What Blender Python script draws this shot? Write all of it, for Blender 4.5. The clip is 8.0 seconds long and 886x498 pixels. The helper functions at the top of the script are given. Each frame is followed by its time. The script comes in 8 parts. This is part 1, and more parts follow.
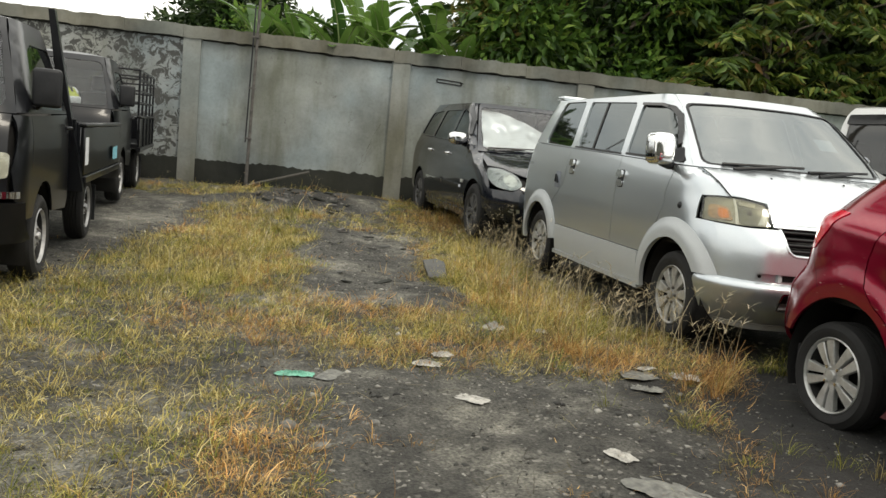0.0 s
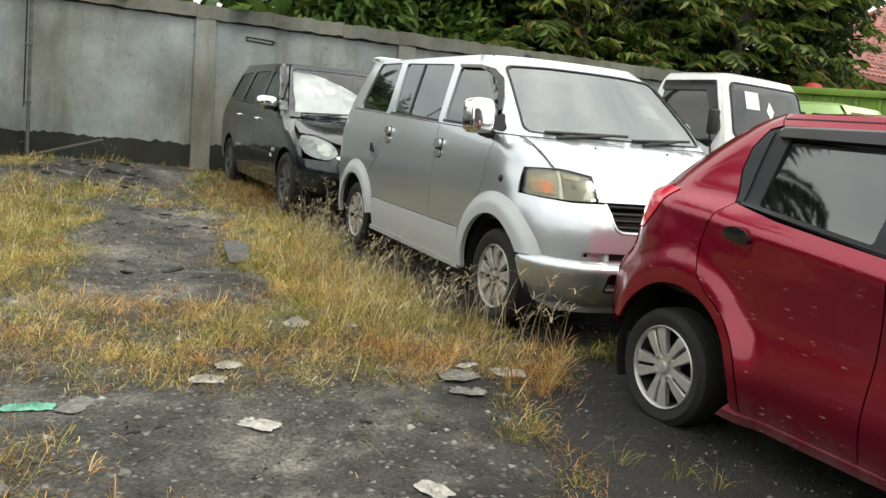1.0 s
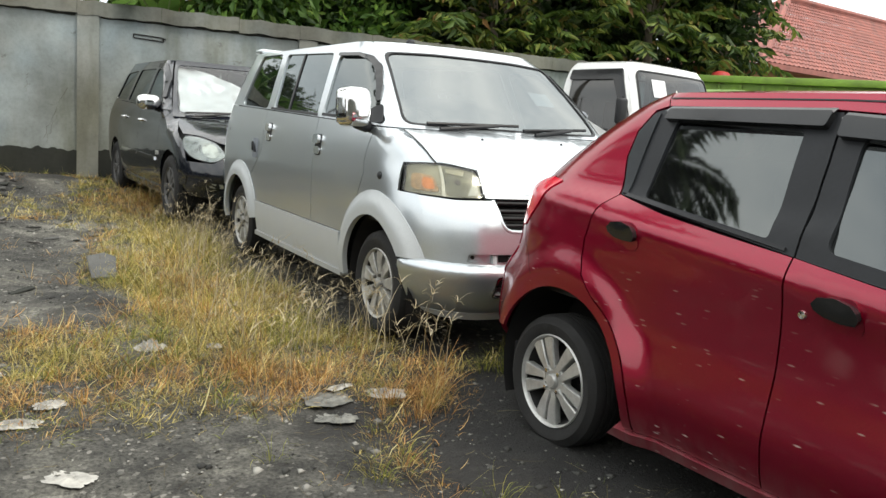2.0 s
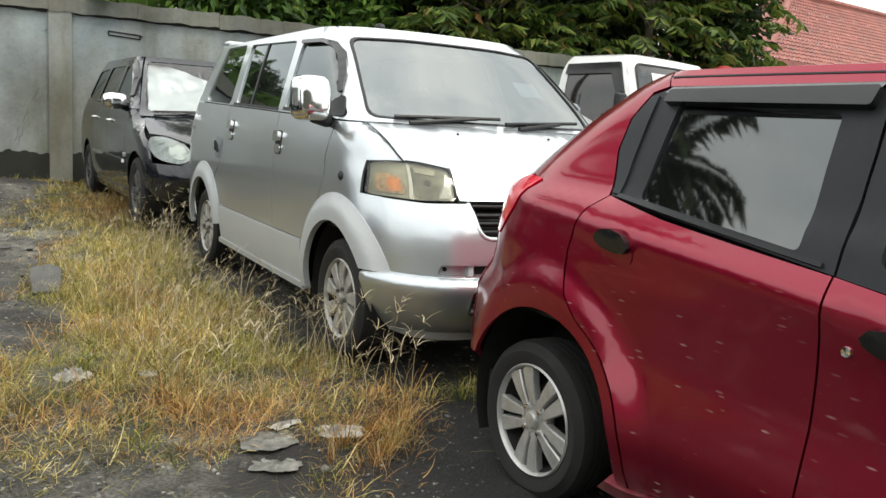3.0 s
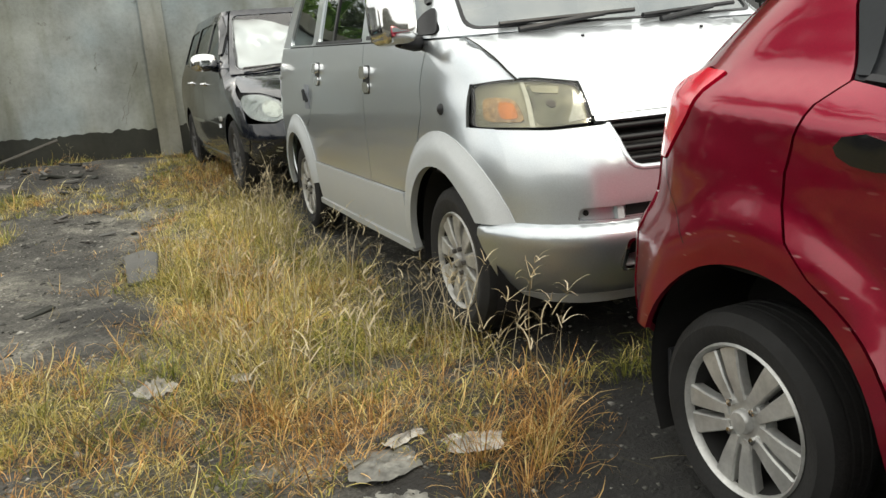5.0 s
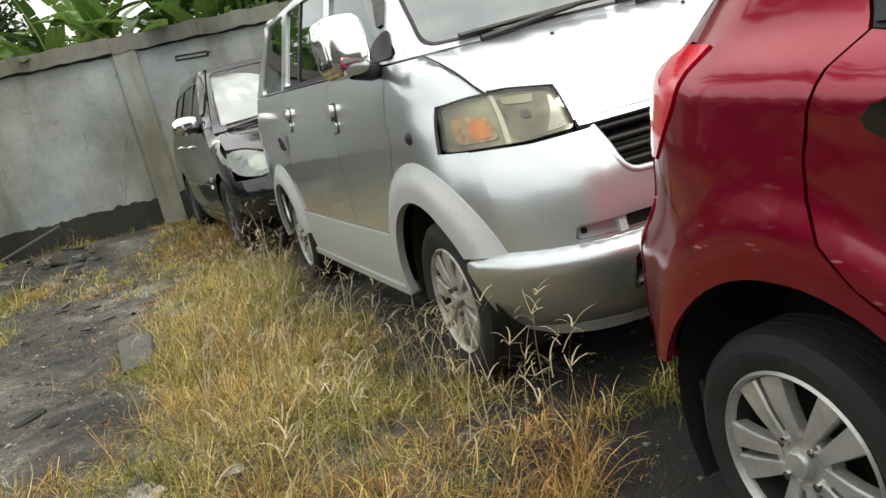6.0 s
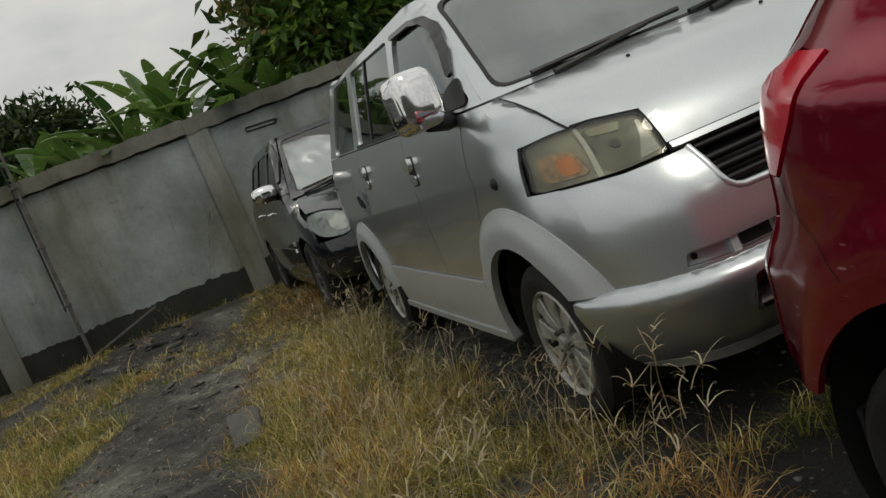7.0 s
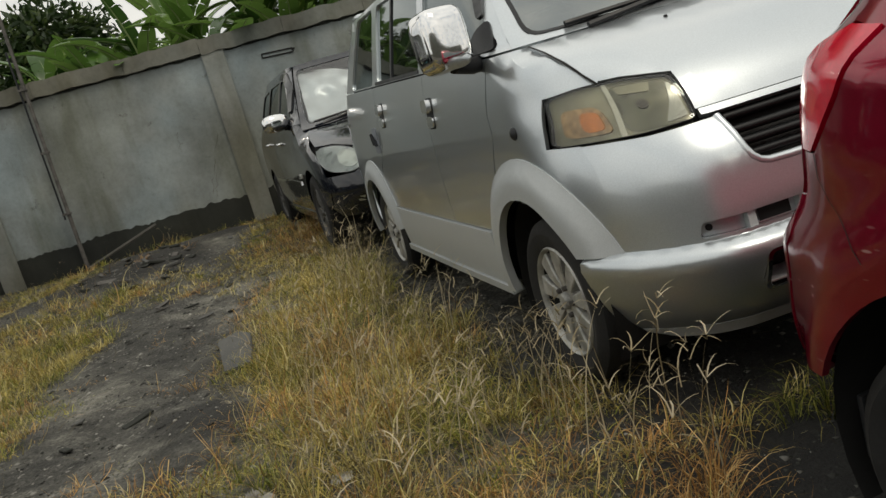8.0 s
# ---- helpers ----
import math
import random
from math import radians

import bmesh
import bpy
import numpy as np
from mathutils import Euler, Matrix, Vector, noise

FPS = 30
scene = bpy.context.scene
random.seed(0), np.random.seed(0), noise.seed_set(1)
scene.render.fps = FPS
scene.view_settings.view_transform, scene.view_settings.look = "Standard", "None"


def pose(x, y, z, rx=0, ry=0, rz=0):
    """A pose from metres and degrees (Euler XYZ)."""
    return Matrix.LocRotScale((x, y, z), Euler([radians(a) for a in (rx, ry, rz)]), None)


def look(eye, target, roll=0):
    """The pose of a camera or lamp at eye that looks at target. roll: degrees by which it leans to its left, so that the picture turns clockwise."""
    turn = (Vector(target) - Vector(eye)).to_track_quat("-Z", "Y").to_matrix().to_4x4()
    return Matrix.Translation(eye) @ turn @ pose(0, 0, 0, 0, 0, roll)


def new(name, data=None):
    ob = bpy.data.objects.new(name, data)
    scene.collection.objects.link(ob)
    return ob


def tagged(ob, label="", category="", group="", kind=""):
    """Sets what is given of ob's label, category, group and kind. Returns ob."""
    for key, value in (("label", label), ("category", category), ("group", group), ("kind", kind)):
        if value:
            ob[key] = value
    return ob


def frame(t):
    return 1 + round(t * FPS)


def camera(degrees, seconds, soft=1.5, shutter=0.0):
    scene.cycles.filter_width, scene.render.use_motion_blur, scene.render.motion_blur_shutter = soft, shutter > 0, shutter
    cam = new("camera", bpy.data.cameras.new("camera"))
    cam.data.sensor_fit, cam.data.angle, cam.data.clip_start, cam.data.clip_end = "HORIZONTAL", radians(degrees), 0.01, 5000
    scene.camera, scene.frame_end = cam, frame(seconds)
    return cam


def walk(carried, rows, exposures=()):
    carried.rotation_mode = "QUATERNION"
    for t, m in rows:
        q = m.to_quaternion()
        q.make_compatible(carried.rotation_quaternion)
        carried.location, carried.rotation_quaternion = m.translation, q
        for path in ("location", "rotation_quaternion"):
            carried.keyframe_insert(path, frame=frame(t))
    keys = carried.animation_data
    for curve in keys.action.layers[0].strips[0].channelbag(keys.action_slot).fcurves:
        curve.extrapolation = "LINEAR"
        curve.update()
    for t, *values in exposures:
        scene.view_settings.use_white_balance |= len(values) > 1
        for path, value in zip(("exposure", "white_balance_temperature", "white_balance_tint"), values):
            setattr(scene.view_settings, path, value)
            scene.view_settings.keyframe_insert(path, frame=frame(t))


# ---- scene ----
cam = camera(56.6, 8.0)
PATH = [
    (0, (-1.814, -5.33, 1.166), (-1.71, -3.349, 0.908), 5.5),
    (0.5, (-1.64, -4.985, 1.199), (-1.38, -3.02, 0.931), 6.6),
    (1, (-1.566, -4.686, 1.204), (-1.06, -2.775, 0.898), 5.5),
    (1.5, (-1.423, -4.518, 1.169), (-0.811, -2.637, 0.871), 4.2),
    (2, (-1.171, -4.329, 1.189), (-0.504, -2.467, 0.894), 4.0),
    (2.2, (-1.104, -4.263, 1.185), (-0.42, -2.407, 0.886), 4.0),
    (3.3, (-0.702, -3.7, 1.153), (-0.08, -1.821, 0.869), 2.7),
    (3.5, (-0.613, -3.599, 1.154), (-0.067, -1.696, 0.869), 1.5),
    (4, (-0.585, -3.415, 1.151), (-0.183, -1.491, 0.783), -0.7),
    (4.5, (-0.648, -3.239, 1.129), (-0.265, -1.328, 0.683), -1.5),
    (5, (-0.62, -3.109, 1.091), (-0.269, -1.193, 0.64), -4.8),
    (5.2, (-0.57, -3.042, 1.087), (-0.298, -1.108, 0.656), -9.4),
    (6.3, (-0.408, -2.76, 1.061), (-0.119, -0.817, 0.689), -14.7),
    (6.5, (-0.45, -2.735, 1.068), (-0.187, -0.783, 0.723), -15.8),
    (7, (-0.448, -2.717, 1.117), (-0.308, -0.739, 0.863), -22.2),
    (7.5, (-0.504, -2.685, 1.103), (-0.258, -0.737, 0.723), -11.5),
    (8, (-0.483, -2.69, 1.105), (-0.382, -0.727, 0.738), -16.2),
]
EXPOSURES = [(t, e - 0.09, k, 8) for t, e, k in ((0.0, -0.02, 7300), (0.6, -0.14, 7300), (1.2, 0.33, 7000), (2.2, 0.3, 6900), (4.0, 0.2, 7150), (5.2, 0.22, 7300), (6.3, -0.05, 7200), (6.7, -0.75, 7200), (7.1, -1.25, 7200), (7.3, -1.25, 7200), (7.6, -0.8, 7200), (8.0, -0.78, 7300))]
walk(cam, [(t, look(eye, target, roll)) for t, eye, target, roll in PATH], EXPOSURES)

# ---- light: bright overcast sky, wide soft sun ----
SUN_ELEVATION, SUN_AZIMUTH = 58.0, 140.0
sky_world = bpy.data.worlds.new("overcast_sky")
scene.world = sky_world
sky_world.use_nodes = True
wn, wl = sky_world.node_tree.nodes, sky_world.node_tree.links
wn.clear()
w_out = wn.new("ShaderNodeOutputWorld")
w_bg = wn.new("ShaderNodeBackground")
w_sky = wn.new("ShaderNodeTexSky")
w_sky.sky_type, w_sky.sun_disc = "NISHITA", False
w_sky.sun_elevation, w_sky.sun_rotation = radians(SUN_ELEVATION), radians(SUN_AZIMUTH)
w_sky.air_density, w_sky.dust_density = 1.2, 4.0
w_coord = wn.new("ShaderNodeTexCoord")
w_map = wn.new("ShaderNodeMapping")
w_map.inputs["Scale"].default_value = (1.0, 1.0, 2.2)
w_noise = wn.new("ShaderNodeTexNoise")
w_noise.inputs["Scale"].default_value = 2.6
w_noise.inputs["Detail"].default_value = 7.0
w_noise.inputs["Roughness"].default_value = 0.55
w_ramp = wn.new("ShaderNodeValToRGB")
w_ramp.color_ramp.elements[0].position, w_ramp.color_ramp.elements[0].color = 0.36, (11.8, 12.8, 14.0, 1)
w_ramp.color_ramp.elements[1].position, w_ramp.color_ramp.elements[1].color = 0.64, (19.0, 19.4, 19.8, 1)
w_mix = wn.new("ShaderNodeMix")
w_mix.data_type = "RGBA"
w_mix.inputs[0].default_value = 0.86
wl.new(w_coord.outputs["Generated"], w_map.inputs[0])
wl.new(w_map.outputs[0], w_noise.inputs["Vector"])
wl.new(w_noise.outputs["Fac"], w_ramp.inputs[0])
wl.new(w_sky.outputs[0], w_mix.inputs[6])
# a bright, even cloud layer
w_sep, w_grad, w_scale = wn.new("ShaderNodeSeparateXYZ"), wn.new("ShaderNodeMapRange"), wn.new("ShaderNodeVectorMath")
w_grad.inputs["To Min"].default_value, w_grad.inputs["To Max"].default_value = 1.1, 1.65
w_scale.operation = "SCALE"
wl.new(w_coord.outputs["Generated"], w_sep.inputs[0])
wl.new(w_sep.outputs["Z"], w_grad.inputs["Value"])
wl.new(w_ramp.outputs[0], w_scale.inputs[0])
wl.new(w_grad.outputs[0], w_scale.inputs["Scale"])
wl.new(w_scale.outputs[0], w_mix.inputs[7])
wl.new(w_mix.outputs[2], w_bg.inputs["Color"])
wl.new(w_bg.outputs[0], w_out.inputs["Surface"])
w_bg.inputs["Strength"].default_value = 0.085

sun_data = bpy.data.lights.new("sun", "SUN")
sun_data.energy, sun_data.angle, sun_data.color = 1.8, radians(16), (1.0, 0.96, 0.9)
sun = new("sun", sun_data)
sun.matrix_world = look((8 * math.sin(radians(SUN_AZIMUTH)), 8 * math.cos(radians(SUN_AZIMUTH)), 8 * math.tan(radians(SUN_ELEVATION))), (0, 0, 0))

# ---- materials ----
def material(name):
    m = bpy.data.materials.new(name)
    m.use_nodes = True
    return m, m.node_tree.nodes, m.node_tree.links, m.node_tree.nodes["Principled BSDF"]


def noise_node(n, l, scale, detail=4.0, rough=0.55, space="Object", stretch=None):
    co = n.new("ShaderNodeTexCoord")
    tex = n.new("ShaderNodeTexNoise")
    tex.inputs["Scale"].default_value, tex.inputs["Detail"].default_value, tex.inputs["Roughness"].default_value = scale, detail, rough
    if stretch:
        mp = n.new("ShaderNodeMapping")
        mp.inputs["Scale"].default_value = stretch
        l.new(co.outputs[space], mp.inputs[0])
        l.new(mp.outputs[0], tex.inputs["Vector"])
    else:
        l.new(co.outputs[space], tex.inputs["Vector"])
    return tex


def ramp_node(n, l, source, stops):
    r = n.new("ShaderNodeValToRGB")
    els = r.color_ramp.elements
    while len(els) < len(stops):
        els.new(0.5)
    for e, (p, c) in zip(els, stops):
        e.position, e.color = p, (*c, 1) if len(c) == 3 else c
    l.new(source, r.inputs[0])
    return r


def mix_node(n, l, fac, a, b, mode="MIX"):
    m = n.new("ShaderNodeMix")
    m.data_type, m.blend_type = "RGBA", mode
    for sock, v in ((m.inputs[0], fac), (m.inputs[6], a), (m.inputs[7], b)):
        if isinstance(v, (int, float)):
            sock.default_value = v
        elif isinstance(v, tuple):
            sock.default_value = (*v, 1)
        else:
            l.new(v, sock)
    return m.outputs[2]


def bump_node(n, l, height, strength, distance, bsdf):
    b = n.new("ShaderNodeBump")
    b.inputs["Strength"].default_value, b.inputs["Distance"].default_value = strength, distance
    l.new(height, b.inputs["Height"])
    l.new(b.outputs[0], bsdf.inputs["Normal"])


def grey(v):
    return (v, v, v)


def plain(name, col, rough=0.5, metal=0.0, var=0.25, scale=12.0, bump=0.0, coat=0.0, fine=90.0):
    """A surface of one colour with wear at two scales."""
    m, n, l, b = material(name)
    big = noise_node(n, l, scale, 5)
    small = noise_node(n, l, fine, 3)
    lo, hi = tuple(c * (1 - var) for c in col), tuple(min(1, c * (1 + var)) for c in col)
    c1 = ramp_node(n, l, big.outputs["Fac"], [(0.3, lo), (0.7, hi)]).outputs[0]
    c2 = ramp_node(n, l, small.outputs["Fac"], [(0.35, grey(0.8)), (0.65, grey(1.0))]).outputs[0]
    l.new(mix_node(n, l, 0.6, c1, c2, "MULTIPLY"), b.inputs["Base Color"])
    rr = ramp_node(n, l, big.outputs["Fac"], [(0.3, grey(max(0.02, rough * 0.8))), (0.7, grey(min(1, rough * 1.2)))])
    l.new(rr.outputs[0], b.inputs["Roughness"])
    b.inputs["Metallic"].default_value = metal
    b.inputs["Coat Weight"].default_value = coat
    b.inputs["Coat Roughness"].default_value = 0.06
    if bump:
        bump_node(n, l, small.outputs["Fac"], bump, 0.01, b)
    return m


def car_paint(name, col, metal, rough, dust_col=(0.32, 0.29, 0.24), dust=0.5, specks=0.0, dust_top=0.55, film_gain=0.16, coat=0.8, coat_ior=1.5, speck_col=(0.55, 0.42, 0.4)):
    """Lacquered metallic paint with a film of dust, thicker towards the sills, and dried splashes."""
    m, n, l, b = material(name)
    co = n.new("ShaderNodeTexCoord")
    sep = n.new("ShaderNodeSeparateXYZ")
    l.new(co.outputs["Object"], sep.inputs[0])
    film = noise_node(n, l, 3.5, 6, 0.6)
    flake = noise_node(n, l, 260.0, 2)
    streak = noise_node(n, l, 14.0, 5, 0.65, stretch=(1.0, 1.0, 0.22))
    hgt = n.new("ShaderNodeMapRange")
    for k, v in zip(("From Min", "From Max", "To Min", "To Max"), (0.16, dust_top, 1.0, 0.0)):
        hgt.inputs[k].default_value = v
    l.new(sep.outputs["Z"], hgt.inputs["Value"])
    st = ramp_node(n, l, streak.outputs["Fac"], [(0.34, grey(0.25)), (0.62, grey(1.0))])
    mul = n.new("ShaderNodeMath")
    mul.operation = "MULTIPLY"
    l.new(hgt.outputs[0], mul.inputs[0])
    l.new(st.outputs[0], mul.inputs[1])
    sq = n.new("ShaderNodeMath")
    sq.operation = "MULTIPLY"
    l.new(mul.outputs[0], sq.inputs[0])
    sq.inputs[1].default_value = dust
    fl = ramp_node(n, l, film.outputs["Fac"], [(0.35, grey(0.0)), (0.75, grey(film_gain * dust + 0.01))])
    add = n.new("ShaderNodeMath")
    add.operation, add.use_clamp = "ADD", True
    l.new(sq.outputs[0], add.inputs[0])
    l.new(fl.outputs[0], add.inputs[1])
    fac = add.outputs[0]
    if specks:
        vor = n.new("ShaderNodeTexVoronoi")
        vor.inputs["Scale"].default_value = 24.0
        mp = n.new("ShaderNodeMapping")
        mp.inputs["Scale"].default_value = (1.0, 0.42, 2.0)
        mp.inputs["Rotation"].default_value = (0.35, 0, 0)
        l.new(co.outputs["Object"], mp.inputs[0])
        l.new(mp.outputs[0], vor.inputs["Vector"])
        dot = ramp_node(n, l, vor.outputs["Distance"], [(0.09, grey(1.0)), (0.16, grey(0.0))])
        where = noise_node(n, l, 5.0, 3)
        wr = ramp_node(n, l, where.outputs["Fac"], [(0.44, grey(0.0)), (0.6, grey(specks))])
        hh = n.new("ShaderNodeMapRange")
        for k, v in zip(("From Min", "From Max", "To Min", "To Max"), (0.5, 0.95, 1.0, 0.0)):
            hh.inputs[k].default_value = v
        l.new(sep.outputs["Z"], hh.inputs["Value"])
        m1, m2 = n.new("ShaderNodeMath"), n.new("ShaderNodeMath")
        m1.operation = m2.operation = "MULTIPLY"
        l.new(dot.outputs[0], m1.inputs[0])
        l.new(wr.outputs[0], m1.inputs[1])
        l.new(m1.outputs[0], m2.inputs[0])
        l.new(hh.outputs[0], m2.inputs[1])
        spots = m2.outputs[0]
    fcol = ramp_node(n, l, flake.outputs["Fac"], [(0.3, tuple(c * 0.93 for c in col)), (0.7, tuple(min(1, c * 1.06) for c in col))])
    tone = mix_node(n, l, fac, fcol.outputs[0], dust_col)
    if specks:
        tone = mix_node(n, l, spots, tone, speck_col)
        mx = n.new("ShaderNodeMath")
        mx.operation = "MAXIMUM"
        l.new(fac, mx.inputs[0])
        l.new(spots, mx.inputs[1])
        fac = mx.outputs[0]
    l.new(tone, b.inputs["Base Color"])
    inv = n.new("ShaderNodeMapRange")
    inv.inputs["To Min"].default_value, inv.inputs["To Max"].default_value = metal, 0.0
    l.new(fac, inv.inputs["Value"])
    l.new(inv.outputs[0], b.inputs["Metallic"])
    ro = n.new("ShaderNodeMapRange")
    ro.inputs["To Min"].default_value, ro.inputs["To Max"].default_value = rough, 0.85
    l.new(fac, ro.inputs["Value"])
    l.new(ro.outputs[0], b.inputs["Roughness"])
    ct = n.new("ShaderNodeMapRange")
    ct.inputs["To Min"].default_value, ct.inputs["To Max"].default_value = coat, 0.0
    l.new(fac, ct.inputs["Value"])
    l.new(ct.outputs[0], b.inputs["Coat Weight"])
    b.inputs["Coat Roughness"].default_value = 0.05
    b.inputs["Coat IOR"].default_value = coat_ior
    return m


def glass(name, tint, film=0.0, ior=1.7, sheen=(1.0, 1.0, 1.0)):
    """Window glass: a mirror-smooth face over a tinted, see-through body, with a little dust."""
    m, n, l, b = material(name)
    n.remove(b)
    gl, tr, df = n.new("ShaderNodeBsdfGlossy"), n.new("ShaderNodeBsdfTransparent"), n.new("ShaderNodeBsdfDiffuse")
    gl.inputs["Roughness"].default_value = 0.03
    gl.inputs["Color"].default_value = (*sheen, 1)
    tr.inputs["Color"].default_value = (*tint, 1)
    df.inputs["Color"].default_value = (0.4, 0.42, 0.44, 1)
    fr = n.new("ShaderNodeFresnel")
    fr.inputs["IOR"].default_value = ior
    m1, m2 = n.new("ShaderNodeMixShader"), n.new("ShaderNodeMixShader")
    l.new(fr.outputs[0], m1.inputs[0])
    l.new(tr.outputs[0], m1.inputs[1])
    l.new(gl.outputs[0], m1.inputs[2])
    tex = noise_node(n, l, 6.0, 6, 0.65)
    r = ramp_node(n, l, tex.outputs["Fac"], [(0.4, grey(film * 0.3)), (0.7, grey(film))])
    l.new(r.outputs[0], m2.inputs[0])
    l.new(m1.outputs[0], m2.inputs[1])
    l.new(df.outputs[0], m2.inputs[2])
    l.new(m2.outputs[0], n["Material Output"].inputs["Surface"])
    return m


def leaf_material(name, stops, rough=0.5, back=0.25, clump=0.0):
    m, n, l, b = material(name)
    geo = n.new("ShaderNodeNewGeometry")
    c = ramp_node(n, l, geo.outputs["Random Per Island"], stops)
    big = noise_node(n, l, 1.1, 3)
    shade = ramp_node(n, l, big.outputs["Fac"], [(0.35, grey(0.6)), (0.65, grey(1.0))])
    tone = mix_node(n, l, 0.8, c.outputs[0], shade.outputs[0], "MULTIPLY")
    if clump:
        tuft = noise_node(n, l, clump, 3, 0.6)
        weathered = ramp_node(n, l, tuft.outputs["Fac"], [(0.32, (0.62, 0.64, 0.6)), (0.5, (0.95, 0.98, 0.92)), (0.68, (1.3, 1.22, 1.15))])
        tone = mix_node(n, l, 0.9, tone, weathered.outputs[0], "MULTIPLY")
    l.new(tone, b.inputs["Base Color"])
    b.inputs["Roughness"].default_value = rough
    b.inputs["Specular IOR Level"].default_value = 0.35
    trl = n.new("ShaderNodeBsdfTranslucent")
    l.new(c.outputs[0], trl.inputs["Color"])
    mx = n.new("ShaderNodeMixShader")
    mx.inputs[0].default_value = back
    l.new(b.outputs[0], mx.inputs[1])
    l.new(trl.outputs[0], mx.inputs[2])
    l.new(mx.outputs[0], n["Material Output"].inputs["Surface"])
    return m


M_SILVER = car_paint("silver_paint", (0.52, 0.56, 0.585), 0.8, 0.31, coat=1.0, coat_ior=1.6, dust=0.15, film_gain=0.02, dust_col=(0.36, 0.34, 0.3))
M_SILVER_LOW = car_paint("silver_paint_cladding", (0.45, 0.475, 0.485), 0.15, 0.48, coat=0.3, dust=0.2, dust_col=(0.36, 0.34, 0.3))
M_RED = car_paint("red_paint", (0.26, 0.0028, 0.024), 0.7, 0.3, dust=0.6, coat=1.0, coat_ior=1.52, dust_col=(0.22, 0.165, 0.155), specks=0.75, dust_top=0.32, film_gain=0.03)
M_NAVY = car_paint("dark_paint", (0.004, 0.006, 0.011), 0.1, 0.25, dust=0.07, film_gain=0.02, coat=1.0, coat_ior=1.5, dust_col=(0.15, 0.15, 0.14))
M_BLACK = car_paint("black_paint", (0.0035, 0.004, 0.0055), 0.0, 0.3, coat=0.35, coat_ior=1.4, dust=0.07, film_gain=0.02, dust_col=(0.15, 0.14, 0.12))
M_WHITE = car_paint("white_paint", (0.72, 0.73, 0.72), 0.0, 0.35, dust=0.3, dust_col=(0.42, 0.4, 0.35))
M_LIME = car_paint("pale_green_paint", (0.42, 0.62, 0.24), 0.0, 0.35, dust=0.3)
M_GREEN = plain("green_steel_paint", (0.16, 0.27, 0.03), 0.5, 0.0, 0.35, 4.0, 0.1)
M_PLASTIC = plain("black_plastic", (0.02, 0.021, 0.023), 0.42, 0, 0.3, 8)
M_SATIN = plain("satin_dark_trim", (0.016, 0.019, 0.022), 0.38, 0, 0.2, 8)
M_VISOR = plain("smoked_gloss_plastic", (0.012, 0.0125, 0.013), 0.16, 0, 0.2, 8)
M_TRIM = plain("dark_trim", (0.013, 0.0145, 0.017), 0.45, 0, 0.3, 8)
for mm, sp in ((M_SATIN, 0.22), (M_TRIM, 0.22), (M_VISOR, 0.5)):
    mm.node_tree.nodes["Principled BSDF"].inputs["Specular IOR Level"].default_value = sp
M_RUBBER = plain("tyre_rubber", (0.014, 0.0138, 0.0135), 0.85, 0, 0.5, 14, 0.2)
M_LINER = plain("wheel_arch_liner", (0.009, 0.0085, 0.008), 0.9, 0, 0.4, 8)
M_ALLOY = plain("alloy_wheel", (0.52, 0.52, 0.5), 0.42, 0.6, 0.2, 12)
M_ALLOY_WORN = plain("worn_alloy", (0.4, 0.395, 0.37), 0.5, 0.4, 0.4, 16)
M_WHEEL_DARK = plain("dusty_dark_wheel", (0.09, 0.088, 0.085), 0.6, 0.2, 0.4, 12)
M_FLAP = plain("blue_grey_plate", (0.2, 0.22, 0.25), 0.5, 0, 0.3, 12)
M_STEEL = plain("painted_steel_wheel", (0.4, 0.4, 0.4), 0.5, 0.3, 0.4, 12)
M_CHROME = plain("chrome", (0.85, 0.85, 0.85), 0.07, 1.0, 0.06, 6)
M_GLASS = glass("window_glass", (0.16, 0.17, 0.17), 0.05)
M_GLASS_SHIELD = glass("windshield_glass", (0.12, 0.17, 0.19), 0.07, 3.2, (0.88, 0.93, 0.92))
M_GLASS_CLEAR = glass("clear_glass", (0.78, 0.83, 0.83), 0.06, 1.5)
M_GLASS_DARK = glass("tinted_window_glass", (0.035, 0.037, 0.038), 0.02, 2.05, (0.93, 1.0, 1.0))
M_GLASS_TRUCK = glass("truck_window_glass", (0.1, 0.14, 0.15), 0.015, 1.75)
M_SEAT = plain("grey_seat_cloth", (0.14, 0.14, 0.14), 0.9, 0, 0.2, 20)
M_FOIL = plain("silver_sunshade_foil", (0.72, 0.73, 0.74), 0.42, 0.35, 0.1, 8)
M_PAPER = plain("paper", (0.78, 0.77, 0.73), 0.8, 0, 0.08, 8)
M_AMBER_PALE = plain("pale_amber_lens", (0.5, 0.33, 0.17), 0.35, 0.0, 0.5, 40, coat=0.6)
M_AMBER = plain("amber_lens", (0.75, 0.26, 0.03), 0.4, 0.0, 0.2, 30, coat=0.6)
M_HAZE = plain("hazy_lamp_reflector", (0.33, 0.325, 0.25), 0.34, 0.25, 0.3, 9, coat=0.5)
M_HAZE_PALE = plain("pale_lamp_reflector", (0.64, 0.65, 0.61), 0.28, 0.25, 0.2, 9, coat=0.6)
M_LAMP_GREY = plain("grey_lamp_reflector", (0.4, 0.42, 0.41), 0.3, 0.3, 0.3, 12, coat=0.5)
M_HAZE_DARK = plain("olive_lamp_reflector", (0.15, 0.152, 0.112), 0.3, 0.3, 0.5, 14, coat=0.4)
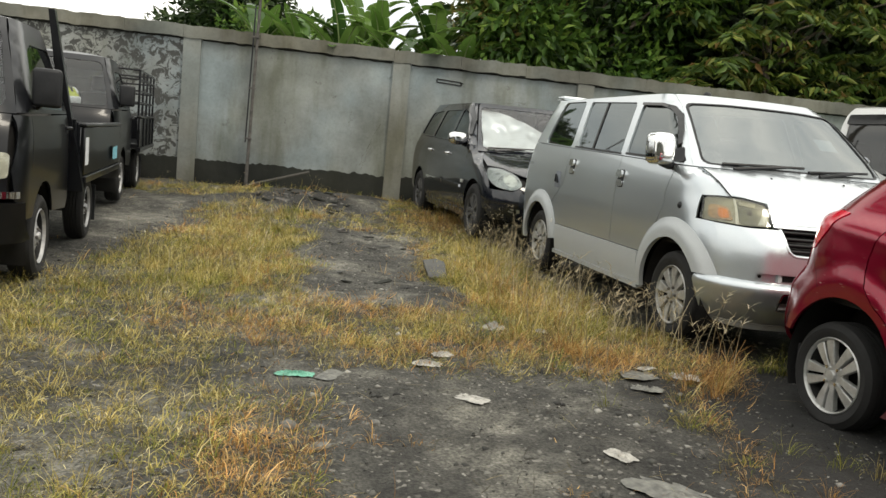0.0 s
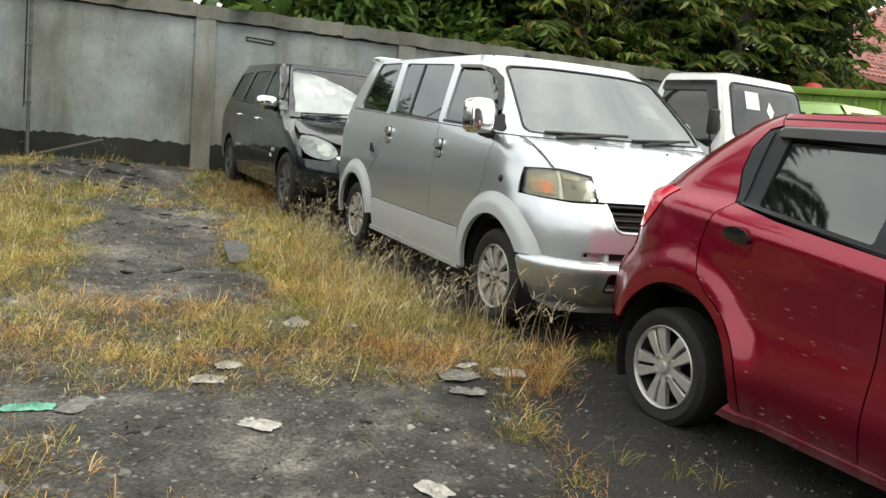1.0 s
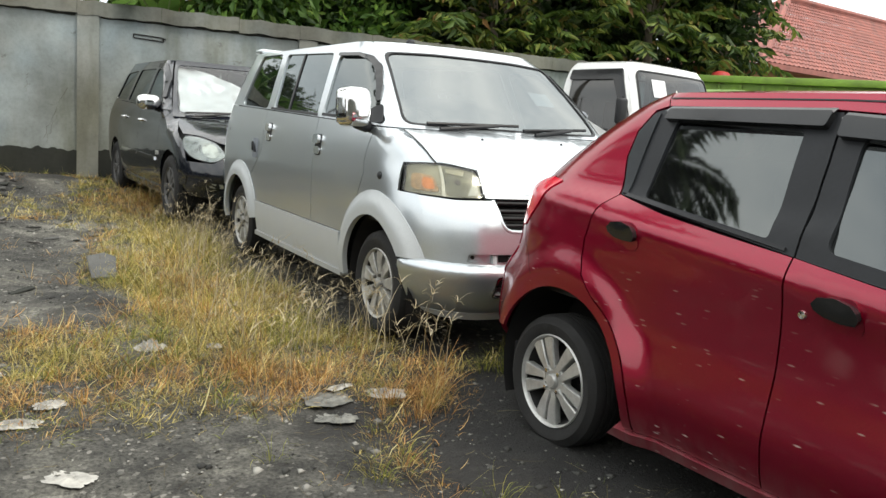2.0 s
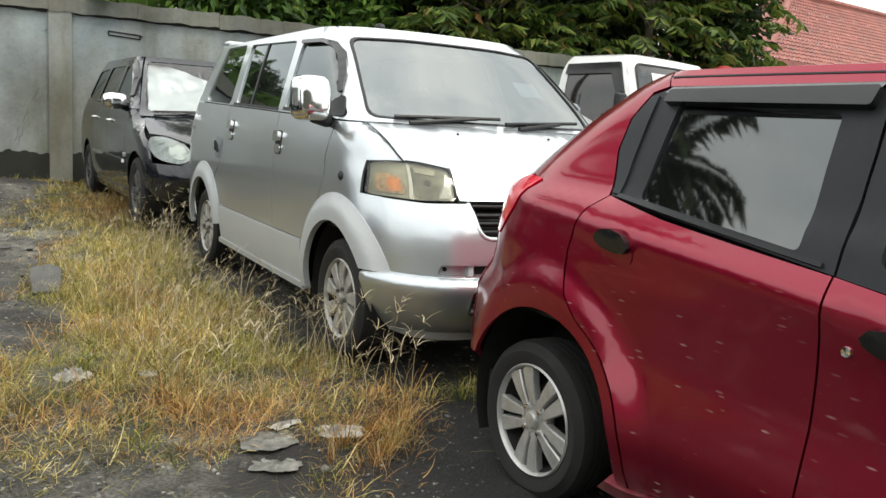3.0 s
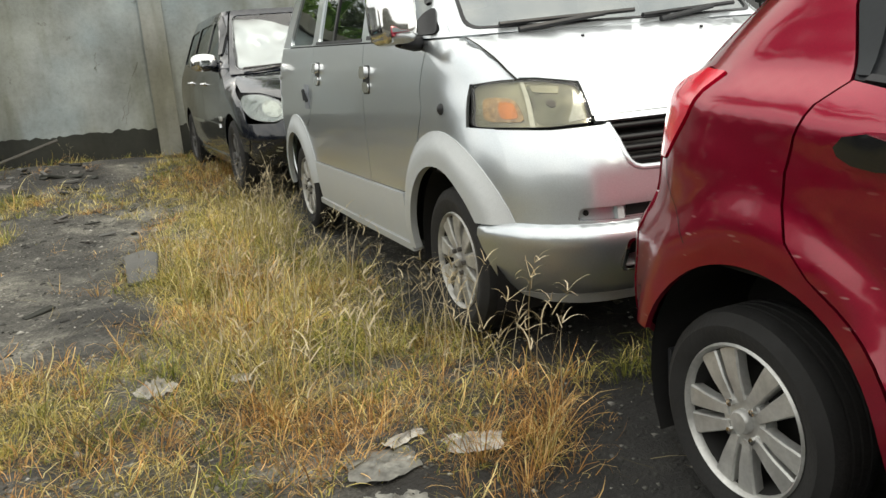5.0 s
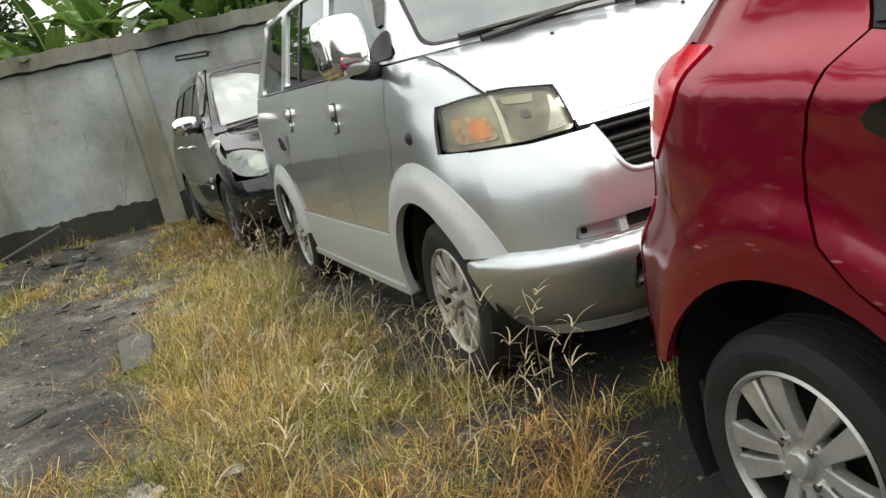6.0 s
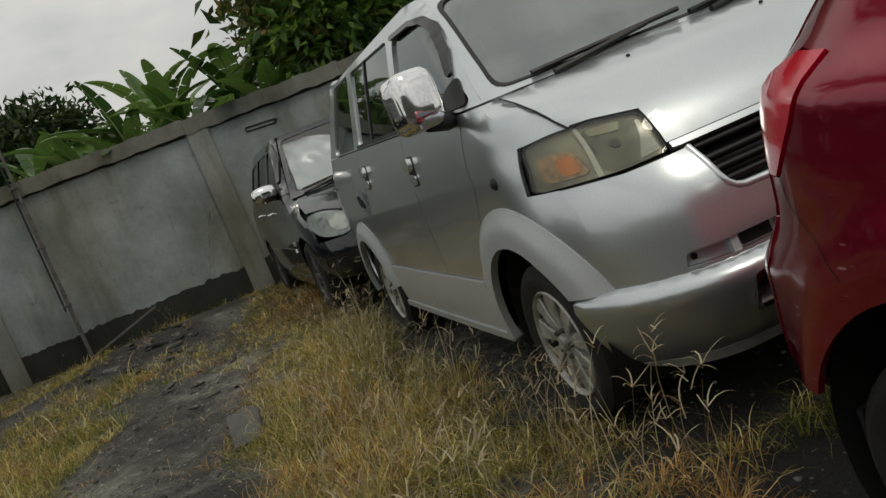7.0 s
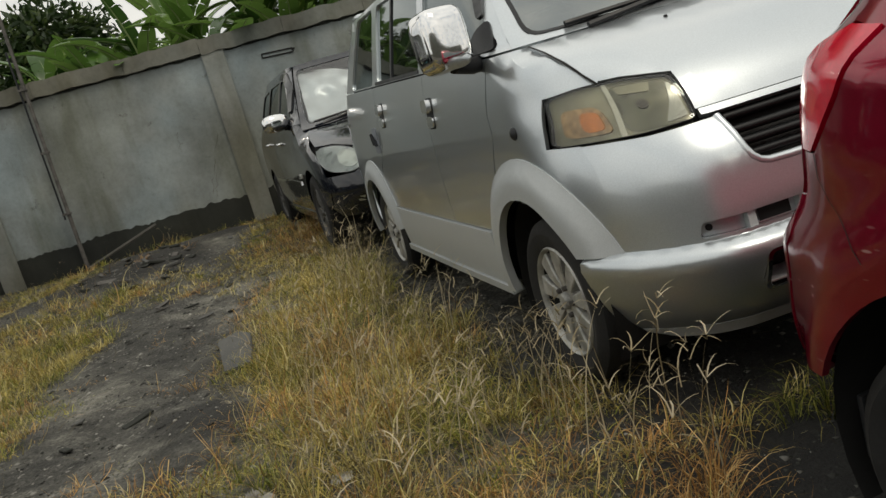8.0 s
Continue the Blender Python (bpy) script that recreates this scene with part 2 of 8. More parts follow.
M_GRILLE = plain("black_grille_plastic", (0.006, 0.006, 0.0065), 0.42, 0, 0.3, 8)
M_TAIL = plain("red_tail_lens", (0.6, 0.004, 0.03), 0.15, 0.0, 0.15, 20, coat=0.4)
M_LENS_CLEAR = glass("clear_lamp_lens", (0.9, 0.89, 0.8), 0.07, 1.5)
M_STICKER = plain("white_sticker", (0.75, 0.77, 0.8), 0.6, 0, 0.05)
M_BLUE = plain("pale_blue_sticker", (0.2, 0.5, 0.6), 0.6, 0, 0.15)
M_WOOD = plain("weathered_wood", (0.05, 0.047, 0.04), 0.85, 0, 0.4, 14, 0.3)
# metallic flakes darken towards grazing views
M_RED.node_tree.nodes["Principled BSDF"].inputs["Specular Tint"].default_value = (0.55, 0.3, 0.34, 1)
M_RED.node_tree.nodes["Principled BSDF"].inputs["Coat Roughness"].default_value = 0.09
for dark in (M_NAVY, M_BLACK, M_GRILLE, M_TRIM, M_SATIN, M_PLASTIC):
    dark.node_tree.nodes["Principled BSDF"].inputs["Specular IOR Level"].default_value = 0.25
M_RUST = plain("rusty_steel", (0.105, 0.098, 0.09), 0.75, 0.2, 0.5, 14, 0.3)

# ---- building helpers ----
from mathutils.geometry import delaunay_2d_cdt


def finish(name, me, mat, parent=None, label="", smooth=True):
    me.materials.append(mat)
    if smooth:
        me.shade_smooth()
    ob = new(name, me)
    if parent is not None:
        ob.parent = parent
    if label:
        tagged(ob, label)
    return ob


def part(name, bm, mat, parent=None, label="", smooth=False, sharp=None):
    me = bpy.data.meshes.new(name)
    bmesh.ops.recalc_face_normals(bm, faces=bm.faces)
    bm.to_mesh(me)
    bm.free()
    ob = finish(name, me, mat, parent, label, smooth or sharp is not None)
    if sharp is not None:
        me.set_sharp_from_angle(angle=radians(sharp))
    return ob


def thing(name, m, label, category, group="", kind=""):
    ob = new(name)
    ob.empty_display_size = 0.2
    ob.matrix_world = m
    return tagged(ob, label, category, group, kind)


def box(bm, lo, hi, bevel=0.0, seg=2, m=None):
    lo, hi = Vector(lo), Vector(hi)
    mid, size = (lo + hi) / 2, hi - lo
    mat = Matrix.LocRotScale(mid, None, size)
    if m is not None:
        mat = m @ mat
    r = bmesh.ops.create_cube(bm, size=1, matrix=mat)
    if bevel:
        es = list({e for v in r["verts"] for e in v.link_edges})
        bmesh.ops.bevel(bm, geom=es, offset=bevel, segments=seg, affect="EDGES", profile=0.5)
    return bm


def tube(bm, pts, r, sides=8, r2=None, cap=True):
    """A round bar along a polyline, tapering from r to r2."""
    pts = [Vector(p) for p in pts]
    n = len(pts)
    r2 = r if r2 is None else r2
    rings = []
    ref = Vector((0, 0, 1))
    for i, p in enumerate(pts):
        d = (pts[min(i + 1, n - 1)] - pts[max(i - 1, 0)]).normalized()
        a = d.cross(ref)
        if a.length < 0.1:
            a = d.cross(Vector((1, 0, 0)))
        a.normalize()
        b = d.cross(a)
        rad = r + (r2 - r) * i / max(1, n - 1)
        rings.append([bm.verts.new(p + rad * (math.cos(k * math.tau / sides) * a + math.sin(k * math.tau / sides) * b)) for k in range(sides)])
    for q, s in zip(rings, rings[1:]):
        for k in range(sides):
            bm.faces.new((q[k], q[(k + 1) % sides], s[(k + 1) % sides], s[k]))
    if cap:
        bm.faces.new(rings[0][::-1])
        bm.faces.new(rings[-1])
    return bm


def lathe(bm, profile, steps=40, axis="x", m=None, closed=False):
    """Turns (radius, along) pairs about an axis."""
    rings = []
    for r, h in profile:
        ring = []
        for k in range(steps):
            a = k * math.tau / steps
            p = Vector((h, r * math.cos(a), r * math.sin(a))) if axis == "x" else Vector((r * math.cos(a), r * math.sin(a), h))
            ring.append(bm.verts.new(m @ p if m is not None else p))
        rings.append(ring)
    pairs = list(zip(rings, rings[1:])) + ([(rings[-1], rings[0])] if closed else [])
    for q, s in pairs:
        for k in range(steps):
            bm.faces.new((q[k], q[(k + 1) % steps], s[(k + 1) % steps], s[k]))
    return bm


def raw_mesh(name, verts, faces):
    """A mesh from numpy arrays: verts (n, 3), faces a list of (m, k) index arrays."""
    me = bpy.data.meshes.new(name)
    me.vertices.add(len(verts))
    me.vertices.foreach_set("co", np.asarray(verts, np.float32).ravel())
    total = sum(f.size for f in faces)
    me.loops.add(total)
    me.polygons.add(sum(len(f) for f in faces))
    me.loops.foreach_set("vertex_index", np.concatenate([f.ravel() for f in faces]).astype(np.int32))
    starts, at = [], 0
    for f in faces:
        starts.append(at + np.arange(len(f)) * f.shape[1])
        at += f.size
    me.polygons.foreach_set("loop_start", np.concatenate(starts).astype(np.int32))
    me.update(calc_edges=True)
    me.validate()
    return me


def inside(p, poly):
    x, y = p
    hit = False
    j = len(poly) - 1
    for i in range(len(poly)):
        (xi, yi), (xj, yj) = poly[i], poly[j]
        if (yi > y) != (yj > y) and x < (xj - xi) * (y - yi) / (yj - yi) + xi:
            hit = not hit
        j = i
    return hit


def densify(poly, step):
    out = []
    for a, b in zip(poly, poly[1:] + poly[:1]):
        k = max(1, int(math.hypot(b[0] - a[0], b[1] - a[1]) / step))
        out += [(a[0] + (b[0] - a[0]) * i / k, a[1] + (b[1] - a[1]) * i / k) for i in range(k)]
    return out


def rounded(poly, r, k=4):
    """The polygon with its corners rounded off."""
    out, n = [], len(poly)
    for i in range(n):
        p, a, b = Vector(poly[i]), Vector(poly[i - 1]), Vector(poly[(i + 1) % n])
        da, db = a - p, b - p
        d = min(r, da.length * 0.45, db.length * 0.45)
        s, e = p + da.normalized() * d, p + db.normalized() * d
        out += [tuple(s * (1 - t) ** 2 + p * 2 * t * (1 - t) + e * t * t) for t in (j / k for j in range(k + 1))]
    return out


def arc(cx, cz, r, a0, a1, n=14):
    return [(cx + r * math.cos(radians(a0 + (a1 - a0) * i / n)), cz + r * math.sin(radians(a0 + (a1 - a0) * i / n))) for i in range(n + 1)]


def skin(name, outline, fn, mat, parent, label="", step=0.05, edge=0.025, holes=(), lift=0.0, rim=0.015, inward=None):
    """A pressed panel: a flat outline laid onto the surface fn(a, b) -> place, with its rims turned in."""
    loops = [densify(list(outline), edge)] + [densify(list(h), edge) for h in holes]
    pts, edges = [], []
    for lp in loops:
        o = len(pts)
        pts += lp
        edges += [(o + i, o + (i + 1) % len(lp)) for i in range(len(lp))]
    nb = len(pts)
    xs, ys = [p[0] for p in loops[0]], [p[1] for p in loops[0]]
    gx, gy = np.arange(min(xs) + step / 2, max(xs), step), np.arange(min(ys) + step / 2, max(ys), step)
    near = np.array(pts)
    for i, a in enumerate(gx):
        for j, b in enumerate(gy):
            q = (a, b + (step / 2 if i % 2 else 0))
            if inside(q, loops[0]) and not any(inside(q, h) for h in loops[1:]) and ((near - q) ** 2).sum(1).min() > (0.45 * edge) ** 2:
                pts.append(q)
    v, _, f, ov, _, _ = delaunay_2d_cdt([Vector(p) for p in pts], edges, [], 0, 1e-5)
    keep = []
    for t in f:
        c = (sum(v[i][0] for i in t) / 3, sum(v[i][1] for i in t) / 3)
        if inside(c, loops[0]) and not any(inside(c, h) for h in loops[1:]):
            keep.append(t)
    e = 0.004
    place, norm = [], []
    centre = Vector(inward) if inward is not None else None
    for q in v:
        p = Vector(fn(q[0], q[1]))
        nn = (Vector(fn(q[0] + e, q[1])) - Vector(fn(q[0] - e, q[1]))).cross(Vector(fn(q[0], q[1] + e)) - Vector(fn(q[0], q[1] - e)))
        nn = nn.normalized() if nn.length > 1e-12 else Vector((0, 0, 1))
        if centre is not None and nn.dot(p - centre) < 0:
            nn = -nn
        place.append(p + nn * lift)
        norm.append(nn)
    bm = bmesh.new()
    top = [bm.verts.new(p) for p in place]
    count = {}
    for t in keep:
        for a, b in ((t[0], t[1]), (t[1], t[2]), (t[2], t[0])):
            count[frozenset((a, b))] = count.get(frozenset((a, b)), 0) + 1
        try:
            bm.faces.new([top[i] for i in t])
        except ValueError:
            pass
    low = {}
    for k, c in count.items():
        if c == 1 and rim:
            a, b = tuple(k)
            for i in (a, b):
                if i not in low:
                    low[i] = bm.verts.new(place[i] - norm[i] * rim)
            bm.faces.new((top[a], top[b], low[b], low[a]))
    loose = [w for w in bm.verts if not w.link_faces]
    bmesh.ops.delete(bm, geom=loose, context="VERTS")
    return part(name, bm, mat, parent, label, sharp=38)


def table(rows):
    """A smooth curve through (z, value) rows."""
    zs, vs = np.array([r[0] for r in rows], float), np.array([r[1] for r in rows], float)
    d = np.diff(vs) / np.diff(zs)
    s = np.zeros(len(zs))
    s[0], s[-1] = d[0], d[-1]
    for i in range(1, len(zs) - 1):
        if d[i - 1] * d[i] > 0:
            h0, h1 = zs[i] - zs[i - 1], zs[i + 1] - zs[i]
            w1, w2 = 2 * h1 + h0, h1 + 2 * h0
            s[i] = (w1 + w2) / (w1 / d[i - 1] + w2 / d[i])

    def at(z):
        z = min(max(z, zs[0]), zs[-1])
        i = min(int(np.searchsorted(zs, z, side="right")) - 1, len(zs) - 2)
        h = zs[i + 1] - zs[i]
        t = (z - zs[i]) / h
        return float((1 + 2 * t) * (1 - t) ** 2 * vs[i] + t * (1 - t) ** 2 * h * s[i] + t * t * (3 - 2 * t) * vs[i + 1] + t * t * (t - 1) * h * s[i + 1])

    return at


class Body:
    """The skin of a car. x: across, y: towards its rear (front axle at 0), z: up. Every height has a rounded outline."""

    def __init__(self, front, rear, half, nose, tail, bow=0.06, tail_bow=0.05, barrel=0.02):
        self.front, self.rear, self.half = table(front), table(rear), table(half)
        self.nose, self.tail = nose, tail
        self.bow, self.tail_bow, self.barrel = table(bow) if isinstance(bow, list) else (lambda z: bow), tail_bow, barrel
        self.nx, self.ny = table(nose[0]), table(nose[1])
        self.tx, self.ty = table(tail[0]), table(tail[1])

    def width(self, y, z):
        f, r = self.front(z), self.rear(z)
        c = (2 * y - f - r) / (r - f)
        return self.half(z) - self.barrel * c * c

    def F(self, x, z):
        h, rx = self.half(z) - self.barrel, self.nx(z)
        t = min(0.999, max(0.0, (abs(x) - (h - rx)) / rx))
        return Vector((x, self.front(z) + self.bow(z) * (x / h) ** 2 + self.ny(z) * (1 - math.sqrt(1 - t * t)), z))

    def R(self, x, z):
        h, rx = self.half(z) - self.barrel, self.tx(z)
        t = min(0.999, max(0.0, (abs(x) - (h - rx)) / rx))
        return Vector((x, self.rear(z) - self.tail_bow * (x / h) ** 2 - self.ty(z) * (1 - math.sqrt(1 - t * t)), z))

    def S(self, y, z, side=-1):
        h = self.width(y, z)
        fy, ry = self.front(z) + self.bow(z) + self.ny(z), self.rear(z) - self.tail_bow - self.ty(z)
        x = h
        if y < fy:
            t = min(1.0, (fy - y) / self.ny(z))
            x = h - self.nx(z) * (1 - math.sqrt(max(0.0, 1 - t * t)))
        elif y > ry:
            t = min(1.0, (y - ry) / self.ty(z))
            x = h - self.tx(z) * (1 - math.sqrt(max(0.0, 1 - t * t)))
        return Vector((side * x, y, z))

    def outline(self, z, n=12, inset=0.0):
        """The outline at height z, all round."""
        h = self.half(z) - self.barrel
        a = [self.F(x, z) for x in np.linspace(-0.985 * h, 0.985 * h, 2 * n + 1)]
        fy, ry = a[-1].y, self.R(0.985 * h, z).y
        b = [self.S(y, z, 1) for y in np.linspace(fy, ry, n + 2)[1:-1]]
        c = [self.R(x, z) for x in np.linspace(0.985 * h, -0.985 * h, 2 * n + 1)]
        d = [self.S(y, z, -1) for y in np.linspace(ry, fy, n + 2)[1:-1]]
        pts = a + b + c + d
        if inset:
            mid = Vector((0, (self.front(z) + self.rear(z)) / 2, z))
            out = []
            for i, p in enumerate(pts):
                t = (pts[(i + 1) % len(pts)] - pts[i - 1]).normalized()
                nn = Vector((t.y, -t.x, 0))
                out.append(p - nn * inset * (1 if nn.dot(p - mid) > 0 else -1))
            pts = out
        return pts

    def shell(self, name, zs, inset, mat, parent, label="", floor=True, lid=False):
        bm = bmesh.new()
        rings = [[bm.verts.new(p) for p in self.outline(z, 8, inset)] for z in zs]
        for q, s in zip(rings, rings[1:]):
            for k in range(len(q)):
                bm.faces.new((q[k], q[(k + 1) % len(q)], s[(k + 1) % len(q)], s[k]))
        if floor:
            bm.faces.new(rings[0])
        if lid:
            bm.faces.new(rings[-1])
        return part(name, bm, mat, parent, label, sharp=50)

    def roof(self, z, crown, mat, parent, label="", drop=0.02, name="roof"):
        bm = bmesh.new()
        base = self.outline(z, 12)
        mid = Vector((0, (self.front(z) + self.rear(z)) / 2, z))
        rings = [[bm.verts.new(p + Vector((0, 0, -drop))) for p in self.outline(z, 12, 0.012)], [bm.verts.new(p) for p in base]]
        for k in range(1, 9):
            s = 1 - (k / 8.6) ** 1.5
            rise = crown * (1 - s ** 2.2) if s > 0 else crown
            ring = []
            for p in base:
                q = mid + (p - mid) * s
                ring.append(bm.verts.new((q.x, q.y, z + rise)))
            rings.append(ring)
        for q, s in zip(rings, rings[1:]):
            for k in range(len(q)):
                bm.faces.new((q[k], q[(k + 1) % len(q)], s[(k + 1) % len(q)], s[k]))
        bm.faces.new(rings[-1])
        return part(name, bm, mat, parent, label, sharp=60)


def wheel(parent, x, y, z, r, rim_r, width, side, style, rim_mat):
    """A wheel with tyre, rim, spokes and nuts; side is the way its face looks."""
    hold = new("wheel")
    hold.parent = parent
    hold.location = (x, y, z)
    s = side
    w = width
    bm = bmesh.new()
    prof = [(rim_r, -w * 0.42), (rim_r + 0.012, -w * 0.47), ((r + rim_r) / 2, -w * 0.53), (r - 0.028, -w * 0.5), (r - 0.008, -w * 0.42), (r, -w * 0.28)]
    for g in (-0.18, -0.02, 0.14):
        prof += [(r, w * g), (r - 0.009, w * (g + 0.01)), (r - 0.009, w * (g + 0.035)), (r, w * (g + 0.045))]
    prof += [(r, w * 0.28), (r - 0.008, w * 0.42), (r - 0.028, w * 0.5), ((r + rim_r) / 2 + 0.006, w * 0.535), ((r + rim_r) / 2, w * 0.53), (rim_r + 0.012, w * 0.47), (rim_r, w * 0.42)]
    lathe(bm, [(a, b * s) for a, b in prof], 56)
    part("tyre", bm, M_RUBBER, hold, sharp=30)
    face = s * w * 0.43
    bm = bmesh.new()
    lathe(bm, [(rim_r + 0.004, face + s * 0.004), (rim_r - 0.001, face + s * 0.01), (rim_r - 0.007, face + s * 0.004), (rim_r - 0.01, face - s * 0.012)], 56)
    part("rim", bm, rim_mat, hold, sharp=40)
    # near-black barrel: the shadow behind the spokes is put into its colour
    bm = bmesh.new()
    lathe(bm, [(rim_r - 0.01, face - s * 0.012), (rim_r - 0.022, face - s * 0.04), (rim_r - 0.03, face - s * 0.12)], 56)
    part("barrel", bm, M_LINER, hold, "inner barrel with shade in its colour", sharp=40)
    bm = bmesh.new()
    lathe(bm, [(0.0005, face - s * 0.085), (rim_r * 0.62, face - s * 0.085), (rim_r - 0.03, face - s * 0.12)], 32)
    part("brake_disc", bm, M_LINER, hold, sharp=30)

    def spoke(a, r0, r1, w0, w1, d0, d1, th, o0=0.0, o1=0.0):
        c, sn = math.cos(a), math.sin(a)
        ax, tx = Vector((0, c, sn)), Vector((0, -sn, c))
        b = bmesh.new()
        top, low = [], []
        for rr, ww, dd, oo in ((r0, w0, d0, o0), ((r0 + r1) / 2, (w0 + w1) / 2, (d0 + d1) / 2 + 0.004, (o0 + o1) / 2), (r1, w1, d1, o1)):
            for k in (-1, -0.86, 0.86, 1):
                edge = abs(k) == 1
                top.append(b.verts.new(ax * rr + tx * (oo + ww * 0.5 * k) + Vector((s * (dd - (0.005 if edge else 0)), 0, 0)) + Vector((face, 0, 0))))
                low.append(b.verts.new(ax * rr + tx * (oo + ww * 0.5 * k) + Vector((s * (dd - th), 0, 0)) + Vector((face, 0, 0))))
        for i in range(2):
            for k in range(3):
                q = i * 4 + k
                b.faces.new((top[q], top[q + 1], top[q + 5], top[q + 4]))
                b.faces.new((low[q], low[q + 4], low[q + 5], low[q + 1]))
            for k in (0, 3):
                q = i * 4 + k
                b.faces.new((top[q], top[q + 4], low[q + 4], low[q]))
        b.faces.new([top[i] for i in range(4)] + [low[i] for i in (3, 2, 1, 0)])
        b.faces.new([top[i] for i in range(8, 12)] + [low[i] for i in (11, 10, 9, 8)])
        part("spoke", b, rim_mat, hold, sharp=18)

    if style == "twin":
        for k in range(5):
            a = radians(62 + 72 * k)
            for d in (-1, 1):
                spoke(a, 0.045, rim_r - 0.012, 0.024, 0.058, -0.004, -0.002, 0.03, d * 0.018, d * 0.037)
    elif style == "ten":
        for k in range(9):
            spoke(radians(90 + 40 * k), 0.05, rim_r - 0.012, 0.03, 0.078, -0.008, -0.002, 0.03)
    else:
        bm = bmesh.new()
        lathe(bm, [(0.001, face - s * 0.035), (0.05, face - s * 0.035), (0.075, face - s * 0.02), (rim_r * 0.62, face - s * 0.03), (rim_r * 0.8, face - s * 0.055), (rim_r - 0.012, face - s * 0.04)], 40)
        part("disc", bm, rim_mat, hold, sharp=40)
        for k in range(8):
            a = math.tau * k / 8
            bm = bmesh.new()
            lathe(bm, [(0.001, face - s * 0.04), (0.017, face - s * 0.04), (0.019, face - s * 0.048)], 10, m=Matrix.Translation((0, rim_r * 0.72 * math.cos(a), rim_r * 0.72 * math.sin(a))))
            part("vent_hole", bm, M_LINER, hold)
    bm = bmesh.new()
    lathe(bm, [(0.001, face + s * 0.012), (0.024, face + s * 0.01), (0.03, face + s * 0.002), (0.032, face - s * 0.03)], 20)
    part("hub_cap", bm, rim_mat, hold, sharp=40)
    bm = bmesh.new()
    lathe(bm, [(0.001, face - s * 0.006), (0.066, face - s * 0.01), (0.07, face - s * 0.04)], 24)
    part("hub", bm, rim_mat, hold, sharp=40)
    for k in range(4 if style == "twin" else 5):
        a = math.tau * (k + 0.5) / (4 if style == "twin" else 5)
        bm = bmesh.new()
        lathe(bm, [(0.001, face + s * 0.006), (0.009, face + s * 0.005), (0.011, face - s * 0.03)], 8, m=Matrix.Translation((0, 0.05 * math.cos(a), 0.05 * math.sin(a))))
        part("wheel_nut", bm, M_RUST if style != "twin" else M_CHROME, hold)
    return hold


def arch_liner(parent, x_out, y, z, r, depth, side):
    bm = bmesh.new()
    n = 18
    rows = []
    for k in range(n + 1):
        a = radians(-25 + 230 * k / n)
        rows.append([bm.verts.new((side * (x_out - d), y + r * math.cos(a), z + r * math.sin(a))) for d in (0.012, depth)])
    for p, q in zip(rows, rows[1:]):
        bm.faces.new((p[0], q[0], q[1], p[1]))
    bm.faces.new([r_[1] for r_ in rows])
    return part("wheel_arch_liner", bm, M_LINER, parent, sharp=40)


def pod(sx, sy, sz, power=3.2, flat=0.0):
    """A rounded box, as of a mirror shell: a superellipsoid, its rear (+y) cut flat."""
    bm = bmesh.new()
    bmesh.ops.create_uvsphere(bm, u_segments=32, v_segments=20, radius=1)
    for v in bm.verts:
        d = (abs(v.co.x) ** power + abs(v.co.y) ** power + abs(v.co.z) ** power) ** (1 / power)
        v.co = Vector((v.co.x / d * sx, v.co.y / d * sy, v.co.z / d * sz))
        if flat and v.co.y > flat:
            v.co.y = flat
    return bm


def cup_handle(parent, fn, y, z, mat):
    """A chromed pull handle: a lid above a small bowl, on a dark recess."""
    P = dict(inward=(0, y, z), step=0.03, edge=0.01)
    hold = skin("door_handle", rounded([(y - 0.05, z - 0.068), (y + 0.05, z - 0.068), (y + 0.05, z + 0.066), (y - 0.05, z + 0.066)], 0.02), fn, M_TRIM, parent, "chrome door handle in a dark recess", lift=0.002, rim=0.004, **P)
    skin("lid", rounded([(y - 0.045, z + 0.002), (y + 0.045, z + 0.006), (y + 0.043, z + 0.06), (y - 0.04, z + 0.058)], 0.02), fn, mat, hold, lift=0.026, rim=0.024, **P)
    skin("bowl", rounded([(y - 0.046, z - 0.062), (y + 0.044, z - 0.06), (y + 0.046, z - 0.012), (y - 0.046, z - 0.012)], 0.022), fn, mat, hold, lift=0.01, rim=0.01, **P)
    return hold


def seat(parent, x, y, z, w):
    hold = new("seat")
    hold.parent = parent
    hold.location = (x, y, z)
    part("seat_cushion", box(bmesh.new(), (-w / 2, -0.25, 0), (w / 2, 0.25, 0.16), 0.05), M_SEAT, hold, sharp=50)
    part("backrest", box(bmesh.new(), (-w / 2, 0.0, 0), (w / 2, 0.14, 0.62), 0.05, m=pose(0, 0.2, 0.08, -14)), M_SEAT, hold, sharp=50)
    if w < 0.7:
        part("headrest", box(bmesh.new(), (-0.13, 0.02, 0.66), (0.13, 0.12, 0.84), 0.04, m=pose(0, 0.2, 0.08, -14)), M_SEAT, hold, sharp=50)
    return hold


def steering(parent, x, y, z):
    bm = bmesh.new()
    m = pose(x, y, z, -65)
    ring = [m @ Vector((0.18 * math.cos(a), 0.18 * math.sin(a), 0)) for a in np.linspace(0, math.tau, 25)]
    tube(bm, ring, 0.014, 6, cap=False)
    tube(bm, [m @ Vector((-0.17, 0, 0)), m @ Vector((0.17, 0, 0))], 0.012, 6)
    tube(bm, [m @ Vector((0, 0, 0)), m @ Vector((0, 0.05, -0.3))], 0.025, 6)
    return part("steering_wheel", bm, M_PLASTIC, parent, sharp=50)


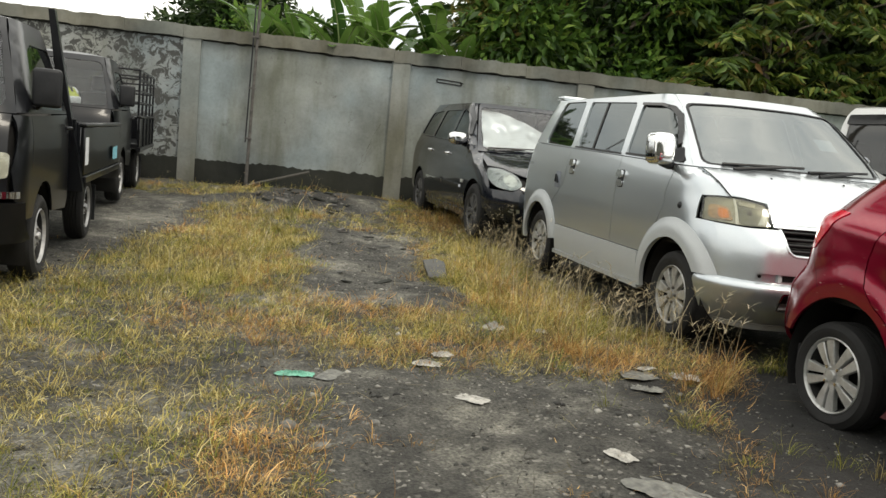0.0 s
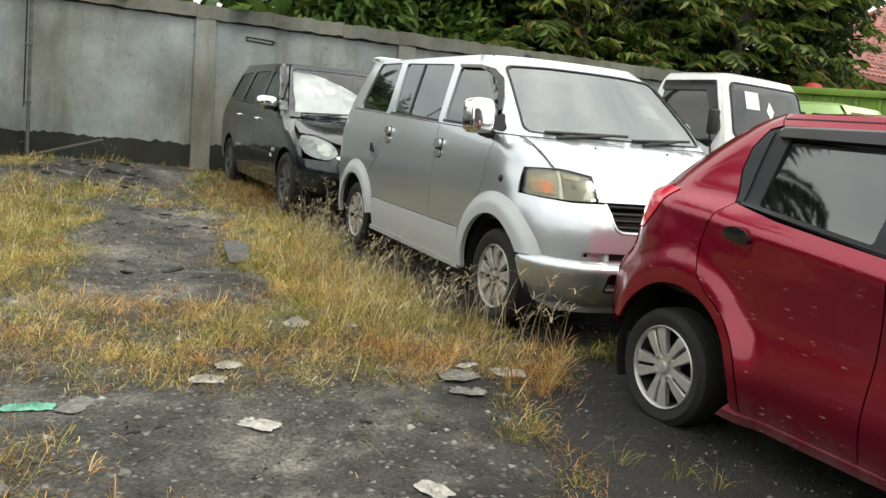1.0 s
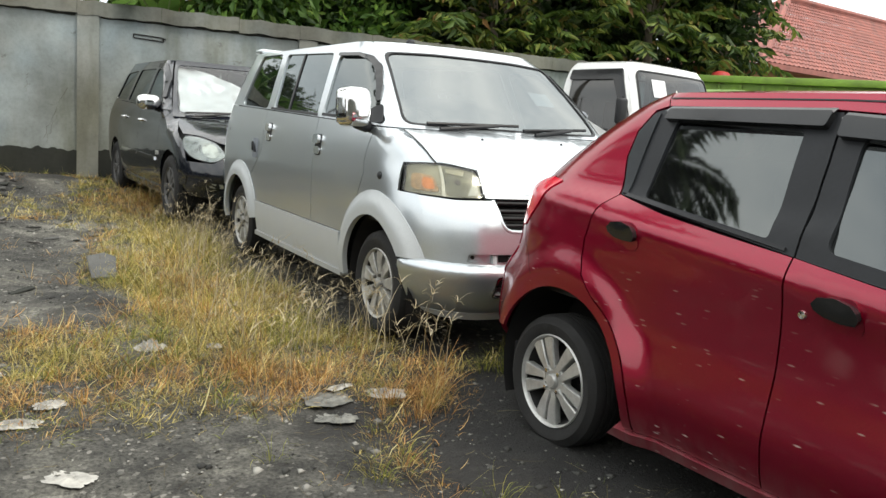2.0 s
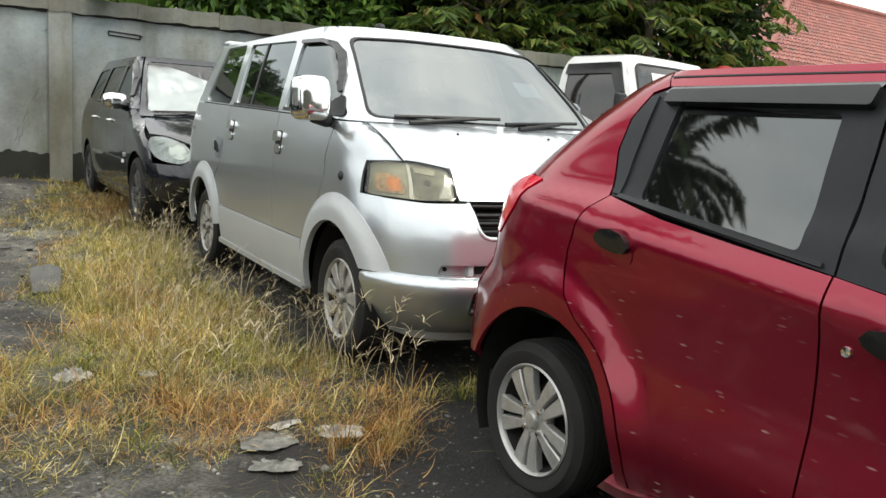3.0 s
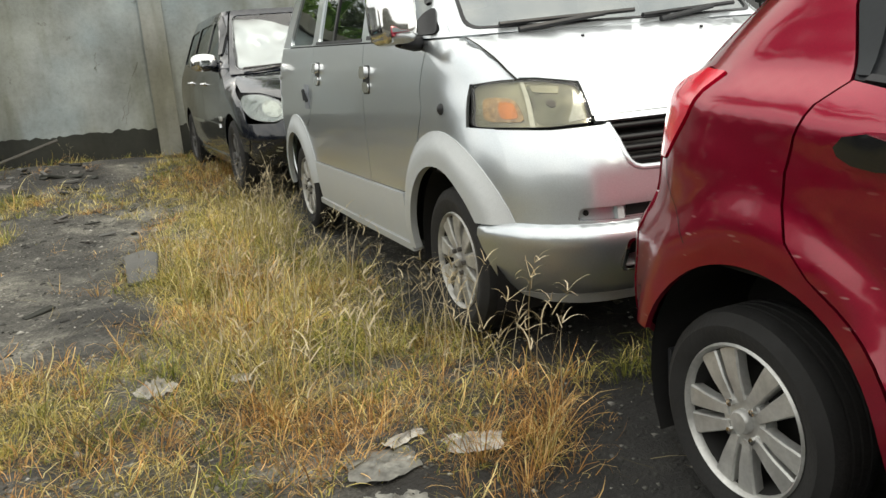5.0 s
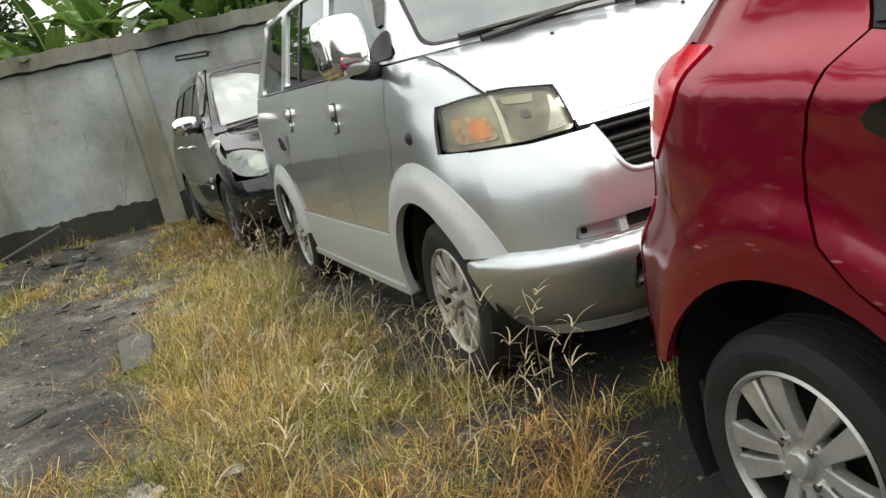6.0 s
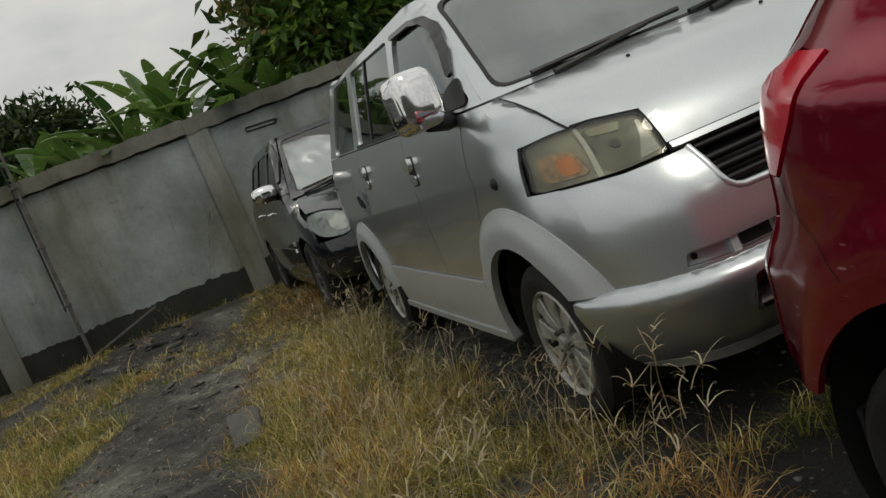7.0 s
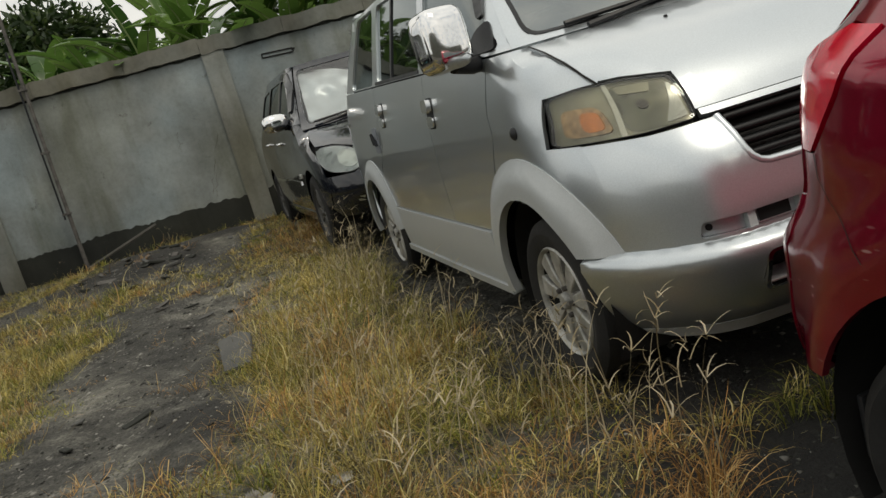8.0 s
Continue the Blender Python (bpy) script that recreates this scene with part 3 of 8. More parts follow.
def wiper(parent, pts, r=0.011):
    bm = bmesh.new()
    tube(bm, pts[:2], r, 6)
    tube(bm, pts[2:], r * 0.9, 6)
    return part("wiper", bm, M_PLASTIC, parent, sharp=50)


def pull_handle(parent, fn, y, z, mat, w=0.13, h=0.07, grip=0.03):
    """A door handle: a shallow cup and a bar across it."""
    hold = skin("door_handle", rounded([(y - w / 2, z - h / 2), (y + w / 2, z - h / 2), (y + w / 2, z + h / 2), (y - w / 2, z + h / 2)], 0.02), fn, mat, parent, step=0.03, edge=0.012, lift=0.004, rim=0.01, inward=(0, y, z))
    p = [fn(y - w * 0.42, z + h * 0.12), fn(y, z + h * 0.14), fn(y + w * 0.42, z + h * 0.12)]
    s = -1 if p[0].x < 0 else 1
    b = bmesh.new()
    tube(b, [p[0] + Vector((s * 0.006, 0, 0)), p[0] + Vector((s * grip, 0.012, 0)), p[1] + Vector((s * (grip + 0.006), 0, 0)), p[2] + Vector((s * grip, -0.012, 0)), p[2] + Vector((s * 0.006, 0, 0))], 0.013, 8)
    part("grip", b, mat, hold, sharp=50)
    return hold

# ---- ground ----
def smooth(a, b, t):
    t = np.clip((t - a) / (b - a), 0, 1)
    return t * t * (3 - 2 * t)


def ground_z(x, y):
    """The yard's height: lower beside the red car, rising gently to the wall, with ruts and mounds."""
    x, y = np.asarray(x, float), np.asarray(y, float)
    z = -0.035 * (1 - smooth(-2.2, -0.6, y)) + 0.125 * smooth(2.5, 8.0, y)
    z = z + 0.012 * np.sin(x * 2.1 + 0.7) * np.sin(y * 1.7) + 0.008 * np.sin(x * 5.3 - y * 3.1) + 0.005 * np.sin(x * 11 + y * 7)
    for cx, cy, rx, ry, h in MOUNDS:
        z = z + h * np.exp(-(((x - cx) / rx) ** 2 + ((y - cy) / ry) ** 2))
    return z


MOUNDS = [(-3.3, 6.3, 0.9, 0.7, 0.12), (-2.6, 7.2, 0.9, 0.6, 0.1), (-3.9, 7.4, 0.8, 0.5, 0.08), (-1.5, 0.75, 0.3, 0.35, 0.05), (-0.45, -1.25, 0.35, 0.2, -0.03)]


def ground_material():
    m, n, l, b = material("dark_gritty_soil")
    big = noise_node(n, l, 0.9, 6, 0.6)
    mid = noise_node(n, l, 7.0, 6, 0.65)
    fine = noise_node(n, l, 70.0, 4, 0.6)
    vor = n.new("ShaderNodeTexVoronoi")
    vor.inputs["Scale"].default_value = 58.0
    co = n.new("ShaderNodeTexCoord")
    l.new(co.outputs["Object"], vor.inputs["Vector"])
    c1 = ramp_node(n, l, big.outputs["Fac"], [(0.34, (0.026, 0.0255, 0.022)), (0.5, (0.066, 0.064, 0.055)), (0.66, (0.18, 0.173, 0.145))])
    c2 = ramp_node(n, l, mid.outputs["Fac"], [(0.33, grey(0.4)), (0.55, grey(1.0)), (0.72, grey(1.8))])
    c3 = ramp_node(n, l, fine.outputs["Fac"], [(0.35, grey(0.45)), (0.65, grey(1.5))])
    chip = ramp_node(n, l, vor.outputs["Color"], [(0.82, grey(0.0)), (0.92, grey(0.8))])
    a = mix_node(n, l, 1.0, c1.outputs[0], c2.outputs[0], "MULTIPLY")
    a = mix_node(n, l, 1.0, a, c3.outputs[0], "MULTIPLY")
    a = mix_node(n, l, chip.outputs[0], a, (0.23, 0.22, 0.195))
    # shade along the parked cars, painted into the soil colour
    car_shade = n.new("ShaderNodeVectorMath")
    car_shade.operation = "DISTANCE"
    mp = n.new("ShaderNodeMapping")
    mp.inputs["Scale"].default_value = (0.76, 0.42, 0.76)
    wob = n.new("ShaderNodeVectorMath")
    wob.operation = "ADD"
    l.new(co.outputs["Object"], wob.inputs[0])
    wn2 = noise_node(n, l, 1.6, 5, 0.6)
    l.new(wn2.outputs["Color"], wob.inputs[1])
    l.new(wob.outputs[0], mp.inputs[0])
    l.new(mp.outputs[0], car_shade.inputs[0])
    car_shade.inputs[1].default_value = (0.87, -0.5, 0.38)
    dr = ramp_node(n, l, car_shade.outputs["Value"], [(0.72, grey(0.92)), (0.99, grey(0.0))])
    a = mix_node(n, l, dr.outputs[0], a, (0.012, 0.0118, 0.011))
    # burnt and oily patches
    for place, radius in (((-3.3, 6.4), 1.2), ((-1.5, 0.8), 0.38), ((-2.35, 7.4), 0.7), ((-3.9, 7.5), 0.75), ((-0.45, -1.2), 0.3)):
        spot = n.new("ShaderNodeVectorMath")
        spot.operation = "DISTANCE"
        l.new(wob.outputs[0], spot.inputs[0])
        spot.inputs[1].default_value = (place[0] + 0.5, place[1] + 0.5, 0.55)
        sr = ramp_node(n, l, spot.outputs["Value"], [(radius * 0.55, grey(0.85)), (radius, grey(0.0))])
        a = mix_node(n, l, sr.outputs[0], a, (0.014, 0.0135, 0.012))
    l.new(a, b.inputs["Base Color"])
    b.inputs["Roughness"].default_value = 0.9
    h = mix_node(n, l, 0.5, mid.outputs["Fac"], fine.outputs["Fac"])
    bump_node(n, l, h, 1.0, 0.035, b)
    return m


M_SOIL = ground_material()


def ground():
    xs = np.concatenate([[-900, -300, -100, -40, -20, -12], np.arange(-8, 4.01, 0.07), [6, 8, 11, 16, 30, 60, 200, 900]])
    ys = np.concatenate([[-900, -300, -100, -40, -15, -9], np.arange(-6, 8.6, 0.07), [10, 12, 16, 24, 40, 80, 250, 900]])
    gx, gy = np.meshgrid(xs, ys)
    gz = ground_z(gx, gy)
    rng = np.random.default_rng(3)
    gz += np.where((np.abs(gx) < 9) & (gy < 9), rng.normal(0, 0.003, gx.shape), 0)
    nx, ny = len(xs), len(ys)
    i = np.arange(nx * ny).reshape(ny, nx)
    f = np.stack([i[:-1, :-1], i[:-1, 1:], i[1:, 1:], i[1:, :-1]], -1).reshape(-1, 4)
    me = raw_mesh("ground", np.stack([gx, gy, gz], -1).reshape(-1, 3), [f])
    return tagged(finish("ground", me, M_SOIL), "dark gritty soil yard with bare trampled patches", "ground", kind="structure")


ground()

# ---- boundary wall ----
def plaster_material(name, light, dark, peel=0.0):
    m, n, l, b = material(name)
    co = n.new("ShaderNodeTexCoord")
    sep = n.new("ShaderNodeSeparateXYZ")
    l.new(co.outputs["Object"], sep.inputs[0])
    big = noise_node(n, l, 0.9, 5, 0.6)
    tint = noise_node(n, l, 0.55, 3, 0.5)
    streak = noise_node(n, l, 2.2, 4, 0.55, stretch=(1.5, 1.0, 0.3))
    fine = noise_node(n, l, 22.0, 6, 0.65)
    grit = noise_node(n, l, 130.0, 3, 0.6)
    c = ramp_node(n, l, big.outputs["Fac"], [(0.32, dark), (0.5, tuple((a + d) / 2 for a, d in zip(light, dark))), (0.66, light)]).outputs[0]
    hue = ramp_node(n, l, tint.outputs["Fac"], [(0.36, (1.0, 0.985, 0.92)), (0.48, (1, 1, 1)), (0.6, (0.92, 1.0, 1.07))]).outputs[0]
    s = ramp_node(n, l, streak.outputs["Fac"], [(0.34, (0.67, 0.66, 0.58)), (0.5, (1, 1, 1)), (0.7, (1.08, 1.1, 1.12))]).outputs[0]
    f = ramp_node(n, l, fine.outputs["Fac"], [(0.3, grey(0.75)), (0.55, grey(1.0))]).outputs[0]
    c = mix_node(n, l, 1.0, c, hue, "MULTIPLY")
    c = mix_node(n, l, 0.8, c, s, "MULTIPLY")
    c = mix_node(n, l, 0.55, c, f, "MULTIPLY")
    spots = noise_node(n, l, 4.0, 7, 0.75)
    sp = ramp_node(n, l, spots.outputs["Fac"], [(0.62, grey(0.0)), (0.7, grey(0.7))]).outputs[0]
    c = mix_node(n, l, sp, c, (0.075, 0.072, 0.062))
    if peel:
        pz = noise_node(n, l, 6.5, 8, 0.7)
        pz.inputs["Distortion"].default_value = 1.1 * peel
        pr = ramp_node(n, l, pz.outputs["Fac"], [(0.44 + peel * 0.035, grey(0.92)), (0.485 + peel * 0.025, grey(0.0))]).outputs[0]
        c = mix_node(n, l, pr, c, (0.045, 0.045, 0.042))
    l.new(c, b.inputs["Base Color"])
    b.inputs["Roughness"].default_value = 0.9
    h = mix_node(n, l, 0.4, fine.outputs["Fac"], grit.outputs["Fac"])
    bump_node(n, l, h, 0.5, 0.012, b)
    return m


M_PLASTER = plaster_material("weathered_white_plaster", (0.29, 0.315, 0.305), (0.145, 0.157, 0.147))
M_PEELED = plaster_material("peeling_plaster", (0.3, 0.315, 0.305), (0.14, 0.15, 0.14), 1.0)
M_CONCRETE = plaster_material("rough_concrete", (0.26, 0.265, 0.238), (0.14, 0.142, 0.124))
M_COPING = plaster_material("dirty_concrete_coping", (0.2, 0.197, 0.165), (0.07, 0.07, 0.058))
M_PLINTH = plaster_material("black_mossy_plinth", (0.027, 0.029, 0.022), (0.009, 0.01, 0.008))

WALL_Y = 8.314


def wall_top(x):
    return 2.52 - 0.0175 * x


def rough_slab(name, x0, x1, z0, z1, y0, y1, mat, parent, seed, amp=0.008, step=0.12, label=""):
    """A wall piece whose outer face is a little uneven; z0 and z1 may be functions of x."""
    f0, f1 = (z0 if callable(z0) else lambda x: z0), (z1 if callable(z1) else lambda x: z1)
    nx = max(2, int((x1 - x0) / step))
    nz = max(2, int((f1(x0) - f0(x0)) / step))
    bm = bmesh.new()
    grid = []
    for i in range(nx + 1):
        x = x0 + (x1 - x0) * i / nx
        row = []
        for j in range(nz + 1):
            z = f0(x) + (f1(x) - f0(x)) * j / nz
            d = noise.noise(Vector((x * 1.7, z * 1.7, seed))) * amp + noise.noise(Vector((x * 7, z * 7, seed + 3))) * amp * 0.5
            rim = j in (0, nz)
            dz = noise.noise(Vector((x * 6, 0.3, seed + 7))) * amp * 2.2 if rim else 0
            row.append(bm.verts.new((x, y0 - d, z + dz)))
        grid.append(row)
    for a, b in zip(grid, grid[1:]):
        for j in range(nz):
            bm.faces.new((a[j], b[j], b[j + 1], a[j + 1]))
    back = [[bm.verts.new((v.co.x, y1, v.co.z)) for v in (c[0], c[-1])] for c in grid]
    for (a, b), (p, q) in zip(zip(grid, grid[1:]), zip(back, back[1:])):
        bm.faces.new((a[-1], b[-1], q[1], p[1]))
        bm.faces.new((a[0], p[0], q[0], b[0]))
        bm.faces.new((p[0], p[1], q[1], q[0]))
    bm.faces.new(grid[0] + back[0][::-1])
    bm.faces.new(grid[-1] + back[-1][::-1])
    return part(name, bm, mat, parent, label, sharp=40)


def boundary_wall():
    wall = thing("wall_north", Matrix(), "weathered grey concrete yard wall with recessed plaster panels and mossy foot", "wall", kind="structure")
    posts = [(-16.1, -15.82), (-12.0, -11.72), (-8.75, -8.47), (-5.545, -5.265), (-2.185, -1.905), (0.85, 1.12), (3.92, 4.19), (7.0, 7.27), (7.74, 7.94)]
    k = 0
    for (a0, a1), (b0, b1) in zip(posts, posts[1:]):
        k += 1
        rough_slab("plaster_panel", a1, b0, 0.36, lambda x: wall_top(x) - 0.197, WALL_Y, WALL_Y + 0.1, M_PEELED if b1 < -5 else M_PLASTER, wall, k, 0.007)
        rough_slab("plinth", a1, b0, -0.2, lambda x: 0.51 + 0.025 * noise.noise(Vector((x * 2.1, 7, 0))) + 0.03 * noise.noise(Vector((x * 11, 3, 0))) + 0.03 * noise.noise(Vector((x * 37, 1, 0))), WALL_Y - 0.03, WALL_Y + 0.1, M_PLINTH, wall, k + 20, 0.008, 0.04)
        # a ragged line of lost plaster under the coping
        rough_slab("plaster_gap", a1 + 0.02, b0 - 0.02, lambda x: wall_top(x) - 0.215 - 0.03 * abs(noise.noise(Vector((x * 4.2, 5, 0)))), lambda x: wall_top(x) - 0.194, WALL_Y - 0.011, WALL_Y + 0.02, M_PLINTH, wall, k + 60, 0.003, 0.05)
    for i, (a, b) in enumerate(posts):
        rough_slab("pillar", a, b, -0.2, lambda x: wall_top(x) - 0.197, WALL_Y - 0.045, WALL_Y + 0.15, M_CONCRETE, wall, i + 40, 0.006)
        end = posts[i + 1][0] if i + 1 < len(posts) else b
        cuts = [a, a + (end - a) * 0.36, a + (end - a) * 0.71, end] if end > b else [a, b]
        for j, (c, d) in enumerate(zip(cuts, cuts[1:])):
            rough_slab("coping", c + 0.002, d - 0.002, lambda x: wall_top(x) - 0.195, lambda x: wall_top(x), WALL_Y - 0.065, WALL_Y + 0.17, M_COPING, wall, i * 5 + j + 80, 0.012, 0.07)
    # painted rectangle outline on the wall, cracks and scratches
    for (xa, za), (xb, zb) in (((-1.46, 2.165), (-1.06, 2.14)), ((-1.46, 2.115), (-1.06, 2.09)), ((-1.46, 2.115), (-1.46, 2.165)), ((-1.06, 2.09), (-1.06, 2.14)), ((-1.08, 2.12), (-1.03, 2.13))):
        bm = bmesh.new()
        tube(bm, [(xa, WALL_Y - 0.006, za), (xb, WALL_Y - 0.006, zb)], 0.009, 5)
        part("painted_line", bm, M_LINER, wall)
    rng = random.Random(5)
    for x0, z0, dx, dz in ((-2.62, 0.62, 0.3, 0.75), (-2.59, 0.6, 0.18, 0.4), (-2.83, 1.28, 0.03, 0.22), (-0.3, 1.9, 0.5, 0.02)):
        pts = [(x0 + dx * i / 9 + rng.uniform(-0.02, 0.02), WALL_Y - 0.001 + rng.uniform(-0.002, 0.004), z0 + dz * i / 9 + rng.uniform(-0.02, 0.02)) for i in range(10)]
        bm = bmesh.new()
        tube(bm, pts, 0.003, 4)
        part("crack", bm, M_COPING, wall)
    return wall


boundary_wall()


def closing_wall(name, a, b, h, mat, label):
    """A plain wall that closes the yard where nothing is seen but in reflections."""
    a, b = Vector((*a, 0)), Vector((*b, 0))
    d = (b - a)
    m = Matrix.Translation(a) @ pose(0, 0, 0, 0, 0, math.degrees(math.atan2(d.y, d.x)))
    ob = part(name, box(bmesh.new(), (0, -0.08, -0.3), (d.length, 0.08, h), 0.01, 1), mat)
    ob.matrix_world = m
    return tagged(ob, label, "wall", kind="structure")


closing_wall("wall_west", (-16.0, 8.4), (-16.0, -9), 1.6, M_COPING, "plain dirty concrete wall along the yard")
# added, never in view: kept dark so the van's front mirrors less light
closing_wall("unseen_wall_south", (-16.0, -9.0), (16.0, -9.0), 3.2, M_COPING, "unseen plain dark wall added across the yard to darken reflections")


def leaning_pole():
    t = thing("wall_pole", pose(-4.4, 8.16, 0.1, 0, 0.8, 0), "thin rusty steel pole standing against the wall", "pole")
    bm = bmesh.new()
    tube(bm, [(0, 0, -0.1), (0.0, 0, 1.2), (0.012, 0.0, 3.6)], 0.028, 8, 0.022)
    part("pole", bm, M_RUST, t, sharp=50)
    bm = bmesh.new()
    tube(bm, [(-0.055, -0.02, 0.75), (-0.05, -0.02, 2.9)], 0.012, 6)
    part("cable_pipe", bm, M_TRIM, t, sharp=50)
    for z in (0.8, 1.6, 2.4):
        part("clamp", box(bmesh.new(), (-0.07, -0.035, z), (0.035, 0.03, z + 0.03), 0.004, 1), M_RUST, t)


leaning_pole()


def loose_plank():
    b = box(bmesh.new(), (-0.5, -0.035, -0.012), (0.5, 0.035, 0.012), 0.004, 1)
    ob = part("plank", b, M_WOOD, None, sharp=40)
    ob.matrix_world = pose(-3.85, 8.0, 0.33, 20, -17, 8)
    tagged(ob, "grey weathered plank leaning at the wall's foot", "plank")


loose_plank()

# ---- fence and house beyond the yard ----
M_TILE = plain("red_clay_tile", (0.3, 0.115, 0.095), 0.8, 0, 0.3, 3.0, 0.2)
M_TANK = plain("red_tank_plastic", (0.36, 0.025, 0.02), 0.6, 0, 0.2, 6)
M_HOUSE = plain("painted_house_wall", (0.4, 0.2, 0.1), 0.8, 0, 0.2, 3.0)


def green_fence():
    fence = thing("green_fence", Matrix.Translation((7.98, 8.36, 0)) @ pose(0, 0, 0, 0, 0, -46), "green painted steel fence with ribbed sheets", "fence", kind="structure")
    n = 32
    for i in range(n):
        x = i * 0.37
        part("sheet", box(bmesh.new(), (x + 0.003, 0.0, 0.1), (x + 0.367, 0.012, 2.28), 0.003, 1), M_GREEN, fence)
        part("rib", box(bmesh.new(), (x - 0.025, -0.055, 0.1), (x + 0.025, -0.002, 2.26), 0.006, 1), M_GREEN, fence)
    for z, h in ((2.28, 0.12), (1.2, 0.08)):
        part("rail", box(bmesh.new(), (0.0, -0.13, z), (n * 0.37 + 0.1, 0.03, z + h), 0.012, 2), M_GREEN, fence, sharp=40)
    part("gate_rail", box(bmesh.new(), (3.37, -0.2, 2.38), (6.7, -0.135, 2.5), 0.012, 2), M_GREEN, fence, "bright green upper rail", sharp=40)
    b = bmesh.new()
    tube(b, [(3.4, -0.17, 1.9), (4.6, -0.17, 2.42)], 0.03, 8)
    part("brace", b, M_GREEN, fence)
    for x in (3.3, 6.77, 10.2):
        part("post", box(bmesh.new(), (x - 0.07, -0.22, 0), (x + 0.07, 0.04, 2.5), 0.015, 2), M_GREEN, fence, sharp=40)


green_fence()


def water_tank():
    t = thing("water_tank", pose(8.9, 8.95, 0), "small red plastic water tank on a steel stand behind the fence", "tank")
    b = bmesh.new()
    rings = [(0.18, 2.2), (0.2, 2.23), (0.195, 2.36), (0.2, 2.44), (0.15, 2.54), (0.06, 2.57)]
    loops = [[b.verts.new((r * math.cos(math.tau * i / 20), r * math.sin(math.tau * i / 20), z)) for i in range(20)] for r, z in rings]
    for lo, hi in zip(loops, loops[1:]):
        for i in range(20):
            b.faces.new((lo[i], lo[(i + 1) % 20], hi[(i + 1) % 20], hi[i]))
    b.faces.new(loops[0][::-1])
    b.faces.new(loops[-1])
    part("tank", b, M_TANK, t, sharp=50)
    part("platform", box(bmesh.new(), (-0.26, -0.26, 2.15), (0.26, 0.26, 2.2), 0.006, 1), M_LINER, t)
    for x in (-0.22, 0.22):
        for y in (-0.22, 0.22):
            part("leg", box(bmesh.new(), (x - 0.025, y - 0.025, -0.05), (x + 0.025, y + 0.025, 2.15), 0.004, 1), M_LINER, t)


water_tank()


def tiled_house():
    """A low house with a hipped roof, its long eave towards the yard."""
    t = thing("tiled_house", Matrix.Translation((13.68, 13.63, 0)) @ pose(0, 0, 0, 0, 0, 16), "low house with a faded red clay tile roof", "house")
    L, D, ZE, ZR, HIP = 16.0, 2.3, 3.4, 5.75, 4.3
    part("wall", box(bmesh.new(), (0.7, 0.7, 0), (L - 0.7, 2 * D - 0.7, ZE), 0.02, 1), M_HOUSE, t)
    rows, cols = 20, 72
    for side in (0, 1):
        bm = bmesh.new()
        for r in range(rows):
            a, b = r / rows, min(1.0, (r + 1.2) / rows)
            for c in range(cols):
                ends = []
                for q, up in ((a, 0.03), (b, 0.0)):
                    x0, x1 = HIP * q, L - HIP * q
                    w = (x1 - x0) / cols
                    y = D * q if side == 0 else 2 * D - D * q
                    z = ZE + (ZR - ZE) * q + up
                    ends.append([(x0 + w * c, y, z), (x0 + w * (c + 0.5), y, z + 0.03), (x0 + w * (c + 1), y, z)])
                v = [bm.verts.new(p) for p in ends[0] + ends[1][::-1]]
                bm.faces.new((v[0], v[1], v[4], v[5]))
                bm.faces.new((v[1], v[2], v[3], v[4]))
        tagged(part("roof_tiles", bm, M_TILE, t, "faded red clay tiles"), kind="stuff")
    for x0, x1 in ((0, HIP), (L, L - HIP)):
        b = bmesh.new()
        b.faces.new([b.verts.new(p) for p in ((x0, 0, ZE), (x1, D, ZR - 0.02), (x0, 2 * D, ZE))])
        part("roof_hip", b, M_TILE, t)
        for y in (0, 2 * D):
            b = bmesh.new()
            tube(b, [(x0, y, ZE + 0.03), (x1, D, ZR + 0.03)], 0.09, 7)
            part("hip_ridge", b, M_TILE, t)
    b = bmesh.new()
    tube(b, [(HIP, D, ZR + 0.05), (L - HIP, D, ZR + 0.05)], 0.1, 8)
    part("ridge", b, M_TILE, t)
    for y in (0, 2 * D):
        part("fascia", box(bmesh.new(), (0, y - 0.03, ZE - 0.12), (L, y + 0.03, ZE + 0.02)), M_TILE, t)


tiled_house()

# ---- silver van ----
def parked(hub, angle, y_hub, half, z):
    """The pose of a car from the place of one wheel on its -x side (half: from the middle to that wheel's face)."""
    a = radians(angle)
    rear, right = Vector((-math.sin(a), math.cos(a), 0)), Vector((math.cos(a), math.sin(a), 0))
    o = Vector((hub[0], hub[1], z)) - rear * y_hub + right * half
    return Matrix.Translation(o) @ pose(0, 0, 0, 0, 0, angle)


def mirrored(poly):
    return [(-x, z) for x, z in reversed(poly)]


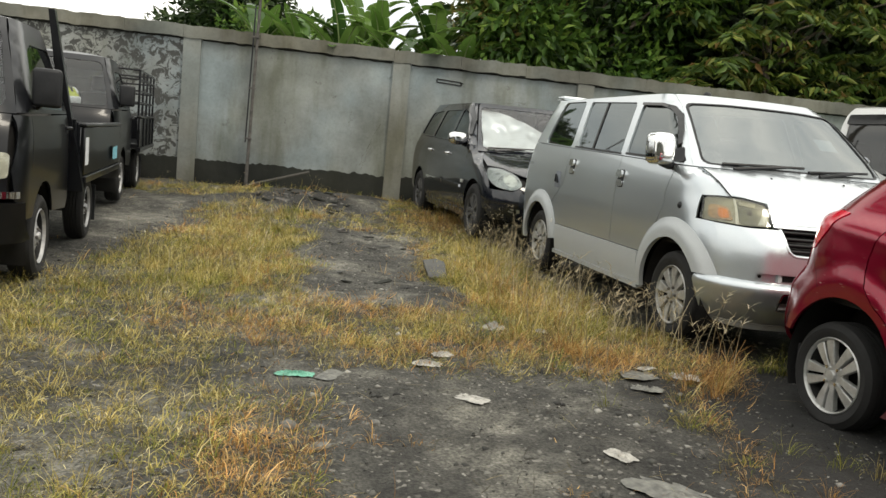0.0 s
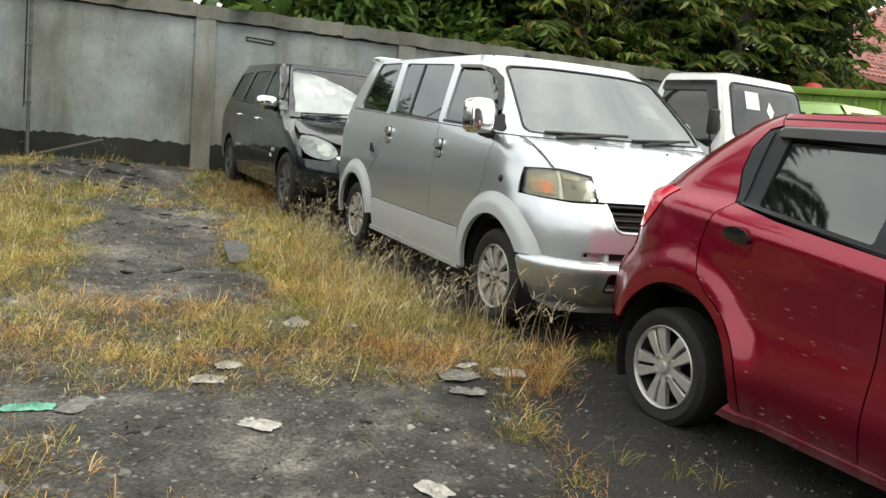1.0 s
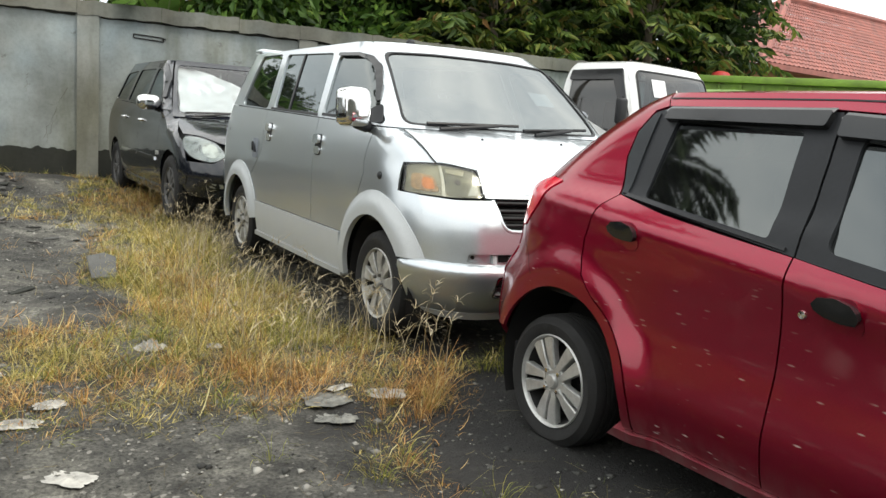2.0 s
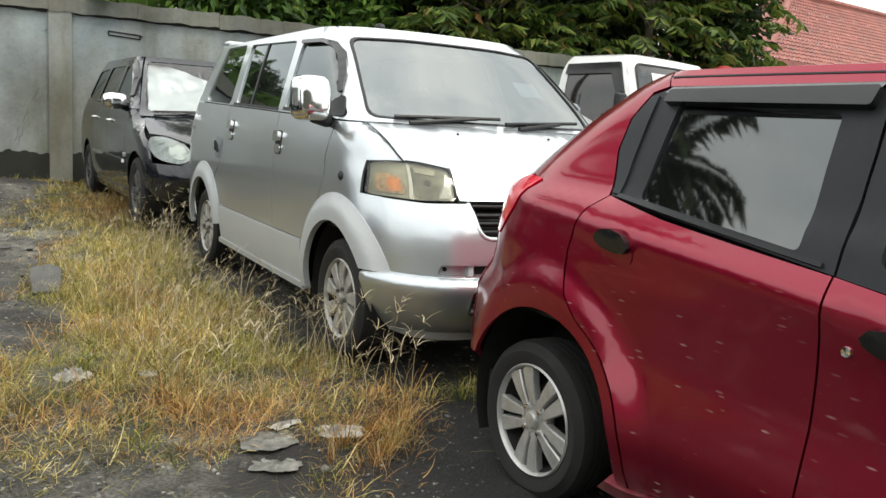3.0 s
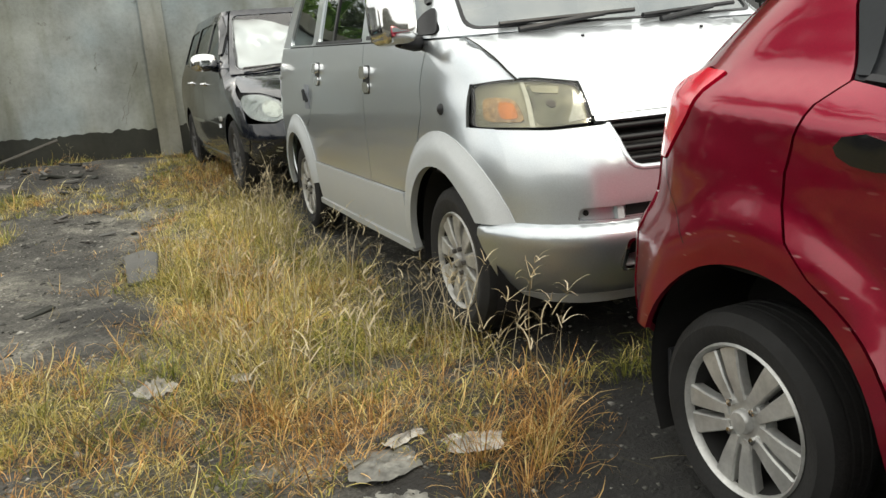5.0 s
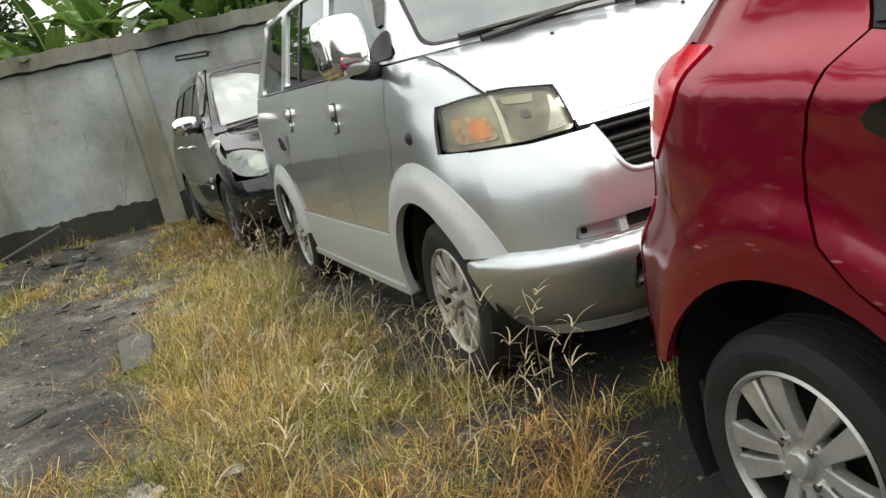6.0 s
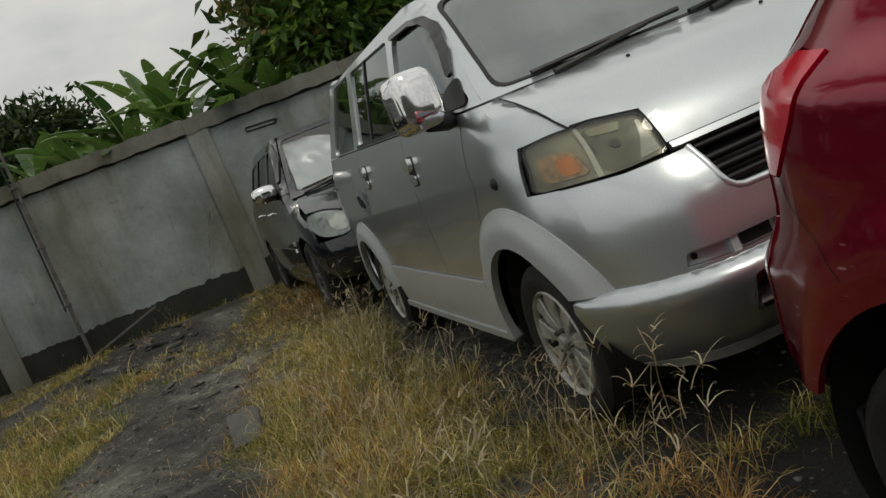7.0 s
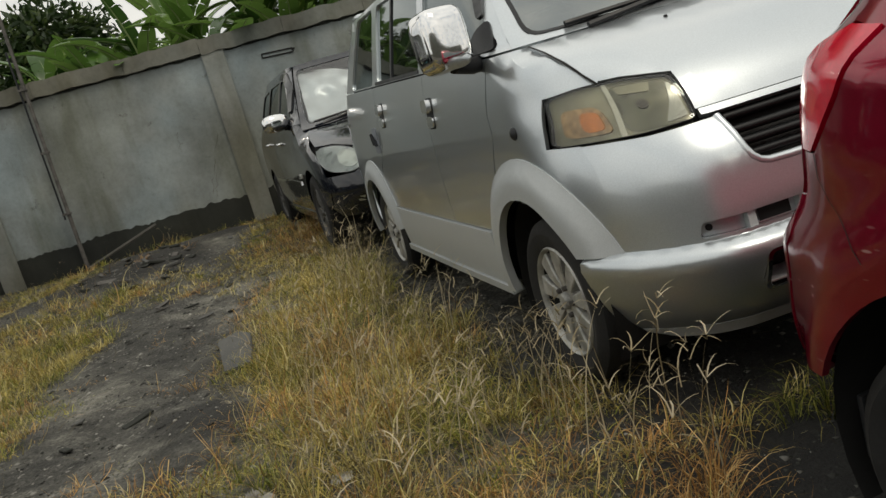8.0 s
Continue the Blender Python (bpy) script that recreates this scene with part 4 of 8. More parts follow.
def silver_van():
    car = thing("silver_van", parked((0, 0), 10.5, 0, 0.8, 0), "silver minivan with chrome mirrors and hazy headlamps parked in dry grass", "car", "parked vehicles")
    B = Body(
        front=[(0.22, -0.57), (0.30, -0.635), (0.47, -0.692), (0.52, -0.682), (0.6, -0.674), (0.70, -0.656), (0.78, -0.617), (0.84, -0.562), (0.92, -0.515), (1.0, -0.44), (1.10, -0.29), (1.165, -0.10), (1.3, 0.06), (1.45, 0.235), (1.6, 0.41), (1.68, 0.53)],
        rear=[(0.25, 3.28), (0.5, 3.36), (0.9, 3.34), (1.2, 3.28), (1.5, 3.19), (1.7, 3.08)],
        half=[(0.22, 0.79), (0.45, 0.822), (0.75, 0.832), (1.0, 0.825), (1.17, 0.80), (1.4, 0.73), (1.68, 0.632)],
        nose=([(0.2, 0.36), (0.98, 0.35), (1.08, 0.24), (1.17, 0.13), (1.45, 0.1), (1.58, 0.13), (1.7, 0.24)], [(0.2, 0.46), (0.98, 0.45), (1.08, 0.29), (1.17, 0.15), (1.45, 0.12), (1.58, 0.13), (1.7, 0.2)]),
        tail=([(0.2, 0.2), (1.7, 0.14)], [(0.2, 0.22), (1.7, 0.16)]),
        bow=[(0.2, 0.06), (1.0, 0.06), (1.17, 0.09), (1.45, 0.1), (1.68, 0.13)], barrel=0.015)
    mid = (0, 1.4, 0.8)
    P = dict(inward=mid)
    fr, rr = (0.02, 0.32), (2.625, 0.325)

    def belt(y):
        return 1.163 + 0.028 * y

    seam = [(0.655, 0.998), (0.672, 1.03), (0.69, 1.08), (0.70, 1.125), (0.705, 1.158)]
    for s in (-1, 1):
        S = lambda y, z, s=s: B.S(y, z, s)
        fender_top = [(B.F(x, z).y + 0.004, z) for x, z in seam]
        edge_low = [(B.F(0.75, z).y, z) for z in (0.525, 0.555, 0.585, 0.62, 0.66, 0.72, 0.78, 0.835)]
        skin("front_fender", [(0.135, belt(0.1) - 0.006), (0.2, 0.97), (0.19, 0.9), (0.262, 0.755)] + arc(*fr, 0.49, 62, 156, 15) + edge_low
             + [(B.F(0.795, 0.845).y + 0.004, 0.841), (B.F(0.764, 0.985).y + 0.004, 0.99)] + fender_top, S, M_SILVER, car, **P)
        skin("front_door", [(0.141, belt(0.1) - 0.004), (0.206, 0.97), (0.196, 0.9), (0.268, 0.757)] + arc(*fr, 0.49, 60, 26, 6) + [(0.47, 0.528), (0.975, 0.528), (0.985, belt(0.98) - 0.004)], S, M_SILVER, car, **P)
        skin("sliding_door", [(0.991, belt(0.98) - 0.004), (0.981, 0.528), (2.08, 0.528)] + arc(*rr, 0.47, 154, 128, 5) + [(2.2, 0.8), (2.08, 0.9), (2.055, 1.0), (2.055, belt(2.05) - 0.004)], S, M_SILVER, car, **P)
        rear_edge = [(B.R(0.74, z).y, z) for z in (0.56, 0.8, 1.0, 1.21)]
        skin("quarter_panel", [(2.061, belt(2.06) - 0.004), (2.061, 1.0), (2.086, 0.9), (2.205, 0.805)] + arc(*rr, 0.47, 127, 31, 12) + rear_edge + [(rear_edge[-1][0] - 0.01, belt(3.1) - 0.004)], S, M_SILVER, car, **P)
        skin("side_cladding", [(0.49, 0.3), (2.16, 0.3), (2.16, 0.522), (0.49, 0.522)], S, M_SILVER_LOW, car, "pale silver lower door cladding", lift=0.012, rim=0.02, **P)
        skin("sill", [(0.46, 0.262), (2.2, 0.262), (2.18, 0.296), (0.48, 0.296)], S, M_SILVER_LOW, car, lift=0.022, rim=0.05, **P)
        for c, r in ((fr, 0.5), (rr, 0.48)):

            def swell(y, z, c=c, r=r, s=s):
                """The flare: flush at its outer edge, proud round the wheel."""
                p, d = B.S(y, z, s), math.hypot(y - c[0], z - c[1])
                p.x += s * (0.004 + 0.03 * float(1 - smooth(r - 0.075, r, d)))
                return p

            outline = arc(*c, r, 157.5, -4, 24) + arc(*c, 0.366, -5, 149, 20) if c == fr else arc(*c, r, 172, -3, 22) + arc(*c, 0.362, -4, 172, 18)
            skin("wheel_arch_flare", outline, swell, M_SILVER_LOW, car, "pale silver wheel arch flare", step=0.03, rim=0.03, **P)
        lead = [(B.F(B.half(z) - 0.062, z).y + 0.002, z) for z in (1.166, 1.25, 1.35, 1.45, 1.55, 1.62, 1.672)]
        trail = [(B.R(B.half(z) - 0.07, z).y, z) for z in (1.672, 1.5, 1.35, 1.255)]
        q = [(2.08, 1.23), (2.8, 1.252), (2.76, 1.45), (2.7, 1.65), (2.18, 1.648)]
        mwin = [(1.03, 1.205), (1.945, 1.224), (2.06, 1.64), (1.13, 1.614)]
        fwin = [(0.07, 1.178), (0.94, 1.203), (1.02, 1.6), (0.66, 1.585), (0.5, 1.535)]
        q, mwin, fwin = rounded(q, 0.05), rounded(mwin, 0.04), rounded(fwin, 0.05)
        body_holes = [q, mwin, fwin]
        skin("window_frame", lead + trail + [(y, belt(y) + 0.002) for y in (2.6, 2.0, 1.4, 0.8, 0.35)], S, M_SILVER, car, holes=body_holes, step=0.06, **P)
        for poly, nm in ((q, "quarter_window"), (mwin, "door_window"), (fwin, "door_window")):
            g = skin(nm, poly, S, M_GLASS_DARK, car, "dark tinted glass", lift=-0.012, rim=0, **P)
            g.visible_shadow = False
        skin("window_bar", [(1.6, 1.215), (1.63, 1.216), (1.71, 1.63), (1.68, 1.63)], S, M_PLASTIC, car, lift=-0.005, rim=0.01, **P)
        skin("weather_strip", [(0.2, belt(0.2) + 0.012), (0.95, belt(0.95) + 0.012), (0.95, belt(0.95) + 0.03), (0.2, belt(0.2) + 0.03)], S, M_PLASTIC, car, lift=0.004, rim=0.01, **P)
        skin("weather_strip", [(1.03, belt(1.03) + 0.006), (1.99, belt(1.99) + 0.006), (1.99, belt(1.99) + 0.022), (1.03, belt(1.03) + 0.022)], S, M_PLASTIC, car, lift=0.004, rim=0.01, **P)
        skin("rain_visor", rounded([(0.232, 1.294), (0.325, 1.391), (0.44, 1.491), (0.547, 1.547), (0.69, 1.575), (1.01, 1.586), (1.015, 1.606), (0.68, 1.595), (0.53, 1.564), (0.42, 1.505), (0.3, 1.4), (0.21, 1.3)], 0.02), S, M_VISOR, car, "smoked plastic rain visor", lift=0.014, rim=0.014, edge=0.012, step=0.02, **P)
        skin("mirror_base", rounded([(0.09, 1.18), (0.31, 1.187), (0.27, 1.245), (0.18, 1.285)], 0.02), S, M_PLASTIC, car, lift=0.008, rim=0.02, **P)
        # mirror
        hold = new("door_mirror")
        hold.parent = car
        # the far mirror is folded back against its window
        hold.location = (s * 0.93, 0.14, 1.258) if s < 0 else (0.83, 0.45, 1.25)
        hold.rotation_euler = (radians(-4), 0, radians(-s * (14 if s < 0 else 78)))
        part("mirror_shell", pod(0.084, 0.075, 0.106, 4.6, 0.05), M_CHROME if s < 0 else M_FLAP, hold, "chrome mirror shell" if s < 0 else "dull grey mirror shell", sharp=60)
        part("mirror_glass", box(bmesh.new(), (-0.066, 0.0605, -0.085), (0.066, 0.063, 0.085)), M_CHROME, hold)
        b = bmesh.new()
        tube(b, [(-s * 0.02, 0.0, -0.09), (-s * 0.1, 0.02, -0.105), (-s * 0.16, 0.05, -0.1)], 0.028, 8)
        part("mirror_arm", b, M_PLASTIC, hold, sharp=50)
        for y, z in ((0.915, 1.02), (1.915, 1.058)):
            cup_handle(car, S, y, z, M_CHROME)
        fl = skin("fuel_flap", rounded([(2.16, 0.85), (2.29, 0.85), (2.29, 1.0), (2.16, 1.0)], 0.02), S, M_FLAP, car, "blue-grey fuel flap plate", lift=0.003, rim=0.006, edge=0.02, **P)
        b = bmesh.new()
        c = S(2.225, 0.935)
        tube(b, [c + Vector((s * 0.012, -0.025, -0.04)), c + Vector((s * 0.022, 0, 0.03)), c + Vector((s * 0.012, 0.03, -0.03))], 0.01, 6)
        part("flap_catch", b, M_TRIM, fl, sharp=50)
        b = bmesh.new()
        c = S(-0.015, 0.903)
        lathe(b, [(0.001, s * 0.014), (0.012, s * 0.012), (0.022, s * 0.004), (0.024, -s * 0.01)], 14, m=Matrix.Translation(c))
        part("side_marker_socket", b, M_PLASTIC, car, "black round side marker", sharp=40)
        skin("side_marker", [(2.98, 1.035), (3.12, 1.03), (3.12, 1.05), (2.98, 1.055)], S, M_CHROME, car, lift=0.008, rim=0.01, **P)
        arch_liner(car, 0.8, *fr, 0.375, 0.3, s)
        arch_liner(car, 0.8, *rr, 0.375, 0.3, s)
        wheel(car, s * 0.712, 0, 0.305, 0.294, 0.192, 0.185, s, "ten", M_ALLOY_WORN)
        wheel(car, s * 0.712, 2.625, 0.312, 0.294, 0.192, 0.185, s, "ten", M_ALLOY_WORN)
        # headlamp: bowl, amber indicator and clear lens
        T = lambda x, z, s=s: B.F(s * x, z)
        lamp = [(0.486, 0.838), (0.62, 0.832), (0.79, 0.841), (0.762, 0.987), (0.70, 0.997), (0.6, 0.994), (0.484, 0.972)]
        hl = skin("headlamp", rounded(lamp, 0.02, 3), T, M_HAZE, car, "hazy yellowed headlamp with amber indicator", lift=-0.012, rim=0.05, step=0.04, edge=0.02, **P)
        skin("indicator", rounded([(0.675, 0.856), (0.768, 0.86), (0.754, 0.945), (0.684, 0.938)], 0.022, 3), T, M_AMBER_PALE, hl, "pale amber indicator housing", lift=-0.004, rim=0.01, step=0.03, edge=0.015, **P)
        skin("indicator_bulb", rounded([(0.688, 0.868), (0.728, 0.866), (0.73, 0.9), (0.722, 0.928), (0.69, 0.922)], 0.014, 3), T, M_AMBER, hl, "deep amber bulb", lift=-0.001, rim=0.008, step=0.03, edge=0.012, **P)
        skin("reflector_bowl", rounded([(0.494, 0.846), (0.652, 0.843), (0.645, 0.985), (0.49, 0.968)], 0.03, 4), T, M_HAZE_DARK, hl, "dull olive reflector bowl", lift=-0.009, rim=0.004, step=0.03, edge=0.02, **P)
        skin("bulb_shroud", arc(0.592, 0.915, 0.014, 0, 330, 11), T, M_RUST, hl, lift=-0.005, rim=0.004, step=0.03, edge=0.012, **P)
        skin("bright_facet", rounded([(0.5, 0.856), (0.56, 0.85), (0.528, 0.905), (0.51, 0.955), (0.5, 0.955)], 0.006, 2), T, M_LAMP_GREY, hl, lift=-0.006, rim=0.003, step=0.03, edge=0.012, **P)
        skin("bright_facet", rounded([(0.56, 0.945), (0.63, 0.955), (0.63, 0.978), (0.545, 0.97)], 0.006, 2), T, M_HAZE, hl, lift=-0.006, rim=0.003, step=0.03, edge=0.012, **P)
        skin("divider", [(0.655, 0.838), (0.668, 0.838), (0.65, 0.99), (0.64, 0.99)], T, M_HAZE_PALE, hl, lift=-0.003, rim=0.01, edge=0.015, **P)
        le = skin("lens", rounded(lamp, 0.02, 3), T, M_LENS_CLEAR, hl, lift=0.004, rim=0.0, step=0.04, edge=0.02, **P)
        le.visible_shadow = False
        skin("lamp_gasket", rounded(lamp, 0.02, 3), T, M_PLASTIC, hl, holes=[[(0.64 + (x - 0.64) * 0.993, 0.914 + (z - 0.914) * 0.986) for x, z in rounded(lamp, 0.02, 3)]], lift=0.006, rim=0.02, step=0.2, edge=0.02, **P)
    F = lambda x, z: B.F(x, z)
    hood_l = [(0.44, 0.862), (0.478, 0.862), (0.476, 0.977), (0.6, 1.0), (0.648, 1.003)] + [(x - 0.004, z) for x, z in seam]
    skin("bonnet", hood_l + [(0.3, 1.165), (0, 1.165), (-0.3, 1.165)] + mirrored(hood_l), F, M_SILVER, car, "silver bonnet", rim=0.02, **P)
    for s in (-1, 1):
        skin("bonnet_seam", [(s * (x + 0.003), z) for x, z in seam] + [(s * (x - 0.004), z) for x, z in seam[::-1]], F, M_LINER, car, lift=0.0015, rim=0, edge=0.03, **P)
    skin("bonnet_trim", mirrored([(0.0, 0.84), (0.45, 0.84), (0.474, 0.842), (0.474, 0.858), (0.0, 0.858)])[1:] + [(0.474, 0.858), (0.474, 0.842), (0.45, 0.84)][::-1], F, M_SILVER, car, "silver strip along the bonnet edge", lift=0.004, rim=0.02, **P)
    cov = [(0.43, 0.83), (0.415, 0.72), (0.395, 0.69), (0.37, 0.678)]
    top = [(0.75, 0.508), (0.75, 0.833), (0.62, 0.825), (0.47, 0.829)]
    slot = rounded([(-0.6, 0.526), (0.6, 0.526), (0.59, 0.57), (-0.59, 0.57)], 0.012)
    skin("bumper_cover", top + cov + mirrored(top + cov) + [(-0.4, 0.508), (0.4, 0.508)], F, M_SILVER, car, "silver front bumper cover", holes=[slot], rim=0.03, **P)
    skin("bumper_slot", slot, F, M_SILVER, car, lift=-0.035, rim=0, **P)
    for x in (-0.46, -0.3, -0.12, 0.12, 0.3, 0.46):
        skin("slot_rib", [(x - 0.012, 0.524), (x + 0.012, 0.524), (x + 0.012, 0.572), (x - 0.012, 0.572)], F, M_SILVER_LOW, car, lift=-0.008, rim=0.03, **P)
    for x in (-0.38, -0.2, 0.2, 0.38):
        skin("slot_hole", [(x - 0.05, 0.53), (x + 0.05, 0.53), (x + 0.05, 0.566), (x - 0.05, 0.566)], F, M_LINER, car, lift=-0.03, rim=0, **P)
    for x in (-0.575, 0.575):
        skin("slot_hole", arc(x, 0.55, 0.01, 0, 330, 11), F, M_LINER, car, lift=-0.03, rim=0, edge=0.01, **P)
    fog = [rounded([(x - 0.075, 0.37), (x + 0.075, 0.37), (x + 0.065, 0.468), (x - 0.065, 0.468)], 0.02) for x in (-0.405, 0.405)]

    def arch_edge(z, y=-0.312):
        """How far across the front face reaches back to the wheel arch."""
        x = 0.5
        while x < B.half(z) - B.barrel - 0.004 and F(x, z).y < y:
            x += 0.002
        return x

    low = [(arch_edge(z), z) for z in (0.248, 0.3, 0.36, 0.42, 0.47, 0.522)]
    puff = table([(0.22, -0.02), (0.28, 0.004), (0.34, 0.022), (0.42, 0.036), (0.47, 0.046), (0.49, 0.046), (0.502, 0.038), (0.512, 0.02), (0.522, -0.012)])

    def FL(x, z):
        """The front face with the swelling of the lower bumper."""
        p, e = F(x, z), 0.004
        d = F(x + e, z) - F(x - e, z)
        return p + Vector((d.y, -d.x, 0)).normalized() * puff(z)

    skin("lower_bumper", low + mirrored(low) + [(-0.4, 0.248), (0, 0.247), (0.4, 0.248)], FL, M_SILVER, car, "scuffed silver lower bumper", holes=fog, step=0.022, edge=0.018, lift=0.0, rim=0.05, **P)
    lip_end = [(0.55, 0.204), (0.64, 0.208), (0.69, 0.225), (arch_edge(0.246) - 0.004, 0.246)]
    skin("bumper_lip", lip_end + mirrored(lip_end), FL, M_SILVER_LOW, car, "dull silver lip under the bumper", lift=0.001, rim=0.05, **P)
    for f in fog:
        skin("fog_lamp_recess", f, F, M_LINER, car, lift=-0.03, rim=0, **P)
        cx = sum(x for x, _ in f) / len(f)
        skin("recess_frame", f, F, M_CHROME, car, holes=[[(cx + (x - cx) * 0.86, 0.419 + (z - 0.419) * 0.86) for x, z in f]], lift=0.044, rim=0.05, step=0.2, **P)
    g = [(0.43, 0.838), (0.412, 0.72), (0.392, 0.69), (0.37, 0.68)]
    b = bmesh.new()
    lip = [(0.434, 0.826), (0.427, 0.775), (0.419, 0.73), (0.408, 0.704), (0.39, 0.688), (0.365, 0.68)]
    tube(b, [F(-x, z) + Vector((0, 0.012, 0)) for x, z in lip] + [F(x, 0.678) + Vector((0, 0.012, 0)) for x in np.linspace(-0.3, 0.3, 13)] + [F(x, z) + Vector((0, 0.012, 0)) for x, z in lip[::-1]], 0.015, 10)
    part("grille_surround", b, M_SILVER, car, "rounded silver lip of the grille opening", sharp=60)
    skin("grille_backing", g + mirrored(g), F, M_LINER, car, lift=-0.05, rim=0, **P)
    for z in (0.71, 0.745, 0.779, 0.816):
        b = bmesh.new()
        tube(b, [F(x, z) + Vector((0, 0.022, 0)) for x in np.linspace(-0.415, 0.415, 15)], 0.0125, 8)
        part("grille_bar", b, M_GRILLE, car, sharp=70)
    b = box(bmesh.new(), (-0.23, -0.725, 0.575), (0.21, -0.712, 0.69), 0.004)
    pl = part("number_plate", b, M_PLASTIC, car, "black number plate with pale characters as bars", sharp=40)
    for x in (-0.19, -0.11, -0.055, 0.0, 0.055, 0.12, 0.17):
        part("plate_mark", box(bmesh.new(), (x - 0.018, -0.7275, 0.6), (x + 0.018, -0.7248, 0.672)), M_STICKER, pl)
    for x in (-0.15, 0.13):
        part("plate_bracket", box(bmesh.new(), (x - 0.015, -0.713, 0.62), (x + 0.015, -0.64, 0.64), 0.002, 1), M_LINER, pl)
    # windscreen
    ws = [(0.0, 1.182), (0.4, 1.184), (0.68, 1.19), (0.655, 1.32), (0.62, 1.46), (0.585, 1.6), (0.3, 1.612), (0, 1.616)]
    ws = rounded(ws[1:7] + [(-x, z) for x, z in reversed(ws[1:7])], 0.05)
    g = skin("windscreen", ws, F, M_GLASS_SHIELD, car, "windscreen reflecting the cloudy sky", lift=-0.004, rim=0, **P)
    g.visible_shadow = False
    lead_w = [(B.half(z) - 0.06, z) for z in (1.166, 1.3, 1.45, 1.6, 1.672)]
    skin("windscreen_frame", [(x, z) for x, z in lead_w] + mirrored(lead_w), F, M_SILVER, car, holes=[ws], rim=0.012, **P)
    skin("windscreen_seal", [(x * 1.008, 1.4 + (z - 1.4) * 1.012) for x, z in ws], F, M_PLASTIC, car, holes=[[(x * 0.985, 1.4 + (z - 1.4) * 0.975) for x, z in ws]], lift=0.003, rim=0.01, step=0.2, **P)
    skin("sticker", [(0.3, 1.36), (0.46, 1.36), (0.45, 1.44), (0.29, 1.44)], F, M_STICKER, car, "white sticker inside the windscreen", lift=-0.012, rim=0, **P)
    wiper(car, [F(-0.5, 1.172) + Vector((0, -0.02, 0.0)), F(-0.12, 1.195) + Vector((0, -0.02, 0.015)), F(-0.56, 1.19) + Vector((0, -0.015, 0.008)), F(0.02, 1.2) + Vector((0, -0.02, 0.016))])
    wiper(car, [F(0.12, 1.172) + Vector((0, -0.02, 0.0)), F(0.42, 1.195) + Vector((0, -0.02, 0.015)), F(0.05, 1.185) + Vector((0, -0.015, 0.008)), F(0.56, 1.205) + Vector((0, -0.02, 0.016))])
    for x in (-0.3, 0.24):
        b = bmesh.new()
        lathe(b, [(0.001, 0.007), (0.006, 0.006), (0.008, -0.006)], 10, axis="z", m=Matrix.Translation(F(x, 1.128)))
        part("washer_nozzle", b, M_PLASTIC, car)
    b = bmesh.new()
    lathe(b, [(0.001, 0.022), (0.02, 0.018), (0.03, 0.0), (0.03, -0.02)], 14, axis="z", m=Matrix.Translation(B.S(0.62, 1.672, -1) + Vector((0.05, 0, 0.012))))
    part("aerial_base", b, M_PLASTIC, car, sharp=50)
    B.roof(1.67, 0.075, M_SILVER, car, "silver roof")
    b = box(bmesh.new(), (-0.56, 3.02, 1.69), (0.56, 3.2, 1.735), 0.018)
    part("roof_spoiler", b, M_SILVER, car, sharp=50)
    R = lambda x, z: B.R(x, z)
    rw = rounded([(-0.58, 1.24), (0.58, 1.24), (0.5, 1.6), (-0.5, 1.6)], 0.06)
    skin("tailgate", [(-0.735, 0.56), (0.735, 0.56), (0.72, 1.2), (0.555, 1.672), (-0.555, 1.672), (-0.72, 1.2)], R, M_SILVER, car, holes=[rw], **P)
    skin("rear_window", rw, R, M_GLASS_DARK, car, lift=-0.008, rim=0, **P).visible_shadow = False
    skin("rear_bumper", [(-0.74, 0.3), (0.74, 0.3), (0.745, 0.6), (-0.745, 0.6)], R, M_SILVER, car, lift=0.02, rim=0.02, **P)
    B.shell("inner_body", [0.64, 0.9, 1.12], 0.045, M_LINER, car, floor=True)
    part("underbody", box(bmesh.new(), (-0.5, -0.42, 0.24), (0.5, 3.1, 0.66), 0.05), M_LINER, car, sharp=40)
    part("underbody", box(bmesh.new(), (-0.74, 0.5, 0.27), (0.74, 2.15, 0.66), 0.03), M_LINER, car, sharp=40)
    b = box(bmesh.new(), (-0.7, 0.0, 0.95), (0.7, 0.5, 1.14), 0.07)
    part("dashboard", b, M_PLASTIC, car, sharp=50)
    for x in (-0.36, 0.36):
        seat(car, x, 0.95, 0.72, 0.5)
    seat(car, 0, 1.75, 0.72, 1.2)
    seat(car, 0, 2.5, 0.72, 1.2)
    steering(car, -0.36, 0.55, 1.12)
    return car


silver_van()

